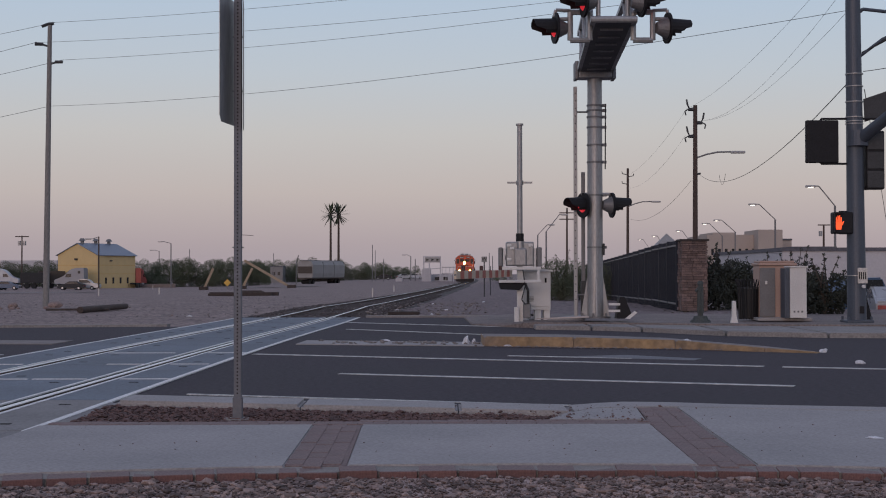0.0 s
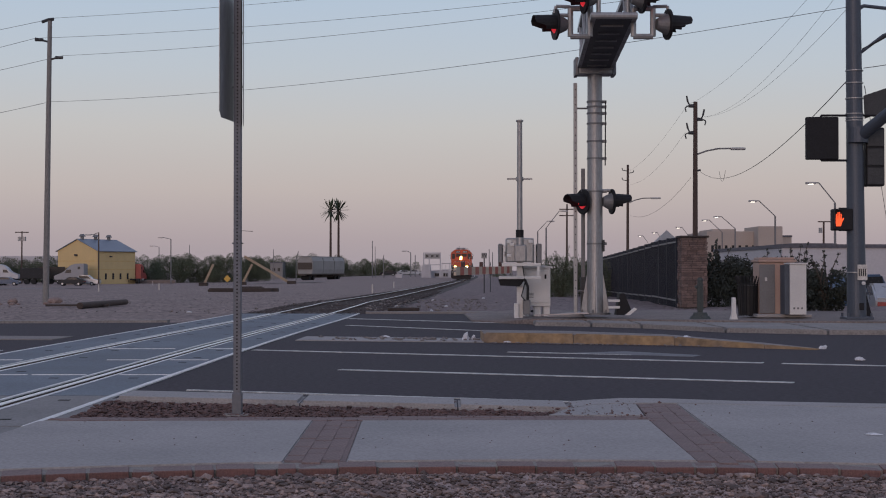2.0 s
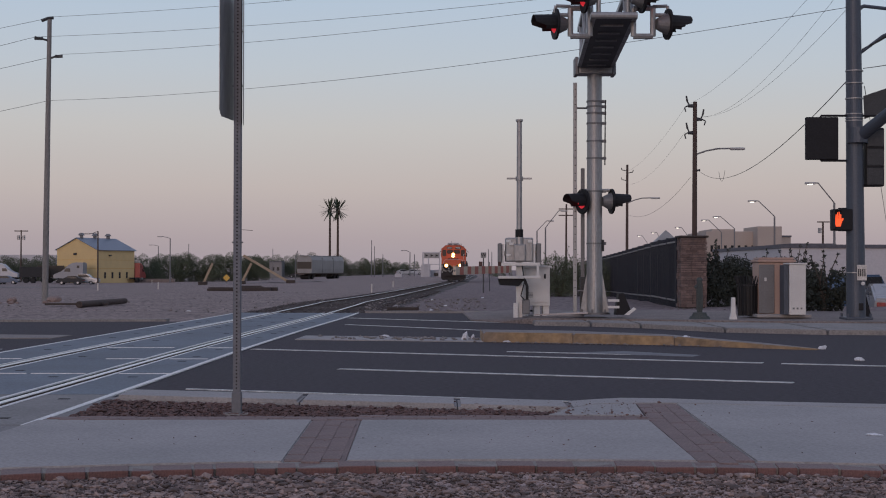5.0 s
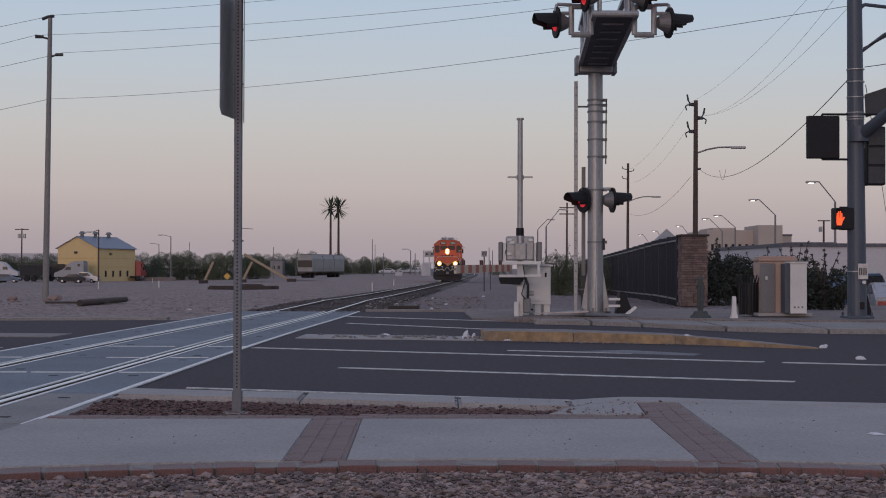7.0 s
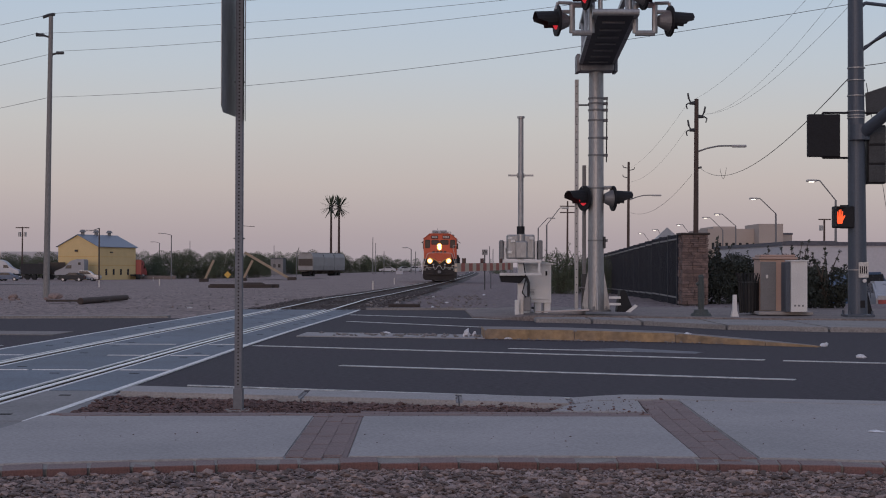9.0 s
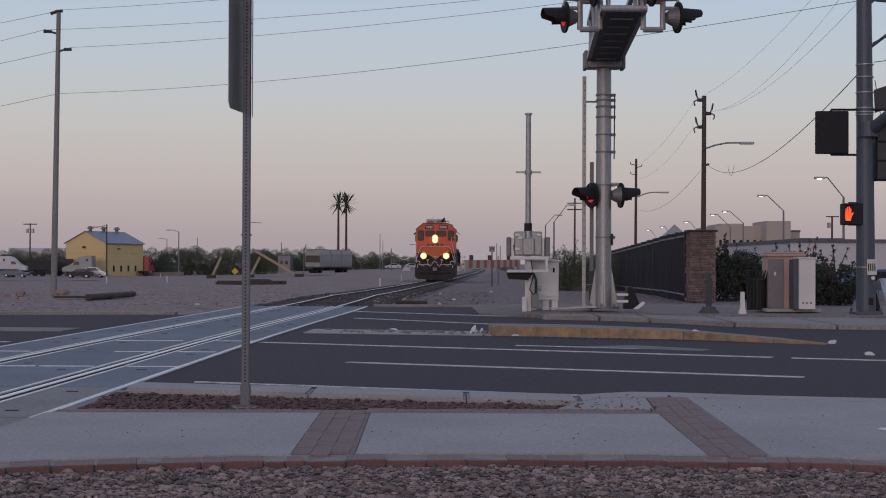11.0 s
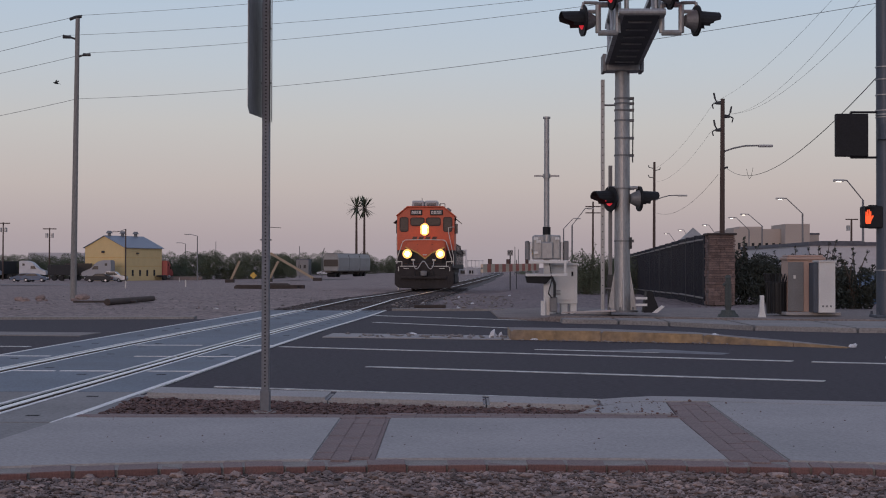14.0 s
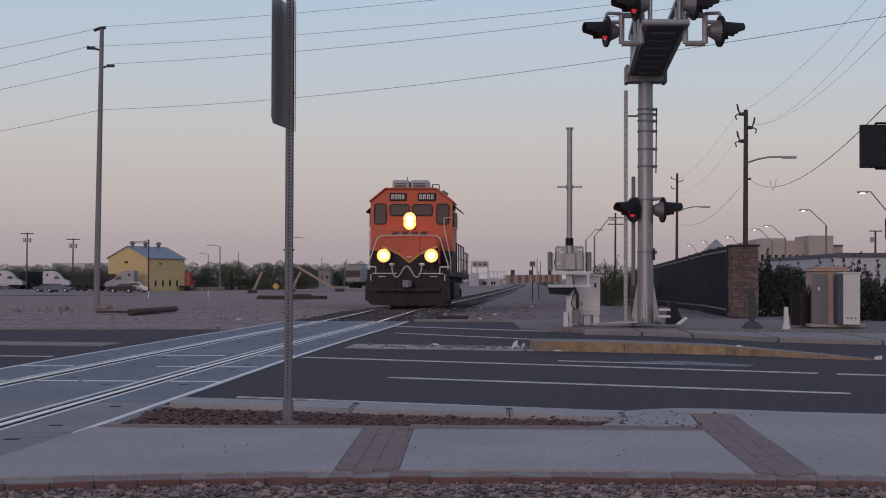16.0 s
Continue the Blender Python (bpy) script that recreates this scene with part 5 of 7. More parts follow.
    ph = part("pedestrian_head", bm, K, th, "pedestrian signal showing a lit orange palm")
    for z in (1.74, 2.14):
        bm = B()
        rod(bm, (-0.34, 0, z), (0, 0, z), 0.03)
        part("head_bracket", bm, K, ph)
    # raised palm: four fingers, palm and thumb
    bm = B()
    cx, yf, z0 = -0.385, -0.172, 1.80
    prism(bm, [(cx - 0.05, z0), (cx + 0.04, z0), (cx + 0.062, z0 + 0.09), (cx + 0.055, z0 + 0.15), (cx - 0.06, z0 + 0.15), (cx - 0.06, z0 + 0.05)], "y", yf, yf + 0.008)
    for k, hgt in enumerate((0.235, 0.27, 0.275, 0.24)):
        x = cx - 0.058 + k * 0.03
        prism(bm, [(x, z0 + 0.14), (x + 0.023, z0 + 0.14), (x + 0.02, z0 + hgt), (x + 0.004, z0 + hgt)], "y", yf, yf + 0.008)
    prism(bm, [(cx + 0.05, z0 + 0.06), (cx + 0.10, z0 + 0.15), (cx + 0.085, z0 + 0.165), (cx + 0.05, z0 + 0.12)], "y", yf, yf + 0.008)
    part("palm_symbol", bm, M["hand_lamp"], ph, "glowing orange raised palm")
    bm = B()
    box(bm, -0.48, -0.32, -0.26, -0.16, 2.11, 2.135)
    box(bm, -0.485, -0.47, -0.26, -0.16, 1.75, 2.12)
    part("visor", bm, K, ph)
    # push-button sign
    bm = B()
    box(bm, -0.04, 0.15, -0.215, -0.2, 0.76, 1.06, 0.005)
    pb = part("button_sign", bm, M["rail_white"], th, "small white sign with black bars")
    bm = B()
    for k in range(4):
        box(bm, -0.02 + k * 0.04, 0.0 + k * 0.04, -0.219, -0.215, 0.84, 0.98)
    part("sign_bar", bm, K, pb, "plain black bars")
    bm = B()
    rod(bm, (0.07, -0.2, 0.70), (0.07, -0.24, 0.70), 0.035, seg=14)
    part("button", bm, M["alu"], th)
    # slim pole behind
    t2 = thing("lamp_column", 8.55, 30.0, 0.12, label="slim dark steel column behind the signal pole", category="column")
    bm = B()
    rod(bm, (0, 0, 0), (0, 0, 3.2), 0.065, 0.055, seg=14)
    part("column", bm, M["sign_back"], t2)
    bm = B()
    prism(bm, [(-0.14, 0), (0.2, 0), (0.16, 0.1), (0.06, 0.5), (-0.06, 0.75), (-0.1, 0.5)], "y", -0.12, 0.12)
    part("foot_box", bm, K, t2)


make_signal()


# ---- corner furniture ----
def make_cabinets():
    th = thing("traffic_cabinet", 6.98, 30.95, 0.11, label="pinkish-tan and grey steel traffic control cabinet", category="cabinet")
    bm = B()
    box(bm, -0.38, 0.42, -0.2, 0.45, 0.04, 1.20, 0.015)
    part("body", bm, M["copper_box"], th)
    bm = B()
    box(bm, -0.41, 0.45, -0.26, 0.5, 1.20, 1.26, 0.015)
    box(bm, -0.37, 0.41, -0.2, 0.42, 1.26, 1.31, 0.02)
    part("lid", bm, M["copper_box"], th)
    bm = B()
    box(bm, -0.375, -0.03, -0.235, -0.2, 0.06, 1.15, 0.01)
    d = part("door", bm, M["dull_galv"], th, "grey steel door")
    bm = B()
    box(bm, -0.26, -0.21, -0.26, -0.235, 0.78, 0.86, 0.008)
    part("handle", bm, M["alu"], d)
    bm = B()
    box(bm, -0.5, 0.7, -0.6, 0.6, -0.02, 0.05, 0.01)
    part("plinth", bm, M["concrete"], th)
    th.scale = (0.94, 0.94, 0.94)
    th = thing("service_cabinet", 7.24, 30.3, 0.157, label="cream-white steel service cabinet beside the larger cabinet", category="cabinet")
    bm = B()
    box(bm, -0.13, 0.23, -0.2, 0.28, 0, 1.10, 0.012)
    part("body", bm, M["alu"], th)
    bm = B()
    box(bm, -0.155, 0.255, -0.23, 0.3, 1.10, 1.135, 0.01)
    part("lid", bm, M["alu"], th)
    bm = B()
    box(bm, -0.235, -0.132, -0.15, 0.28, 0, 1.09, 0.01)
    part("side_panel", bm, M["signal_pole"], th, "bluish grey side panel")
    for k in range(3):
        bm = B()
        box(bm, -0.06 + 0.085 * k, -0.02 + 0.085 * k, -0.206, -0.2, 0.12, 0.16)
        part("vent", bm, M["dull_galv"], th)
    th.scale = (0.94, 0.94, 0.94)


make_cabinets()


def make_bin():
    th = thing("litter_bin", 6.45, 31.0, 0.11, label="black slatted steel litter bin with flared top", category="litter bin")
    bm = B()
    rod(bm, (0, 0, 0.02), (0, 0, 0.64), 0.19, 0.215, seg=20)
    part("liner", bm, M["bin_plastic"], th)
    for k in range(22):
        a = 2 * math.pi * k / 22
        c, s = math.cos(a), math.sin(a)
        bm = B()
        pipe(bm, [(0.2 * c, 0.2 * s, 0), (0.225 * c, 0.225 * s, 0.68), (0.285 * c, 0.285 * s, 0.84)], 0.014, 5)
        part("slat", bm, M["bin_plastic"], th)
    bm = B()
    pts = [(0.232 * math.cos(k * math.pi / 12), 0.232 * math.sin(k * math.pi / 12), 0.66) for k in range(25)]
    pipe(bm, pts, 0.012, 5)
    part("hoop", bm, M["bin_plastic"], th)


make_bin()


def make_valve():
    th = thing("standpipe", 5.06, 28.9, 0.11, label="weathered green iron standpipe on a round base", category="standpipe")
    bm = B()
    rod(bm, (0, 0, 0), (0, 0, 0.06), 0.23, 0.2, seg=18)
    rod(bm, (0, 0, 0.06), (0, 0, 0.14), 0.17, 0.14, seg=18)
    part("base", bm, M["valve_green"], th)
    bm = B()
    rod(bm, (0, 0, 0.1), (0, 0, 0.82), 0.06, 0.055, seg=16)
    for k in range(8):
        a = k * math.pi / 4
        fl = B()
        rod(fl, (0.058 * math.cos(a), 0.058 * math.sin(a), 0.2), (0.053 * math.cos(a), 0.053 * math.sin(a), 0.75), 0.014, seg=5)
        part("flute", fl, M["valve_green"], th)
    part("shaft", bm, M["valve_green"], th)
    bm = B()
    rod(bm, (0, 0, 0.82), (0, 0, 0.88), 0.075, 0.04, seg=16)
    rod(bm, (-0.1, 0, 0.66), (0.0, 0, 0.74), 0.035)
    part("cap", bm, M["valve_green"], th)
    th.scale = (0.93, 0.93, 0.93)
    th = thing("marker_post", 5.68, 28.7, 0.11, label="short pale tapered marker post on the pavement", category="marker post")
    bm = B()
    prism(bm, [(-0.08, 0), (0.08, 0), (0.045, 0.14), (0.035, 0.46), (-0.035, 0.46), (-0.045, 0.14)], "y", -0.05, 0.05)
    part("post", bm, M["alu"], th)
    th.scale = (0.93, 0.93, 0.93)


make_valve()


# ---- stone pillar and fence ----
def make_pillar_fence():
    th = thing("stone_pillar", 7.2, 42.4, 0, label="reddish-brown stacked stone gate pillar with dark cap", category="pillar")
    bm = B()
    box(bm, -0.33, 0.33, -0.33, 0.33, -0.1, 2.02)
    part("core", bm, M["tie"], th)
    z, rnd = 0.0, random.Random(5)
    while z < 1.98:
        h = rnd.choice((0.045, 0.055, 0.065, 0.08, 0.10))
        h = min(h, 2.02 - z)
        for face in range(4):
            x = -0.37
            while x < 0.36:
                w = rnd.uniform(0.09, 0.34)
                x1 = min(0.37, x + w)
                dep = rnd.uniform(0.34, 0.395)
                bm = B()
                box(bm, x + 0.006, x1 - 0.006, -dep, -0.30, z + 0.005, z + h - 0.004)
                bmesh.ops.rotate(bm, verts=bm.verts, cent=(0, 0, 0), matrix=Matrix.Rotation(face * math.pi / 2, 3, "Z"))
                part("stone", bm, M["stone"], th)
                x = x1
        z += h
    bm = B()
    box(bm, -0.42, 0.42, -0.42, 0.42, 2.0, 2.06, 0.015)
    part("cap", bm, M["tie"], th)

    a, b = Vector((6.84, 42.8)), Vector((9.0, 92.0))
    L = (b - a).length
    fence = thing("fence", a.x, a.y, 0, -math.degrees(math.atan2(b.x - a.x, b.y - a.y)), label="dark steel panel fence with vertical bars beside the dirt", category="fence")
    n = 20
    step = L / n
    for k in range(n):
        y0, y1 = k * step, (k + 1) * step
        wz = a.y + y0
        base = lie(8, wz)
        top = base + 2.0 - 0.003 * (wz - 42)
        bm = B()
        box(bm, -0.05, 0.05, y0 - 0.05, y0 + 0.05, base - 0.1, top + 0.06, 0.005)
        part("post", bm, M["fence"], fence)
        for z in (base + 0.16, top - 0.13):
            bm = B()
            box(bm, -0.035, 0.035, y0 + 0.05, y1 - 0.05, z, z + 0.05)
            part("cross_rail", bm, M["dull_galv"], fence)
        bm = B()
        box(bm, 0.01, 0.035, y0 + 0.05, y1 - 0.05, base - 0.06, top)
        part("panel", bm, M["fence"], fence)
        bm = B()
        m = int(step / 0.14)
        for i in range(m):
            y = y0 + (i + 0.5) * step / m
            box(bm, -0.03, -0.008, y - 0.012, y + 0.012, base - 0.05, top + 0.03)
        pk = part("picket_infill", bm, M["fence"], fence)
        pk["kind"] = "stuff"


make_pillar_fence()


# ---- foliage ----
def leaf_cloud(name, clumps, per, size, mat, parent, seed, flatten=1.0):
    """Many small leaf blades spread through ragged clumps (x, y, z, radius)."""
    rnd = np.random.RandomState(seed)
    unit = lambda v: v / (np.linalg.norm(v, axis=1)[:, None] + 1e-9)
    spots = []
    for cx, cy, cz, r in clumps:
        k = max(8, int(per * r * r))
        p = unit(rnd.normal(size=(k, 3))) * (r * rnd.uniform(0.45, 1.08, k) ** 0.6)[:, None]
        p[:, 2] *= flatten
        spots.append(p + (cx, cy, cz))
    c = np.concatenate(spots)
    u = unit(rnd.normal(size=c.shape))
    w = unit(np.cross(u, rnd.normal(size=c.shape)))
    s = (size * rnd.uniform(0.6, 1.4, len(c)))[:, None]
    vs = np.stack([c - u * s, c + w * s * 0.45, c + u * s, c - w * s * 0.45], 1).reshape(-1, 3).tolist()
    fs = np.arange(len(c) * 4).reshape(-1, 4).tolist()
    return raw_ob(name, vs, fs, mat, parent)


def make_bush(x, y, z, w, h, seed, label, spikes=True, leaf=0.045, mat="shrub_leaf", per=2600):
    rnd = random.Random(seed)
    th = thing("shrub", x, y, z, label=label, category="shrub", group="shrubs on the corner")
    bm = B()
    tips = []
    for k in range(9):
        a, r = rnd.uniform(0, 6.28), rnd.uniform(0.15, 0.5) * w
        top = Vector((r * math.cos(a), r * math.sin(a) * 0.6, h * rnd.uniform(0.6, 1.0)))
        mid = top * 0.5 + Vector((rnd.uniform(-0.1, 0.1), 0, 0.1))
        rod(bm, (0, 0, -0.05), mid, 0.03, 0.02, 5)
        rod(bm, mid, top, 0.02, 0.008, 5)
        tips.append(top)
    part("stem", bm, M["bark"], th)
    cl = [(rnd.uniform(-0.5, 0.5) * w, rnd.uniform(-0.3, 0.3) * w, h * rnd.uniform(0.12, 0.62), rnd.uniform(0.16, 0.30) * w) for _ in range(28)]
    if spikes:
        for t in tips:
            for u in (0.7, 0.85, 1.0):
                cl.append((t.x * u, t.y * u, t.z * u, 0.10 * w * (1.35 - u)))
    part_ob = leaf_cloud("foliage", cl, per, leaf, M[mat], th, seed)
    return th


make_bush(7.95, 45.0, 0, 1.3, 1.45, 33, "dark leggy shrub beside the stone pillar")
make_bush(8.65, 46.0, 0, 1.7, 2.0, 3, "dark leggy shrub behind the stone pillar")
make_bush(9.9, 46.5, 0, 1.6, 1.75, 4, "dark leggy shrub behind the litter bin")
make_bush(10.9, 45.5, 0, 1.4, 1.9, 14, "dark leggy shrub behind the cabinets")
make_bush(9.05, 35.0, 0.02, 1.05, 1.5, 5, "dark leggy shrub beside the service cabinet")
make_bush(8.55, 36.5, 0.02, 0.9, 1.3, 6, "dark low shrub behind the service cabinet")
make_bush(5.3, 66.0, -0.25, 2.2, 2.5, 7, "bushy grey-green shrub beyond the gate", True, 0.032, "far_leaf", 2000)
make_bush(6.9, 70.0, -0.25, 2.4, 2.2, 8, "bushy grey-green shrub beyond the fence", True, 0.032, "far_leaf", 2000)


# ---- poles and wires ----
def bearing(px, py, y):
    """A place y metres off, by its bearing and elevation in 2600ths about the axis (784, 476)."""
    return Vector(((px - 784) / 2600 * y, y, 1.08 + (476 - py) / 2600 * y))


def make_left_pole():
    x, y = -13.35, 49.3
    g = lie(x, y) - 0.03
    th = thing("line_pole", x, y, g, label="tall slim grey utility pole with short arms on the dirt", category="utility pole")
    bm = B()
    rod(bm, (0, 0, -0.3), (0.11, 0, 9.5), 0.11, 0.072, seg=16)
    part("pole", bm, M["grey_pole"], th)
    for z, s, w in ((8.86, -1, 0.48), (8.26, 1, 0.44)):
        bm = B()
        pipe(bm, [(0.1, 0, z - 0.08), (0.1 + s * w * 0.6, -0.02, z), (0.1 + s * w, -0.02, z + (0.05 if s < 0 else 0))], 0.035, 7)
        rod(bm, (0.1 + s * w * 0.45, 0, z), (0.1 + s * w * 1.02, 0, z), 0.055, 0.05, 8)
        part("insulator_arm", bm, M["sign_back"], th)
    bm = B()
    pipe(bm, [(-0.16, 0, 9.46), (0.05, 0, 9.54), (0.24, 0, 9.56)], 0.055, 8)
    part("top_bracket", bm, M["sign_back"], th)
    bm = B()
    rod(bm, (0.03, 0, 6.58), (0.13, 0, 6.58), 0.05, seg=8)
    part("clamp", bm, M["sign_back"], th)


make_left_pole()


def wire(a, b, sag, r, label="thin dark overhead wire"):
    cu = bpy.data.curves.new("overhead_wire", "CURVE")
    cu.dimensions, cu.bevel_depth, cu.bevel_resolution = "3D", r, 1
    sp = cu.splines.new("POLY")
    n = 24
    sp.points.add(n)
    a, b = Vector(a), Vector(b)
    for i in range(n + 1):
        u = i / n
        p = a.lerp(b, u) - Vector((0, 0, 4 * sag * u * (1 - u)))
        sp.points[i].co = (*p, 1)
    cu.materials.append(M["cable"] if r > 0.0095 else M["grey_cable"])
    return tagged(new("overhead_wire", cu), label, "overhead wire", "overhead wires")


PY = 49.3
for (px, py), (lx, ly), (rx, ry, rd), sag in (((95, 29), (-300, 100), (1500, -118, 36), 0.25), ((60, 65), (-300, 143), (1500, -72, 36), 0.3),
                                               ((108, 96), (-300, 178), (1500, -60, 34), 0.3), ((86, 178), (-300, 250), (1499, 10, 28.5), 0.35)):
    p = bearing(px, py, PY)
    wire(p, bearing(lx, ly, 60), 0.1, 0.0072)
    wire(p, bearing(rx, ry, rd), sag, 0.0058)


def wood_pole(px, top, y, label, r=0.15, height_under=None):
    p = bearing(px, top, y)
    g = lie(p.x, y) - 0.1
    th = thing("utility_pole", p.x, y, g, label=label, category="utility pole", group="utility poles along the road")
    bm = B()
    rod(bm, (-0.05, 0, 0), (0, 0, p.z - g), r, r * 0.72, seg=14)
    part("pole", bm, M["wood_pole"], th)
    return th, p.z - g


def lamp_arm(th, h, reach, rise, r=0.05, lit=False):
    """A curved bracket with a flat lamp head, part of a pole."""
    bm = B()
    s = 1 if reach > 0 else -1
    pts = [(0, 0, h), (reach * 0.3, 0, h + rise * 0.6), (reach * 0.6, 0, h + rise * 0.95), (reach, 0, h + rise)]
    pipe(bm, pts, r, 7)
    arm = part("lamp_arm", bm, M["dull_galv"], th)
    bm = B()
    box(bm, reach - 0.1, reach + 0.75, -0.14, 0.14, h + rise - 0.1, h + rise + 0.05, 0.04)
    part("lamp_head", bm, M["galv"], arm)


# wooden pole by the fence with bracket insulators and a lamp
th, h = wood_pole(1232, 178, 87, "dark wooden utility pole with insulators and lamp bracket", 0.17)
for z, s in ((h - 0.15, -1), (h - 0.95, 1), (h - 1.75, -1)):
    bm = B()
    pipe(bm, [(0, 0, z), (s * 0.35, 0, z - 0.05), (s * 0.5, 0, z + 0.25)], 0.045, 6)
    pipe(bm, [(s * 0.35, 0, z - 0.05), (s * 0.62, 0, z - 0.2), (s * 0.55, 0, z - 0.45)], 0.04, 6)
    rod(bm, (s * 0.45, 0, z + 0.15), (s * 0.52, 0, z + 0.5), 0.06, 0.05, 8)
    rod(bm, (s * 0.1, 0, z - 0.12), (s * 0.42, 0, z - 0.12), 0.09, 0.07, 8)
    part("insulator", bm, M["sign_back"], th)
lamp_arm(th, h - 3.15, 2.2, 0.38)
bm = B()
rod(bm, (0.1, 0, h - 4.1), (0.3, 0, h - 4.05), 0.06, seg=8)
part("cable_clamp", bm, M["sign_back"], th)
th, h = wood_pole(1112, 290, 137, "wooden utility pole with lamp bracket beyond the fence", 0.15)
for z, s in ((h - 0.6, -1), (h - 0.8, 1), (h - 1.5, -1)):
    bm = B()
    pipe(bm, [(0, 0, z), (s * 0.5, 0, z + 0.1), (s * 0.55, 0, z + 0.3)], 0.04, 6)
    part("insulator", bm, M["sign_back"], th)
lamp_arm(th, h - 3.6, 2.3, 0.5)
th, h = wood_pole(1004, 360, 220, "distant wooden utility pole with two crossarms", 0.17)
for z in (h - 0.75, h - 1.7):
    bm = B()
    box(bm, -1.15, 1.15, -0.06, 0.06, z - 0.08, z + 0.08)
    part("crossarm", bm, M["wood_pole"], th)
th, h = wood_pole(1459, 390, 200, "distant wooden utility pole with crossarm", 0.17)
bm = B()
box(bm, -0.8, 0.9, -0.06, 0.06, h - 0.15, h)
part("crossarm", bm, M["wood_pole"], th)
bm = B()
rod(bm, (-0.5, -0.2, h - 1.6), (-0.5, -0.2, h - 0.9), 0.25)
part("transformer", bm, M["galv"], th)
for px, top, y in ((38, 408, 300), (-45, 398, 300)):
    th, h = wood_pole(px, top, y, "distant wooden utility pole with crossarm and transformers", 0.17)
    bm = B()
    box(bm, -1.4, 1.4, -0.07, 0.07, h - 0.3, h - 0.1)
    part("crossarm", bm, M["wood_pole"], th)
    for s in (-1, 1):
        bm = B()
        rod(bm, (s * 0.55, 0, h - 2.0), (s * 0.55, 0, h - 1.1), 0.3)
        part("transformer", bm, M["galv"], th)

# wires on the east side
A = bearing(1217, 184, 87)
Bp = bearing(1246, 205, 87)
Cp = bearing(1214, 232, 87)
wire(A, bearing(1116, 300, 137), 0.5, 0.006)
wire(Cp, bearing(1116, 325, 137), 0.7, 0.006)
wire(A, bearing(1480, -60, 40), 0.5, 0.005)
wire(Bp, bearing(1520, -60, 38), 0.9, 0.005)
wire(Bp, bearing(1540, -30, 36), 0.8, 0.005)
wire(bearing(1238, 300, 87), bearing(1503, 138, 28.5), 1.08, 0.0096, "sagging black service cable")
wire(bearing(1224, 312, 87), bearing(1116, 380, 137), 0.9, 0.0096, "sagging black service cable")
wire(bearing(1530, 118, 28.5), bearing(1700, 80, 28.5), 0.05, 0.008)
wire(bearing(1528, 85, 28.5), bearing(1640, 20, 28.0), 0.02, 0.02, "black overhead service cable")
wire(bearing(1274, 302, 80), bearing(1285, 300, 78), 0.55, 0.01, "loose loop of black cable")
wire(bearing(1532, 150, 28.5), bearing(1575, 420, 60), -0.1, 0.008)


# ---- street lamps ----
def street_lamp(hx, hy, px, py, y, lit=True, label="slim street lamp with slanting arm and lit head", column="dull_galv"):
    base, head = bearing(px, py, y), bearing(hx, hy, y)
    g = lie(base.x, y) - 0.1
    th = thing("street_lamp", base.x, y, g, label=label, category="street lamp", group="street lamps")
    bm = B()
    rod(bm, (0, 0, 0), (0, 0, base.z - g), 0.13, 0.10, seg=10)
    part("column", bm, M[column], th)
    bm = B()
    d = head - base
    flat_x = 0.75 if d.x > 0 else -0.75
    pipe(bm, [(0, 0, base.z - g), (d.x - flat_x, 0, head.z - g), (d.x, 0, head.z - g + 0.03)], 0.055, 7)
    part("arm", bm, M["dull_galv"], th)
    bm = B()
    box(bm, d.x - 0.45, d.x + 0.45, -0.18, 0.18, head.z - g - 0.12, head.z - g + 0.08, 0.04)
    hd = part("lamp_head", bm, M["galv"], th)
    if lit:
        bm = B()
        box(bm, d.x - 0.22, d.x + 0.22, -0.2, 0.15, head.z - g - 0.16, head.z - g - 0.10, 0.02)
        part("lens", bm, M["street_glow"], hd, "glowing pale lens")


for row in ((1436, 322, 1479, 357, 133), (1333, 354, 1373, 381, 167), (1248, 388, 1279, 410, 233), (1269, 382, 1302, 403, 218), (1201, 401, 1222, 420, 274), (1158, 410, 1172, 425, 310), (1133, 416, 1150, 432, 354)):
    street_lamp(*row)
for row in ((283, 419, 302, 422, 290), (268, 434, 281, 436, 380), (715, 443, 727, 446, 330), (1000, 372, 967, 402, 200), (977, 390, 952, 408, 240)):
    street_lamp(*row, lit=False, label="slim grey street lamp with curved arm")
street_lamp(155, 414, 174, 410, 230, False, "brown wooden pole with a small curved lamp arm", "wood_pole")
for px, top, y, r in ((659, 425, 320, 0.10), (664, 435, 320, 0.08), (679, 450, 300, 0.1), (735, 450, 330, 0.12), (524, 452, 300, 0.1), (484, 440, 350, 0.1), (335, 432, 350, 0.1), (866, 440, 300, 0.1), (872, 445, 300, 0.1)):
    p = bearing(px, top, y)
    g = lie(p.x, y) - 0.1
    th = thing("distant_mast", p.x, y, g, label="thin distant steel mast", category="mast", group="distant masts")
    bm = B()
    rod(bm, (0, 0, 0), (0, 0, p.z - g), r, r * 0.7, seg=8)
    part("mast", bm, M["dull_galv"], th)


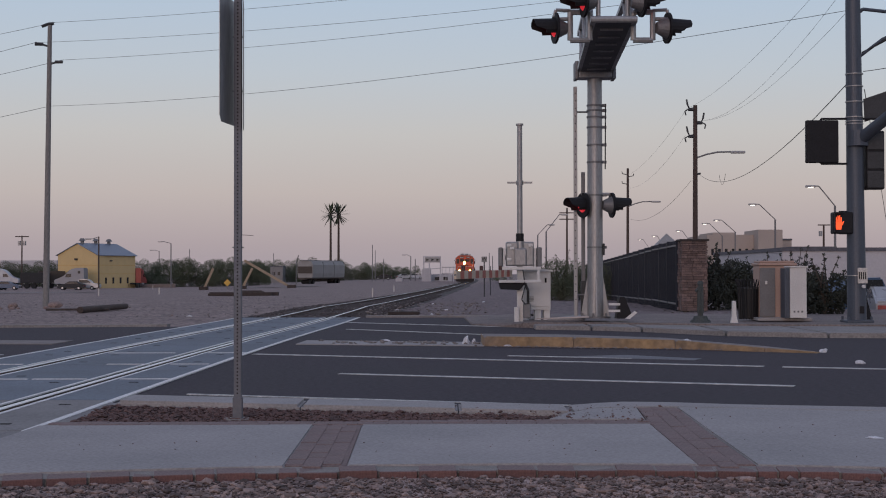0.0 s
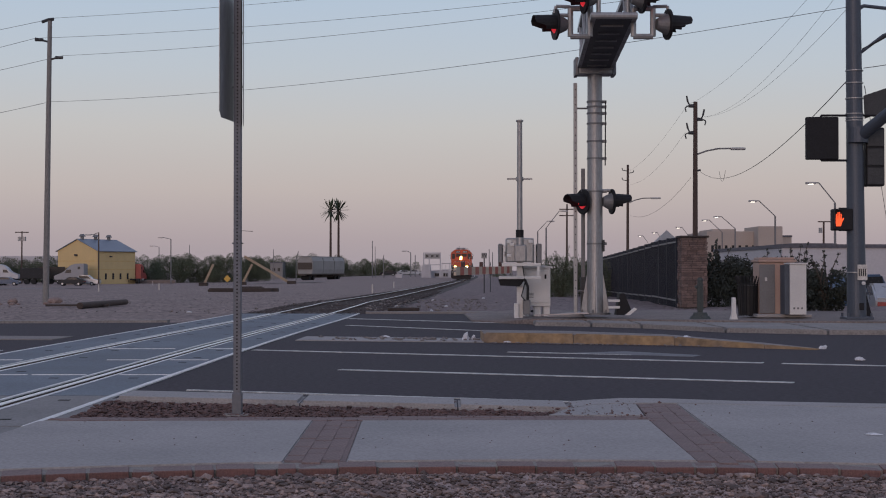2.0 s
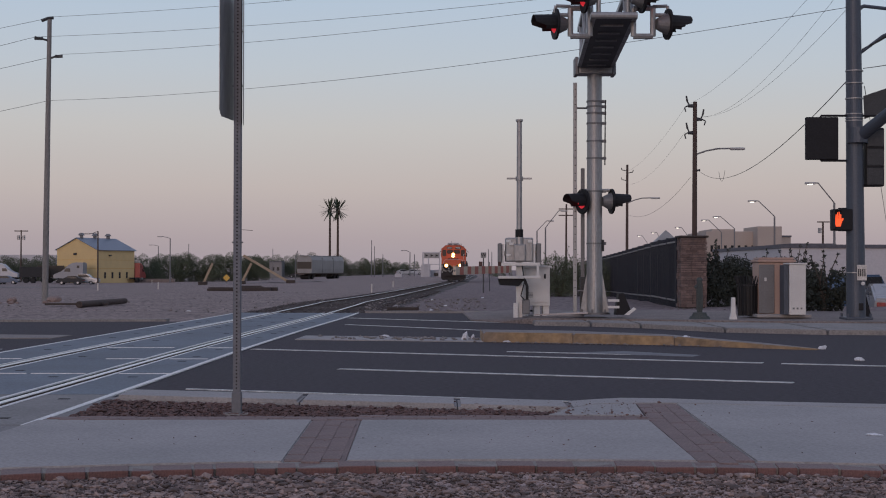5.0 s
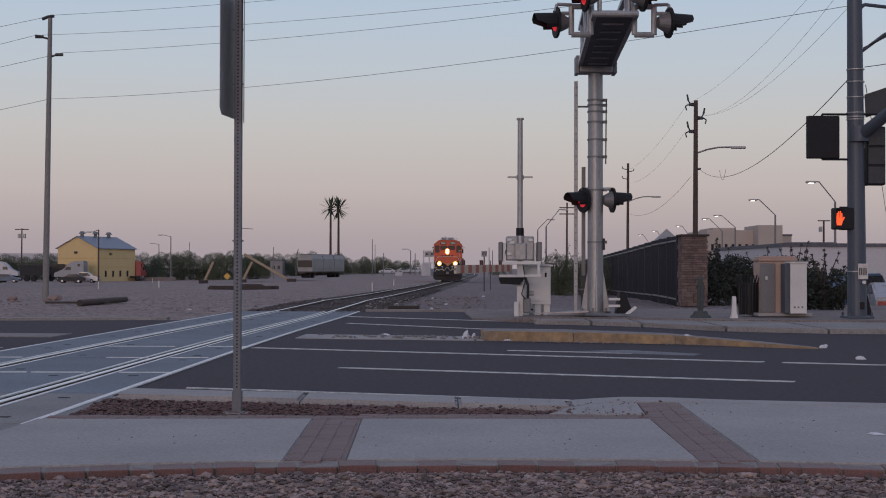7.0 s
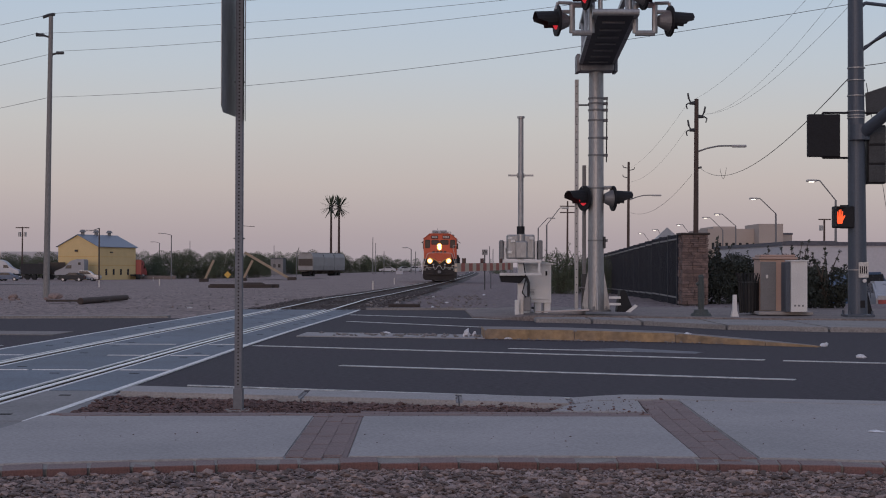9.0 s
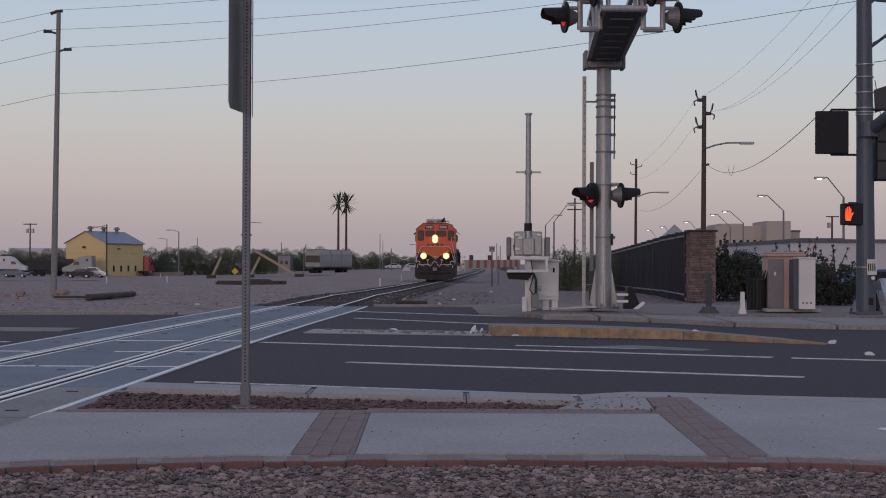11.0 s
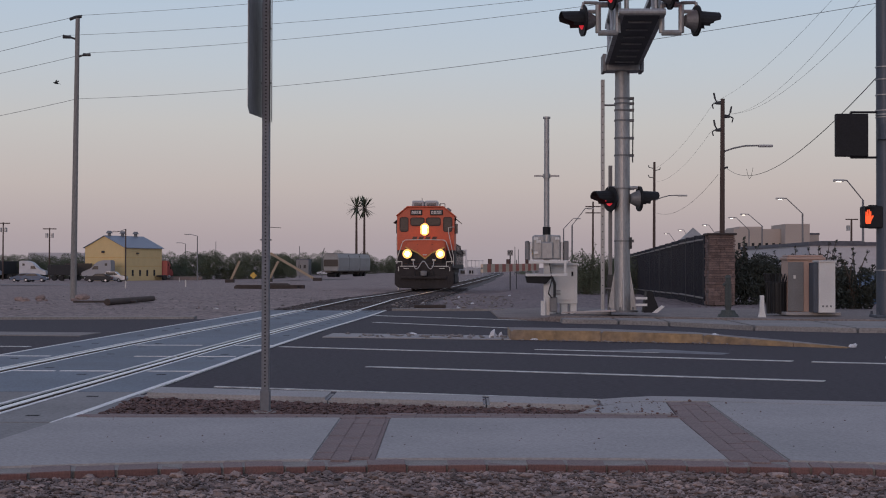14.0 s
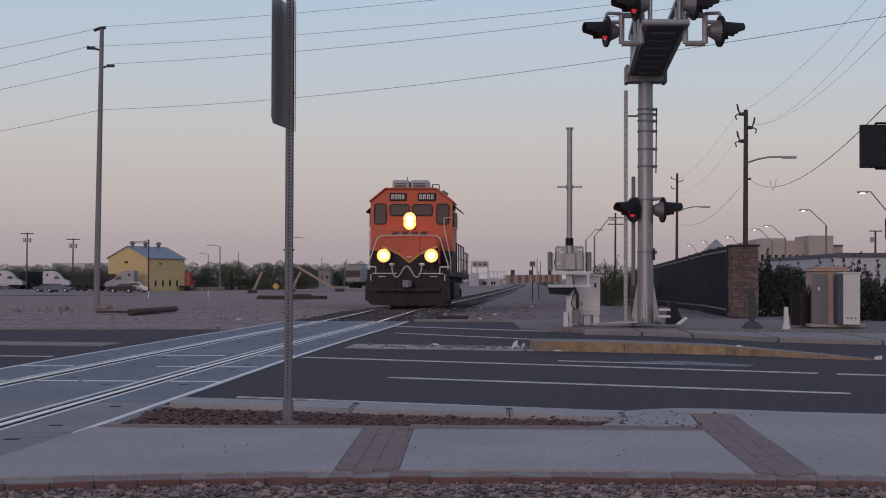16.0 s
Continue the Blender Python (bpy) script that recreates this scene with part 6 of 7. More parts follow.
# ---- yellow sheet-metal building ----
def make_yellow_building():
    c = bearing(172, 500, 288)
    g = lie(c.x, 288) - 0.1
    th = thing("yellow_building", c.x, 288, g, -22.0, label="pale yellow sheet-metal warehouse with grey gabled roof", category="building")
    # local: x to the left along the gable is negative, y back along the side
    W, L, H, R = 9.4, 13.0, 6.65, 8.9
    bm = B()
    prism(bm, [(-W, 0), (0, 0), (0, H), (-W / 2, R), (-W, H)], "y", 0, L)
    part("wall", bm, M["yellow_wall"], th)
    for s in (-1, 1):
        bm = B()
        x0 = 0.35 if s > 0 else -W - 0.35
        prism(bm, [(x0, H - 0.15), (x0, H - 0.02), (-W / 2, R + 0.16), (-W / 2, R + 0.02)], "y", -0.3, L + 0.3)
        part("roof_slope", bm, M["grey_roof"], th)
    for z in (2.9, 4.6):
        bm = B()
        box(bm, -W - 0.02, 0.02, -0.03, L, z, z + 0.06)
        part("seam", bm, M["loco_yellow"], th)
    for k in range(3):
        bm = B()
        y = 1.5 + k * 4.5
        rod(bm, (-W / 2, y, R), (-W / 2, y, R + 0.6), 0.35, 0.35, 12)
        rod(bm, (-W / 2, y, R + 0.6), (-W / 2, y, R + 1.1), 0.7, 0.35, 12)
        part("roof_vent", bm, M["dull_galv"], th)
    for k in range(4):
        bm = B()
        y = 2.5 + k * 2.5
        box(bm, 0.0, 0.06, y, y + 0.55, 1.0, 2.2)
        part("window", bm, M["window"], th)
    for x, z in ((-5.0, 5.6), (0.03, 5.4)):
        bm = B()
        if x < 0:
            box(bm, x - 0.3, x + 0.3, -0.3, 0, z, z + 0.4)
        else:
            box(bm, 0, 0.3, 4, 4.6, z, z + 0.25)
        part("wall_lamp", bm, M["sign_back"], th)


make_yellow_building()


# ---- vehicles ----
def make_car(px, py, y, mat, label, turn=0.0, kind="car", g=None, name="parked_car", group="parked vehicles"):
    p = bearing(px, py, y)
    z = lie(p.x, y) if g is None else g
    th = thing(name, p.x, y, z, turn, label=label, category=kind, group=group)
    if kind == "pickup":
        prof = [(-2.7, 0.35), (2.6, 0.35), (2.75, 0.6), (2.7, 1.0), (1.5, 1.12), (0.7, 1.85), (-0.9, 1.88), (-1.15, 1.15), (-2.75, 1.15)]
    else:
        prof = [(-2.25, 0.32), (2.2, 0.32), (2.3, 0.55), (2.2, 0.85), (1.1, 0.98), (0.4, 1.5), (-1.0, 1.52), (-1.8, 1.05), (-2.3, 0.98)]
    bm = B()
    prism(bm, prof, "y", -0.88, 0.88)
    bmesh.ops.bevel(bm, geom=[e for e in bm.edges if all(v.co.z > 0.5 for v in e.verts)], offset=0.08, segments=2, affect="EDGES")
    body = part("body", bm, mat, th)
    win = [(0.75 if kind != "pickup" else 1.05, 1.08), (0.36, 1.42), (-0.95, 1.44), (-1.45, 1.08)] if kind != "pickup" else [(1.2, 1.25), (0.65, 1.75), (-0.85, 1.78), (-1.0, 1.25)]
    for s in (-1, 1):
        bm = B()
        prism(bm, win, "y", s * 0.87, s * 0.89)
        part("side_window", bm, M["window"], th)
        for x in (-1.4, 1.4):
            bm = B()
            rod(bm, (x, s * 0.72, 0.33), (x, s * 0.92, 0.33), 0.33, seg=18)
            w = part("wheel", bm, M["rubber"], th)
            bm = B()
            rod(bm, (x, s * 0.92, 0.33), (x, s * 0.93, 0.33), 0.19, seg=14)
            part("rim", bm, M["car_silver"], w)
        for x, m in ((2.28, "street_glow_off"), (-2.3, "red")):
            bm = B()
            f = 1.18 if kind == "pickup" else 1.0
            box(bm, x * f - 0.06, x * f + 0.03, s * 0.65 - 0.16, s * 0.65 + 0.16, 0.68, 0.84, 0.02)
            part("headlight" if x > 0 else "tail_light", bm, M["alu"] if x > 0 else M["red_paint"], th)
    bm = B()
    prism(bm, [(2.32, 0.35), (2.36, 0.35), (2.36, 0.5), (2.32, 0.5)], "y", -0.8, 0.8)
    part("bumper", bm, M["black"], th)
    return th


def make_tractor(px, py, y, mat, label, turn=0.0):
    p = bearing(px, py, y)
    th = thing("truck_tractor", p.x, y, lie(p.x, y), turn, label=label, category="truck", group="parked vehicles")
    bm = B()  # sleeper cab with sloping fairing and long bonnet; front towards +x
    prism(bm, [(-2.6, 0.9), (3.2, 0.9), (3.3, 1.7), (1.5, 2.2), (0.9, 3.0), (0.1, 3.7), (-1.0, 4.0), (-2.6, 4.0)], "y", -1.2, 1.2)
    bmesh.ops.bevel(bm, geom=[e for e in bm.edges if all(v.co.z > 1.2 for v in e.verts)], offset=0.15, segments=2, affect="EDGES")
    part("cab", bm, mat, th)
    for s in (-1, 1):
        bm = B()
        prism(bm, [(1.15, 2.2), (0.75, 2.85), (-0.1, 2.85), (-0.1, 2.2)], "y", s * 1.19, s * 1.215)
        part("side_window", bm, M["window"], th)
        bm = B()
        box(bm, -1.9, -1.4, s * 1.2 - 0.02, s * 1.2 + 0.02, 2.9, 3.4)
        part("sleeper_window", bm, M["window"], th)
        for x in (2.2, -3.4, -4.7):
            bm = B()
            rod(bm, (x, s * 0.75, 0.52), (x, s * 1.2, 0.52), 0.52, seg=18)
            part("wheel", bm, M["rubber"], th)
        bm = B()
        rod(bm, (0.2, s * 1.0, 0.75), (-1.6, s * 1.0, 0.75), 0.33, seg=14)
        part("fuel_tank", bm, M["galv"], th)
    bm = B()
    box(bm, -5.4, 2.8, -0.45, 0.45, 0.7, 1.0, 0.03)
    part("chassis", bm, M["black"], th)
    return th


def make_trailer(px, py, y, mat, label, length=12.0, turn=0.0, height=3.9):
    p = bearing(px, py, y)
    th = thing("truck_trailer", p.x, y, lie(p.x, y), turn, label=label, category="trailer", group="parked vehicles")
    bm = B()
    box(bm, -length / 2, length / 2, -1.25, 1.25, 1.1, height, 0.05)
    body = part("body", bm, mat, th)
    for k in range(int(length / 1.0)):
        bm = B()
        x = -length / 2 + 0.5 + k
        box(bm, x - 0.04, x + 0.04, -1.29, -1.25, 1.15, height - 0.05)
        part("rib", bm, mat, body)
    for x in (-length / 2 + 1.2, -length / 2 + 2.5):
        for s in (-1, 1):
            bm = B()
            rod(bm, (x, s * 0.7, 0.5), (x, s * 1.2, 0.5), 0.5, seg=16)
            part("wheel", bm, M["rubber"], th)
    bm = B()
    box(bm, length / 2 - 2.8, length / 2 - 2.6, -1.0, 1.0, 0.0, 1.12)
    part("landing_leg", bm, M["black"], th)


make_tractor(8, 497, 320, M["truck_white"], "white sleeper truck tractor parked on the far lot")
make_tractor(-76, 497, 320, M["truck_white"], "white sleeper truck tractor parked on the far lot")
make_tractor(128, 499, 284, M["truck_grey"], "grey sleeper truck tractor in front of the yellow building", 175)
make_trailer(-24, 497, 326, M["car_dark"], "dark box trailer parked on the far lot", 9, 60)
make_trailer(62, 497, 285, M["car_dark"], "black tarped trailer parked on the far lot", 5.5, 10, 3.1)
make_trailer(90, 497, 290, M["hopper_brown"], "dark brown trailer parked beside the yellow building", 5, 20, 3.4)
make_car(12, 500, 262, M["car_blue"], "blue parked car on the far lot", 3)
make_car(-8, 500, 263, M["car_blue"], "blue parked car on the far lot", 175)
make_car(126, 500, 258, M["car_dark"], "dark parked car in front of the yellow building", 182)
make_car(150, 500, 262, M["car_silver"], "silver parked pickup in front of the yellow building", 0, "pickup")
make_tractor(243, 497, 303, M["red_paint"], "red truck tractor parked beside the yellow building", 90)
make_car(717, 489, 415, M["car_silver"], "silver parked car near the far road", 10)
make_car(735, 489, 420, M["truck_white"], "white parked car near the far road", 5)
dark_car = make_car(684, 488, 400, M["car_dark"], "dark car driving away along the far road", 180, name="moving_car", group="moving cars")
white_car = make_car(818, 488, 404, M["truck_white"], "white car driving along the far road", 180, name="moving_car", group="moving cars")
# corner car park
make_car(1512, 520, 66, M["car_blue"], "blue parked pickup behind the shrubs", 200, "pickup", -1.0)
make_car(1580, 525, 56, M["car_silver"], "silver parked car behind the signal pole", 80, "car", -0.95)
make_car(1620, 520, 74, M["car_blue"], "blue parked car behind the signal pole", 95, "car", -0.95)


# ---- hopper wagon on the siding ----
def make_hopper():
    p = bearing(550, 500, 276)
    th = thing("hopper_wagon", p.x, 276, lie(p.x, 276) + 0.02, -19, label="pale grey covered hopper wagon with brown end on the siding", category="wagon")
    # local: the near end at y = 0, body to the back; near corner at x = 0
    for k in range(3):
        bm = B()
        y0 = 0.6 + k * 5.2
        prism(bm, [(-2.9, 1.2), (0, 1.2), (0.12, 2.0), (0.12, 3.6), (-0.25, 4.35), (-2.65, 4.35), (-3.02, 3.6), (-3.02, 2.0)], "y", y0, y0 + 5.0)
        part("bay", bm, M["hopper_grey"], th)
        bm = B()
        prism(bm, [(-2.4, 1.2), (-0.5, 1.2), (-1.0, 0.45), (-1.9, 0.45)], "y", y0 + 1.2, y0 + 3.8)
        part("chute", bm, M["hopper_brown"], th)
        bm = B()
        box(bm, -2.9, 0, y0 + 5.0, y0 + 5.2, 1.2, 4.1)
        part("bay_divider", bm, M["hopper_brown"], th)
    bm = B()
    prism(bm, [(-2.9, 2.0), (0, 2.0), (0, 3.3), (-2.9, 3.3)], "y", 0.5, 0.6)
    part("end_panel", bm, M["hopper_brown"], th, "dark brown end recess")
    bm = B()
    box(bm, -2.9, 0.05, -0.3, 16.4, 1.0, 1.2, 0.03)
    box(bm, -2.0, -0.9, -0.8, 0.3, 0.8, 1.1, 0.03)
    part("underframe", bm, M["hopper_brown"], th)
    bm = B()
    box(bm, -2.2, -0.7, 0.4, 16.0, 4.35, 4.5, 0.03)
    part("roof_walk", bm, M["dull_galv"], th)
    for y in (1.0, 2.8, 13.2, 15.0):
        bm = B()
        rod(bm, (-2.25, y, 0.45), (-0.65, y, 0.45), 0.45, seg=16)
        part("wheelset", bm, M["black"], th)


make_hopper()


# ---- mast antennas dressed as palms ----
def make_palm(px, top, y, seed):
    p = bearing(px, top, y)
    g = lie(p.x, y) - 0.1
    th = thing("palm_mast", p.x, y, g, label="tall antenna mast dressed as a palm tree", category="antenna mast", group="palm masts")
    h = p.z - g
    bm = B()
    rod(bm, (0, 0, 0), (0, 0, h), 0.32, 0.22, seg=12)
    part("trunk", bm, M["wood_pole"], th)
    bm = B()
    for k in range(3):
        a = k * 2.1 + seed
        box(bm, 0.4 * math.cos(a) - 0.15, 0.4 * math.cos(a) + 0.15, 0.4 * math.sin(a) - 0.15, 0.4 * math.sin(a) + 0.15, h - 1.0, h + 0.5, 0.05)
    part("antenna", bm, M["sign_back"], th)
    rnd = random.Random(seed)
    for k in range(46):
        a = rnd.uniform(0, 6.28)
        e = rnd.uniform(-1.15, 1.3)
        L = rnd.uniform(2.7, 3.5)
        d = Vector((math.cos(a) * math.cos(e), math.sin(a) * math.cos(e), math.sin(e)))
        bm = B()
        s = d.cross(Vector((0, 0, 1))).normalized() * 0.2
        a0 = Vector((0, 0, h + 0.1))
        m, t = a0 + d * L * 0.7, a0 + d * L
        up = Vector((0, 0, 0.03))
        v = [bm.verts.new(q) for q in (a0 - s * 0.4, a0 + s * 0.4, m + s, t, m - s, a0 + up, m + up)]
        bm.faces.new((v[0], v[1], v[2], v[3], v[4]))
        bm.faces.new((v[0], v[5], v[6], v[4])), bm.faces.new((v[5], v[1], v[2], v[6])), bm.faces.new((v[6], v[2], v[3])), bm.faces.new((v[4], v[6], v[3]))
        # fronds take the greyed green to suggest haze at this distance
        part("frond", bm, M["leaf"], th)


make_palm(585, 372, 350, 1)
make_palm(599, 372, 352, 2)


# ---- far woods ----
def make_woods():
    rnd = random.Random(11)
    cl = []

    def belt(x0, x1, top0, top1, y, r):
        px = x0
        while px < x1:
            u = (px - x0) / (x1 - x0)
            topz = bearing(px, top0 + (top1 - top0) * u + rnd.uniform(-5, 5), y).z
            g = lie(bearing(px, 480, y).x, y)
            z = g + 0.8
            while z < topz - r * 0.5:
                rr = r * rnd.uniform(0.7, 1.25)
                cl.append((bearing(px + rnd.uniform(-8, 8), 480, y).x, y + rnd.uniform(-6, 6), z, rr))
                z += rr * 0.8
            px += r * 0.62 * 2600 / y

    belt(240, 470, 455, 452, 320, 1.25)
    belt(440, 650, 458, 462, 470, 1.7)
    belt(520, 600, 455, 455, 480, 1.8)
    belt(650, 702, 458, 460, 465, 1.8)
    belt(704, 735, 465, 468, 480, 1.5)
    belt(-120, 100, 458, 460, 330, 1.3)
    belt(700, 745, 480, 482, 470, 1.1)
    belt(845, 900, 484, 483, 380, 0.6)
    # the haze over the woods is put into the leaf colour
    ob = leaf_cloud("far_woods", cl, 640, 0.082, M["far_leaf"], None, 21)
    tagged(ob, "far belt of green trees, paled for haze, beyond the lots", "trees", kind="stuff")


make_woods()


# ---- distant buildings ----
def block(name, px0, px1, top, y, depth, mat, label, windows=(), trim=None, base_px=None):
    a, b = bearing(px0, top, y), bearing(px1, top, y)
    g = lie(a.x, y) - 0.3
    th = thing(name, (a.x + b.x) / 2, y, g, label=label, category="building", group="distant buildings")
    w, h = (b.x - a.x) / 2, a.z - g
    bm = B()
    box(bm, -w, w, 0, depth, 0, h, 0.02)
    part("wall", bm, mat, th)
    if trim:
        bm = B()
        box(bm, -w - 0.1, w + 0.1, -0.12, depth + 0.1, h - 0.02, h + trim)
        part("parapet", bm, M["dark_roof"], th)
    for u0, u1, z0, z1 in windows:
        bm = B()
        box(bm, -w + 2 * w * u0, -w + 2 * w * u1, -0.08, 0.02, h * z0, h * z1)
        part("window", bm, M["window"], th)
    return th


block("office_block", 1252, 1345, 408, 262, 20, M["beige"], "beige rendered office block with parapet", [(0.08 + 0.13 * k, 0.13 + 0.13 * k, 0.62, 0.74) for k in range(7)])
block("office_tower", 1343, 1386, 399, 258, 12, M["beige"], "taller beige stair tower of the office block")
block("office_wing", 1386, 1402, 418, 268, 14, M["beige"], "low beige wing of the office block", trim=0.3)
block("office_upper", 1262, 1302, 404, 268, 14, M["beige"], "beige upper storey of the office block", [(0.3, 0.45, 0.86, 0.93), (0.55, 0.7, 0.86, 0.93)])
block("warehouse", 1385, 1640, 437, 120, 30, M["white_wall"], "long off-white warehouse with dark roof edge", [(0.22, 0.30, 0.1, 0.55), (0.5, 0.56, 0.3, 0.6), (0.75, 0.82, 0.3, 0.6)], trim=0.28)
block("shed", 1405, 1480, 432, 180, 10, M["white_wall"], "pale roof unit above the warehouse", trim=0.2)
block("kiosk", 746, 763, 468, 296, 4, M["white_wall"], "small white kiosk near the far road")
block("low_store", 762, 800, 478, 300, 5, M["white_wall"], "low white store near the far road", [(0.2, 0.4, 0.3, 0.7), (0.6, 0.8, 0.3, 0.7)])
block("far_house", 478, 500, 464, 455, 8, M["dull_galv"], "small grey house among the trees", [(0.2, 0.4, 0.5, 0.7), (0.6, 0.8, 0.5, 0.7)], trim=0.3)
block("far_shed", 0, 100, 452, 420, 12, M["white_wall"], "long pale shed beyond the trees")
block("low_wall", 248, 310, 494, 303, 1, M["dusty_paving"], "low brownish wall beyond the dirt lot")
block("far_hut", 700, 712, 484, 296, 4, M["white_wall"], "small pale hut near the far road")


def make_pyramid():
    a, b, t = bearing(1158, 432, 300), bearing(1210, 432, 300), bearing(1184, 405, 300)
    g = lie(a.x, 300)
    th = thing("pyramid_roof_building", t.x, 300, g, label="distant grey building with pyramid roof", category="building", group="distant buildings")
    w = (b.x - a.x) / 2
    bm = B()
    box(bm, -w * 0.9, w * 0.9, 0, w * 1.8, 0, a.z - g)
    part("wall", bm, M["beige"], th)
    bm = B()
    base = [bm.verts.new((sx * w, w * 0.9 + sy * w, a.z - g)) for sx, sy in ((-1, -1), (1, -1), (1, 1), (-1, 1))]
    top = bm.verts.new((0, w * 0.9, t.z - g))
    bm.faces.new(base)
    for k in range(4):
        bm.faces.new((base[k], base[(k + 1) % 4], top))
    part("roof", bm, M["hopper_grey"], th)


make_pyramid()


def make_gantry():
    y = 292
    p = bearing(750, 446, y)
    g = lie(p.x, y)
    th = thing("equipment_gantry", p.x, y, g, label="pale steel equipment gantry with panels near the far road", category="gantry")
    h, w = p.z - g, 3.3
    for x in (0, 1.1, w):
        bm = B()
        box(bm, x - 0.12, x + 0.12, -0.12, 0.12, 0, h, 0.02)
        part("column", bm, M["white_wall"], th)
    for z in (h - 1.2, h - 0.1, h * 0.5):
        bm = B()
        box(bm, -0.1, w + 0.1, -0.1, 0.1, z, z + 0.15)
        part("beam", bm, M["white_wall"], th)
    bm = B()
    box(bm, 0.2, w - 0.1, -0.14, -0.11, h - 1.1, h - 0.15)
    part("panel", bm, M["hopper_grey"], th)
    for k in range(3):
        bm = B()
        prism(bm, [(0.5 + k, h - 0.9), (1.1 + k, h - 0.65), (0.5 + k, h - 0.4)], "y", -0.17, -0.14)
        part("marking", bm, M["window"], th)
    bm = B()
    box(bm, 3.6, 6.8, 0.5, 0.7, h * 0.3, h * 0.33)
    box(bm, 3.6, 6.8, 0.5, 0.7, h * 0.55, h * 0.58)
    for k in range(5):
        box(bm, 3.6 + k * 0.75, 3.7 + k * 0.75, 0.5, 0.7, 0, h * 0.6)
    part("rack", bm, M["white_wall"], th)


make_gantry()


# ---- leaning timbers, piles, logs and marker posts on the dirt ----
def lean_timber(p0, p1, y, r, mat, label):
    a, b = bearing(*p0, y), bearing(*p1, y)
    g = lie(a.x, y)
    th = thing("leaning_timber", b.x, y, lie(b.x, y), label=label, category="timber", group="leaning timbers")
    bm = B()
    box(bm, -r, r, -r, r, 0, 1)
    d = a - Vector((b.x, y, lie(b.x, y) - 0.1))
    m = d.to_track_quat("Z", "Y").to_matrix().to_4x4() @ Matrix.Diagonal((1, 1, d.length, 1))
    bmesh.ops.transform(bm, matrix=m, verts=bm.verts)
    part("beam", bm, mat, th)
    bm = B()
    box(bm, -0.5, 0.5, -0.4, 0.4, -0.1, 0.35, 0.05)
    part("block", bm, M["tie"], th)


lean_timber((432, 454), (516, 500), 170, 0.14, M["pale_wood"], "long bleached timber beam leaning on a block")
lean_timber((377, 468), (360, 500), 170, 0.13, M["pale_wood"], "short bleached timber beam leaning on a block")
lean_timber((446, 468), (428, 486), 170, 0.13, M["pale_wood"], "short bleached timber beam leaning on a block")
lean_timber((528, 444), (516, 458), 500, 0.14, M["dull_galv"], "thin distant steel jib above the trees")


def lying_beam(px0, px1, py, y, hgt, label):
    a, b = bearing(px0, py, y), bearing(px1, py, y)
    th = thing("timber_pile", a.x, y, lie(a.x, y) - 0.03, label=label, category="timber pile")
    for k in range(4):
        bm = B()
        x0 = random.uniform(0, 0.4)
        box(bm, x0, (b.x - a.x) * random.uniform(0.75, 1.0), k * 0.25, k * 0.25 + 0.2, 0, hgt * random.uniform(0.7, 1.1), 0.02)
        part("beam", bm, M["tie"], th)


lying_beam(366, 492, 508, 92, 0.22, "low pile of dark timbers on the dirt")
lying_beam(420, 470, 502, 110, 0.2, "low pile of dark timbers on the dirt")


def make_log():
    th = thing("log", -10.15, 41.2, 0.0, label="dark weathered pole section lying on the dirt", category="log")
    a, b = Vector((0.05, -0.4, 0.08)), Vector((0.40, 3.9, 0.09))
    bm = B()
    rod(bm, a, b, 0.092, 0.084, 16)
    part("trunk", bm, M["wood_pole"], th)
    bm = B()
    d = (a - b).normalized()
    rod(bm, a + d * 0.002, a + d * 0.01, 0.07, seg=12)
    part("end_grain", bm, M["tie"], th)
    th = thing("plank", -10.6, 42.6, 0.02, 8, label="thin dark plank lying on the dirt", category="plank")
    bm = B()
    box(bm, -0.9, 0.9, -0.12, 0.12, 0, 0.06, 0.01)
    part("board", bm, M["tie"], th)


make_log()


def rock(x, y, r, seed, mat, label="rough brown rock lying on the dirt"):
    bm = B()
    bmesh.ops.create_icosphere(bm, subdivisions=2, radius=1)
    for v in bm.verts:
        k = 1 + 0.35 * noise.noise(v.co * 1.4 + Vector((seed * 7.1, 0, 0)))
        v.co = Vector((v.co.x * r * 1.2 * k, v.co.y * r * k, v.co.z * r * 0.7 * k))
    ob = mesh_ob("rock", bm, mat)
    ob.matrix_basis = pose(x, y, lie(x, y) + r * 0.35 - 0.03, 0, 0, seed * 40)
    tagged(ob, label, "rock", "rocks on the dirt")


for k, (x, y, r) in enumerate(((-14.3, 46.5, 0.32), (-13.95, 46.0, 0.26), (-13.4, 45.6, 0.22), (-13.95, 47.6, 0.42), (-12.85, 48.6, 0.48), (-12.6, 46.6, 0.22), (-14.8, 45.4, 0.26), (-13.4, 46.3, 0.15), (-7.2, 39.0, 0.07), (-0.9, 42, 0.09), (-1.4, 39.5, 0.1))):
    rock(x, y, r * 0.42, k, M["rock"])

for px, y in ((174, 95), (281, 105), (659, 85), (697, 120), (270, 260)):
    p = bearing(px, 500, y)
    th = thing("marker_stake", p.x, y, lie(p.x, y) - 0.05, label="short white marker stake in the dirt", category="stake", group="marker stakes")
    bm = B()
    box(bm, -0.04, 0.04, -0.03, 0.03, 0, 0.48 if y < 200 else 0.8, 0.005)
    ob = part("stake", bm, M["rail_white"], th)
    bm = B()
    prism(bm, [(-0.04, 0), (0.04, 0), (0.0, 0.05)], "y", -0.03, 0.03)
    t = part("tip", bm, M["rail_white"], th)
    t.location.z = 0.48 if y < 200 else 0.8


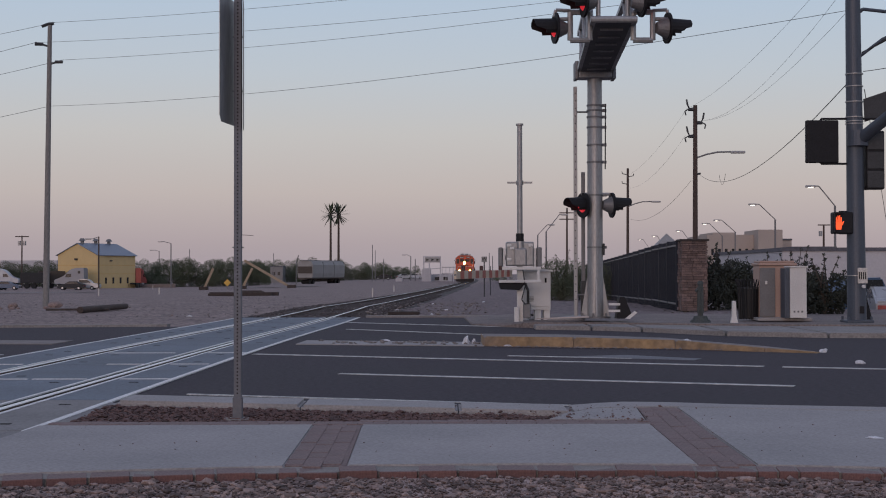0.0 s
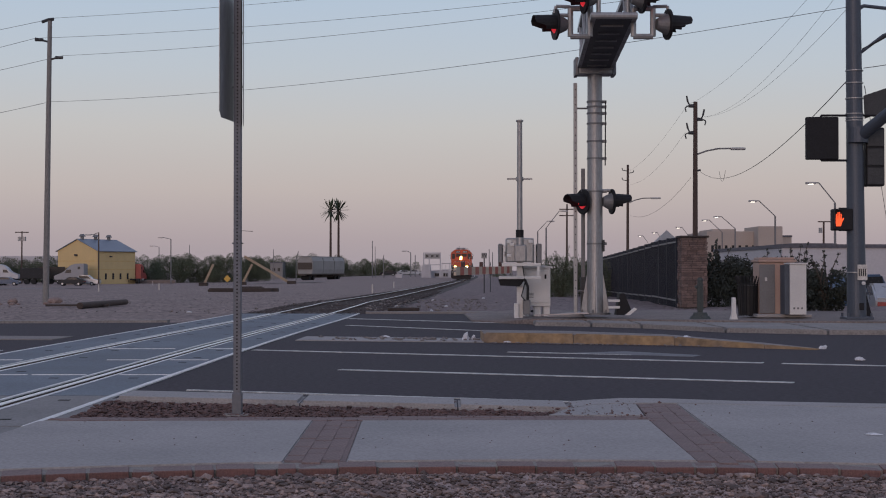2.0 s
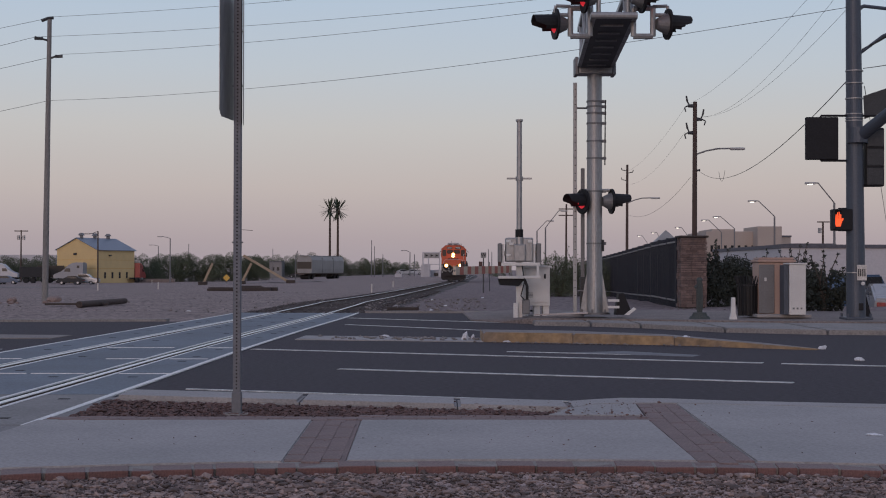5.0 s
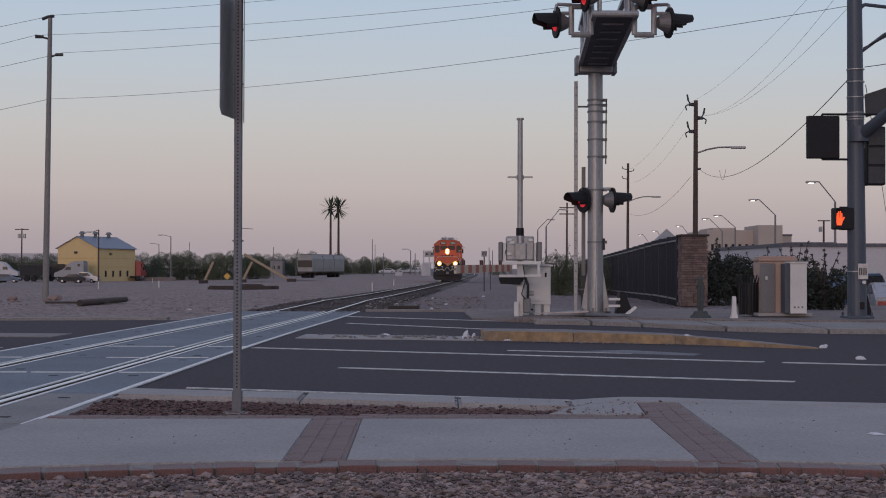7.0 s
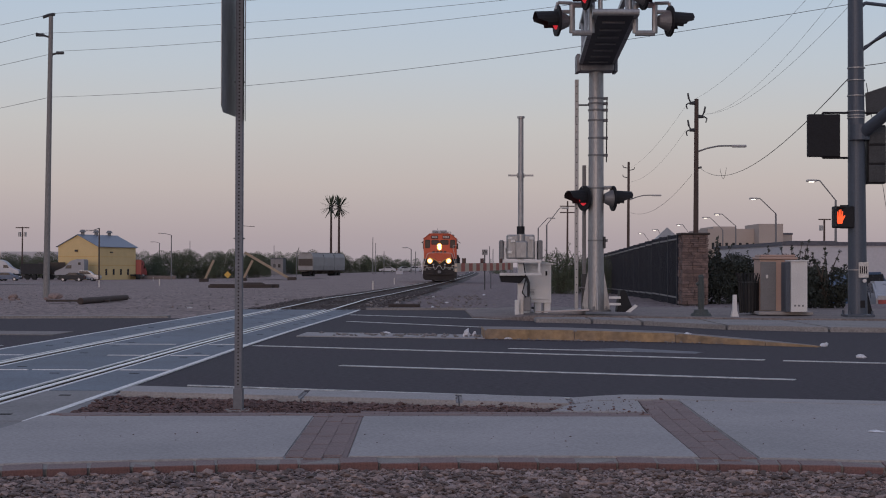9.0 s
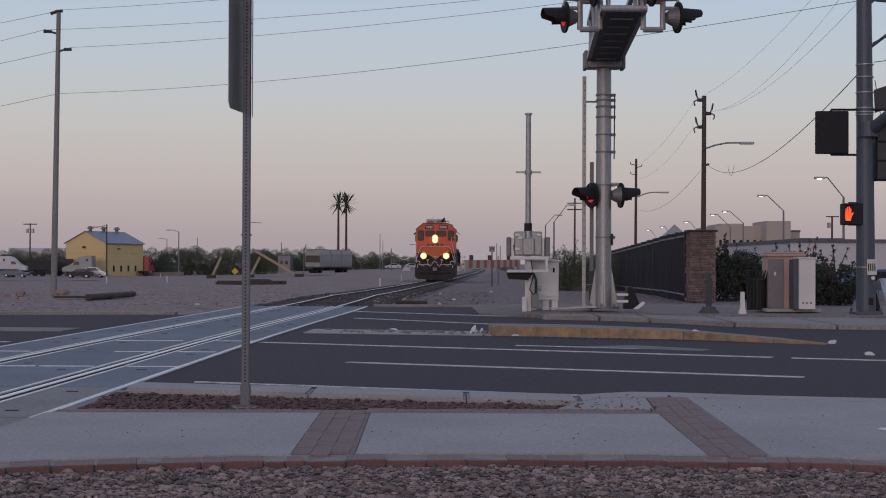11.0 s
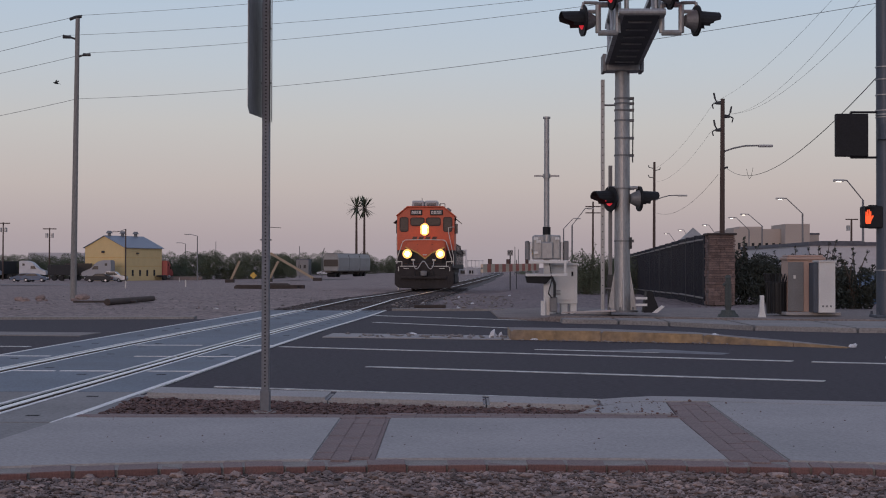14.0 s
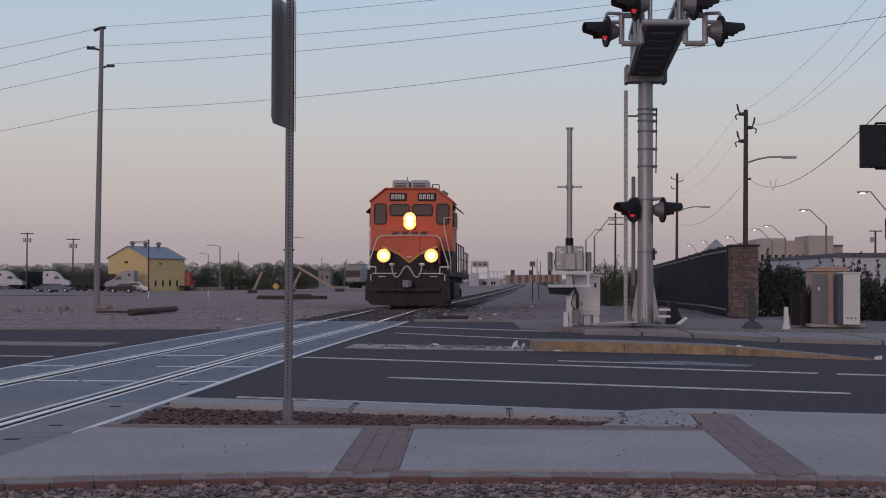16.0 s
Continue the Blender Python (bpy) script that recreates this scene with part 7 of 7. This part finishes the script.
def make_whistle_post():
    p = bearing(857, 451, 85)
    g = lie(p.x, 85) - 0.1
    th = thing("whistle_sign", p.x, 85, g, label="small white whistle sign lettered W on a dark post", category="sign")
    h = p.z - g
    bm = B()
    box(bm, -0.035, 0.035, -0.03, 0.03, 0, h, 0.01)
    part("post", bm, M["sign_back"], th)
    bm = B()
    box(bm, -0.16, 0.16, -0.065, -0.045, h - 0.16, h + 0.16, 0.01)
    pl = part("plate", bm, M["hopper_grey"], th)
    cu = bpy.data.curves.new("letter", "FONT")
    cu.body, cu.size, cu.align_x, cu.align_y, cu.extrude = "W", 0.30, "CENTER", "CENTER", 0.003
    cu.materials.append(M["black"])
    tx = new("letter", cu)
    tx.parent = th
    tx.matrix_basis = pose(0, -0.07, h, 90, 0, 0)
    for px, top in ((868, 460),):
        q = bearing(px, top, 88)
        t2 = thing("track_marker", q.x, 88, lie(q.x, 88) - 0.1, label="slim dark marker post beside the line", category="post", group="line markers")
        bm = B()
        rod(bm, (0, 0, 0), (0, 0, q.z - lie(q.x, 88)), 0.022, seg=8)
        part("post", bm, M["sign_back"], t2)


make_whistle_post()


def make_warning_sign():
    p = bearing(402, 492, 205)
    g = lie(p.x, 205) - 0.1
    th = thing("warning_sign", p.x, 205, g, label="small yellow diamond road sign on a thin post", category="sign")
    bm = B()
    rod(bm, (0, 0, 0), (0, 0, p.z - g + 0.4), 0.035, seg=8)
    part("post", bm, M["dull_galv"], th)
    bm = B()
    z = p.z - g
    prism(bm, [(0, z - 0.5), (0.5, z), (0, z + 0.5), (-0.5, z)], "y", -0.06, -0.04)
    part("plate", bm, M["sign_yellow"], th)


make_warning_sign()


def make_board():
    # fallen pale sheet beside the mast
    th = thing("fallen_board", 2.55, 31.0, 0.112, label="pale flat board lying on the dirt beside the mast", category="board")
    bm = B()
    prism(bm, [(-0.62, -0.1), (0.5, -0.22), (0.5, 0.3), (0.2, 0.34)], "z", 0.0, 0.025)
    for v in bm.verts:
        v.co.z += 0.06 * max(0.0, v.co.x + 0.2)
    part("sheet", bm, M["pale_board"], th)


make_board()


# far road across the view
vs, fs = [], []
for k in range(40):
    x = -160 + k * 6.0
    yc = 402 - 0.02 * x
    for dy in (-6, 6):
        y = yc + dy
        vs.append((x, y, lie(x, y) + 0.03))
for k in range(39):
    fs.append((2 * k, 2 * k + 2, 2 * k + 3, 2 * k + 1))
tagged(raw_ob("far_road", vs, fs, M["kerb"]), "pale dusty far road across the lots", "road", kind="structure")


# dusty vehicle track across the western lot
vs, fs = [], []
for k in range(40):
    x = -110 + k * 2.4
    for dy in (-9, 9):
        y = 200 - 0.05 * x + dy
        vs.append((x, y, lie(x, y) + 0.03))
for k in range(39):
    fs.append((2 * k, 2 * k + 2, 2 * k + 3, 2 * k + 1))
tagged(raw_ob("lot_track", vs, fs, M["kerb"]), "pale dusty vehicle track across the dirt lot", "road", kind="structure")


# ---- a bird crossing the sky ----
def make_bird():
    th = thing("bird", 2.05, 33.3, 0.5, label="small dark bird in flight across the sky", category="bird")
    bm = B()
    bmesh.ops.create_icosphere(bm, subdivisions=2, radius=1)
    for v in bm.verts:
        v.co = Vector((v.co.x * 0.085 * (1.0 if v.co.x < 0 else 1.15), v.co.y * 0.028, v.co.z * 0.028))
    prism(bm, [(0.06, -0.012), (0.15, -0.03), (0.15, 0.03), (0.06, 0.012)], "z", -0.004, 0.006)
    part("body", bm, M["black"], th)
    wings = []
    for s in (-1, 1):
        bm = B()
        prism(bm, [(-0.04, 0), (0.035, 0), (0.05, s * 0.09), (0.045, s * 0.15), (0.0, s * 0.10)], "z", -0.004, 0.004)
        wings.append((part("wing", bm, M["black"], th), s))
    return th, wings


bird, bird_wings = make_bird()


# ---- small stones, gravel and litter ----
def stones(name, label, spots, mat, seed, tall=0.7, sub=False):
    """Many small angular stones: (x, y, z, radius)."""
    rnd = np.random.RandomState(seed)
    base = np.array([(1, 0, 0), (-1, 0, 0), (0, 1, 0), (0, -1, 0), (0, 0, 1), (0, 0, -1), (0.6, 0.6, 0.55), (-0.6, 0.55, 0.6), (0.55, -0.6, 0.6), (-0.6, -0.6, 0.5)], float)
    tri = [(4, 6, 7), (4, 7, 9), (4, 9, 8), (4, 8, 6), (6, 0, 2), (6, 2, 7), (7, 2, 1), (7, 1, 9), (9, 1, 3), (9, 3, 8), (8, 3, 0), (8, 0, 6), (5, 2, 0), (5, 1, 2), (5, 3, 1), (5, 0, 3)]
    sp = np.array(spots)
    n = len(sp)
    v = base[None] * (sp[:, 3, None, None] * rnd.uniform(0.65, 1.3, (n, 10, 1)))
    v = v * np.stack([rnd.uniform(0.8, 1.5, n), rnd.uniform(0.7, 1.2, n), tall * rnd.uniform(0.6, 1.1, n)], 1)[:, None, :]
    a = rnd.uniform(0, 6.28, n)
    c, s = np.cos(a)[:, None], np.sin(a)[:, None]
    v = np.stack([v[..., 0] * c - v[..., 1] * s, v[..., 0] * s + v[..., 1] * c, v[..., 2]], -1) + sp[:, None, :3]
    vs = v.reshape(-1, 3).tolist()
    fs = (np.array(tri)[None] + 10 * np.arange(n)[:, None, None]).reshape(-1, 3).tolist()
    ob = raw_ob(name, vs, fs, mat)
    return tagged(ob, label, "gravel", kind="stuff")


rs = random.Random(3)
spots = []
for _ in range(21000):
    x = rs.uniform(-3.0, 3.0)
    y = rs.uniform(6.0, brick_line(x) - 0.02)
    r = min(0.032, 0.0065 * math.exp(rs.gauss(0.25, 0.5)))
    spots.append((x, y, 0.026 + r * 0.2 + rs.uniform(0, 0.008), r))
stones("gravel", "loose mixed brown and grey landscaping gravel", spots, M["pebble"], 1)
bm = B()
prism(bm, [(-3.4, -10), (6, -10), (6, brick_line(4.6) + 0.2), *[(x / 2, brick_line(x / 2) + 0.01) for x in range(9, -6, -1)], (-3.4, brick_line(-2.5))], "z", -0.05, 0.028)
tagged(mesh_ob("gravel_bed", bm, M["pebble"]), "earth and grit under the loose gravel", "ground", kind="structure")

spots = []
for _ in range(12000):
    x = rs.uniform(-2.64, 1.15)
    lo_y, hi_y = 10.03 if x < -0.85 else 10.17, gutter(x) - 0.64
    y = rs.uniform(lo_y, hi_y)
    if x > 0.72 + rs.gauss(0, 0.16):
        continue
    r = min(0.026, 0.0075 * math.exp(rs.gauss(0.2, 0.45)))
    spots.append((x, y, 0.03 + r * 0.3 + rs.uniform(0, 0.014), r))
stones("lava_gravel", "red-brown lava gravel in the planting strip", spots, M["lava"], 2)

spots = []
for _ in range(260):
    x = rs.gauss(0.85, 0.45)
    y = rs.uniform(10.0, 11.2)
    spots.append((x, y, 0.079, min(0.02, 0.004 * math.exp(rs.gauss(0.2, 0.6)))))
for _ in range(60):
    x = rs.uniform(-2.5, 2.6)
    spots.append((x, rs.uniform(8.0, 9.8), 0.077, rs.uniform(0.002, 0.006)))
stones("spilled_gravel", "scattered stones spilled on the pavement", spots, M["lava"], 4)

spots = []
for _ in range(9000):
    y = 36.2 + 60 * rs.random() ** 1.6
    x = rail_x(y) + rs.uniform(-1.75, 1.75)
    off = x - rail_x(y)
    if 0.63 < abs(off) < 0.75:
        continue
    spots.append((x, y, lie(x, y) - 0.055 - 0.03 * max(0, abs(off) - 1.4), rs.uniform(0.025, 0.06)))
stones("ballast_stones", "loose angular ballast stones along the track", spots, M["ballast"], 5)
spots = []
for _ in range(4500):
    y = 36.4 + 50 * rs.random() ** 1.8
    x = rs.uniform(-16, 9)
    spots.append((x, y, lie(x, y) - 0.02, 0.012 * math.exp(rs.gauss(0.1, 0.5))))
for _ in range(350):
    y = 36.4 + 22 * rs.random()
    x = rs.uniform(-2.2, 4.5)
    spots.append((x, y, lie(x, y) + 0.0, rs.uniform(0.02, 0.06)))
stones("dirt_stones", "scattered stones on the bare dirt", spots, M["kerb"], 6)
spots = []
for _ in range(70):
    u = rs.random()
    spots.append((-2.1 + 2.9 * u, 22.9 - 0.6 * u + rs.gauss(0, 0.3), 0.02, rs.uniform(0.015, 0.045)))
for _ in range(120):
    u = rs.random()
    spots.append((0.7 + 4.2 * u, 21.6 - 1.4 * u + rs.gauss(0, 0.05), 0.01, rs.uniform(0.01, 0.025)))
stones("median_grit", "grit and broken stones along the median", spots, M["kerb"], 7)


def litter(x, y, z, w, h, seed, label="crumpled pale litter lying on the ground"):
    bm = B()
    bmesh.ops.create_icosphere(bm, subdivisions=2, radius=1)
    for v in bm.verts:
        k = 1 + 0.7 * noise.noise(v.co * 2.3 + Vector((seed * 3.3, 1, 0)))
        v.co = Vector((v.co.x * w * k, v.co.y * w * 0.6 * k, max(-0.3, v.co.z) * h * k))
    ob = mesh_ob("litter", bm, M["litter"])
    ob.matrix_basis = pose(x, y, z + h * 0.28, 0, 0, seed * 57)
    tagged(ob, label, "litter", "litter")


for k, (x, y, z, w, h) in enumerate(((4.95, 17.45, 0, 0.07, 0.04), (0.34, 22.3, 0.01, 0.09, 0.11), (0.46, 22.4, 0.01, 0.06, 0.07), (-0.92, 23.2, 0.01, 0.09, 0.03), (5.17, 20.0, 0.0, 0.09, 0.05),
                                     (3.55, 21.4, 0.10, 0.1, 0.02), (0.95, 21.7, 0.0, 0.08, 0.03), (-1.35, 43.0, -0.05, 0.12, 0.10), (-1.9, 48, -0.1, 0.14, 0.08), (0.1, 45, -0.05, 0.1, 0.05),
                                     (-0.4, 60, -0.2, 0.14, 0.08), (1.7, 62, -0.15, 0.16, 0.08), (2.62, 8.95, 0.075, 0.07, 0.012), (-6.4, 37.0, 0, 0.12, 0.05), (-0.3, 38.2, 0, 0.1, 0.06), (4.4, 40, 0, 0.12, 0.06))):
    litter(x, y, z, w * (0.6 if y > 30 else 0.85), h * (0.6 if y > 30 else 0.8), k)
bm = B()
box(bm, -0.42, 0.42, -0.2, 0.2, 0, 0.09, 0.02)
ob = mesh_ob("steel_plate", bm, M["tie"])
ob.matrix_basis = pose(-1.05, 39.2, -0.02)
tagged(ob, "dark plate lying on the dirt beside the track", "plate")


# ---- brickwork of the near pavement ----
def make_bricks():
    # border course: whole bricks and halves on edge, their tops grey with dust
    kinds = []
    for half in (0.097, 0.047):
        bm = B()
        box(bm, -half, half, 0.0, 0.2, -0.06, 0.068, 0.006)
        for fc in bm.faces:
            fc.normal_update()
            fc.material_index = 1 if fc.normal.z > 0.8 else 0
        me = bpy.data.meshes.new("brick")
        bm.to_mesh(me)
        bm.free()
        me.materials.append(M["brick"])
        me.materials.append(M["paver"])
        kinds.append((half, me))
    x = -3.0
    while x < 3.4:
        half, me = kinds[0 if rs.random() < 0.55 else 1]
        x += half + 0.005
        ob = new("brick", me)
        ob.parent = pavement
        ob.matrix_basis = pose(x, brick_line(x) + rs.uniform(-0.006, 0.004), rs.uniform(-0.005, 0.004), rs.uniform(-1, 1), rs.uniform(-1, 1), math.degrees(-0.1 * (x - 0.5)) + rs.uniform(-0.8, 0.8))
        x += half + 0.005
    bm = B()
    box(bm, -0.0985, 0.0985, -0.0485, 0.0485, -0.03, 0.0725, 0.003)
    pv = part("paver", bm, M["paver"], pavement)
    pm = pv.data
    pv.matrix_basis = pose(-0.70, 9.76, 0, 0, 0, 90)

    def lay(x, y, turn):
        ob = new("paver", pm)
        ob.parent = pavement
        ob.matrix_basis = pose(x, y, rs.uniform(-0.002, 0.003), 0, 0, turn + rs.uniform(-0.6, 0.6))

    # two bands across the pavement, three bricks wide, and one course behind the slabs
    for c in range(3):
        for k in range(11):
            y = 7.88 + k * 0.2 - (0.1 if c % 2 else 0)
            if y < 9.78:
                lay(-0.70 + (c - 1) * 0.101 - 0.012 * (y - 8), y, 90)
        for k in range(18):
            y = 7.86 + k * 0.2 - (0.1 if c % 2 else 0)
            if y < 11.0:
                lay(1.49 + (y - 7.7) * 0.012 + 0.0065 * (y - 7.7) ** 2 + (c - 1) * 0.101, y, 88)
    x = -2.58
    while x < 1.32:
        for y in (9.88, 9.98, 10.08):
            if y < 10.03 or x > -0.75:
                lay(x + (0.1 if y < 9.9 or y > 10 else 0), y, 0)
        x += 0.2


make_bricks()


motions()
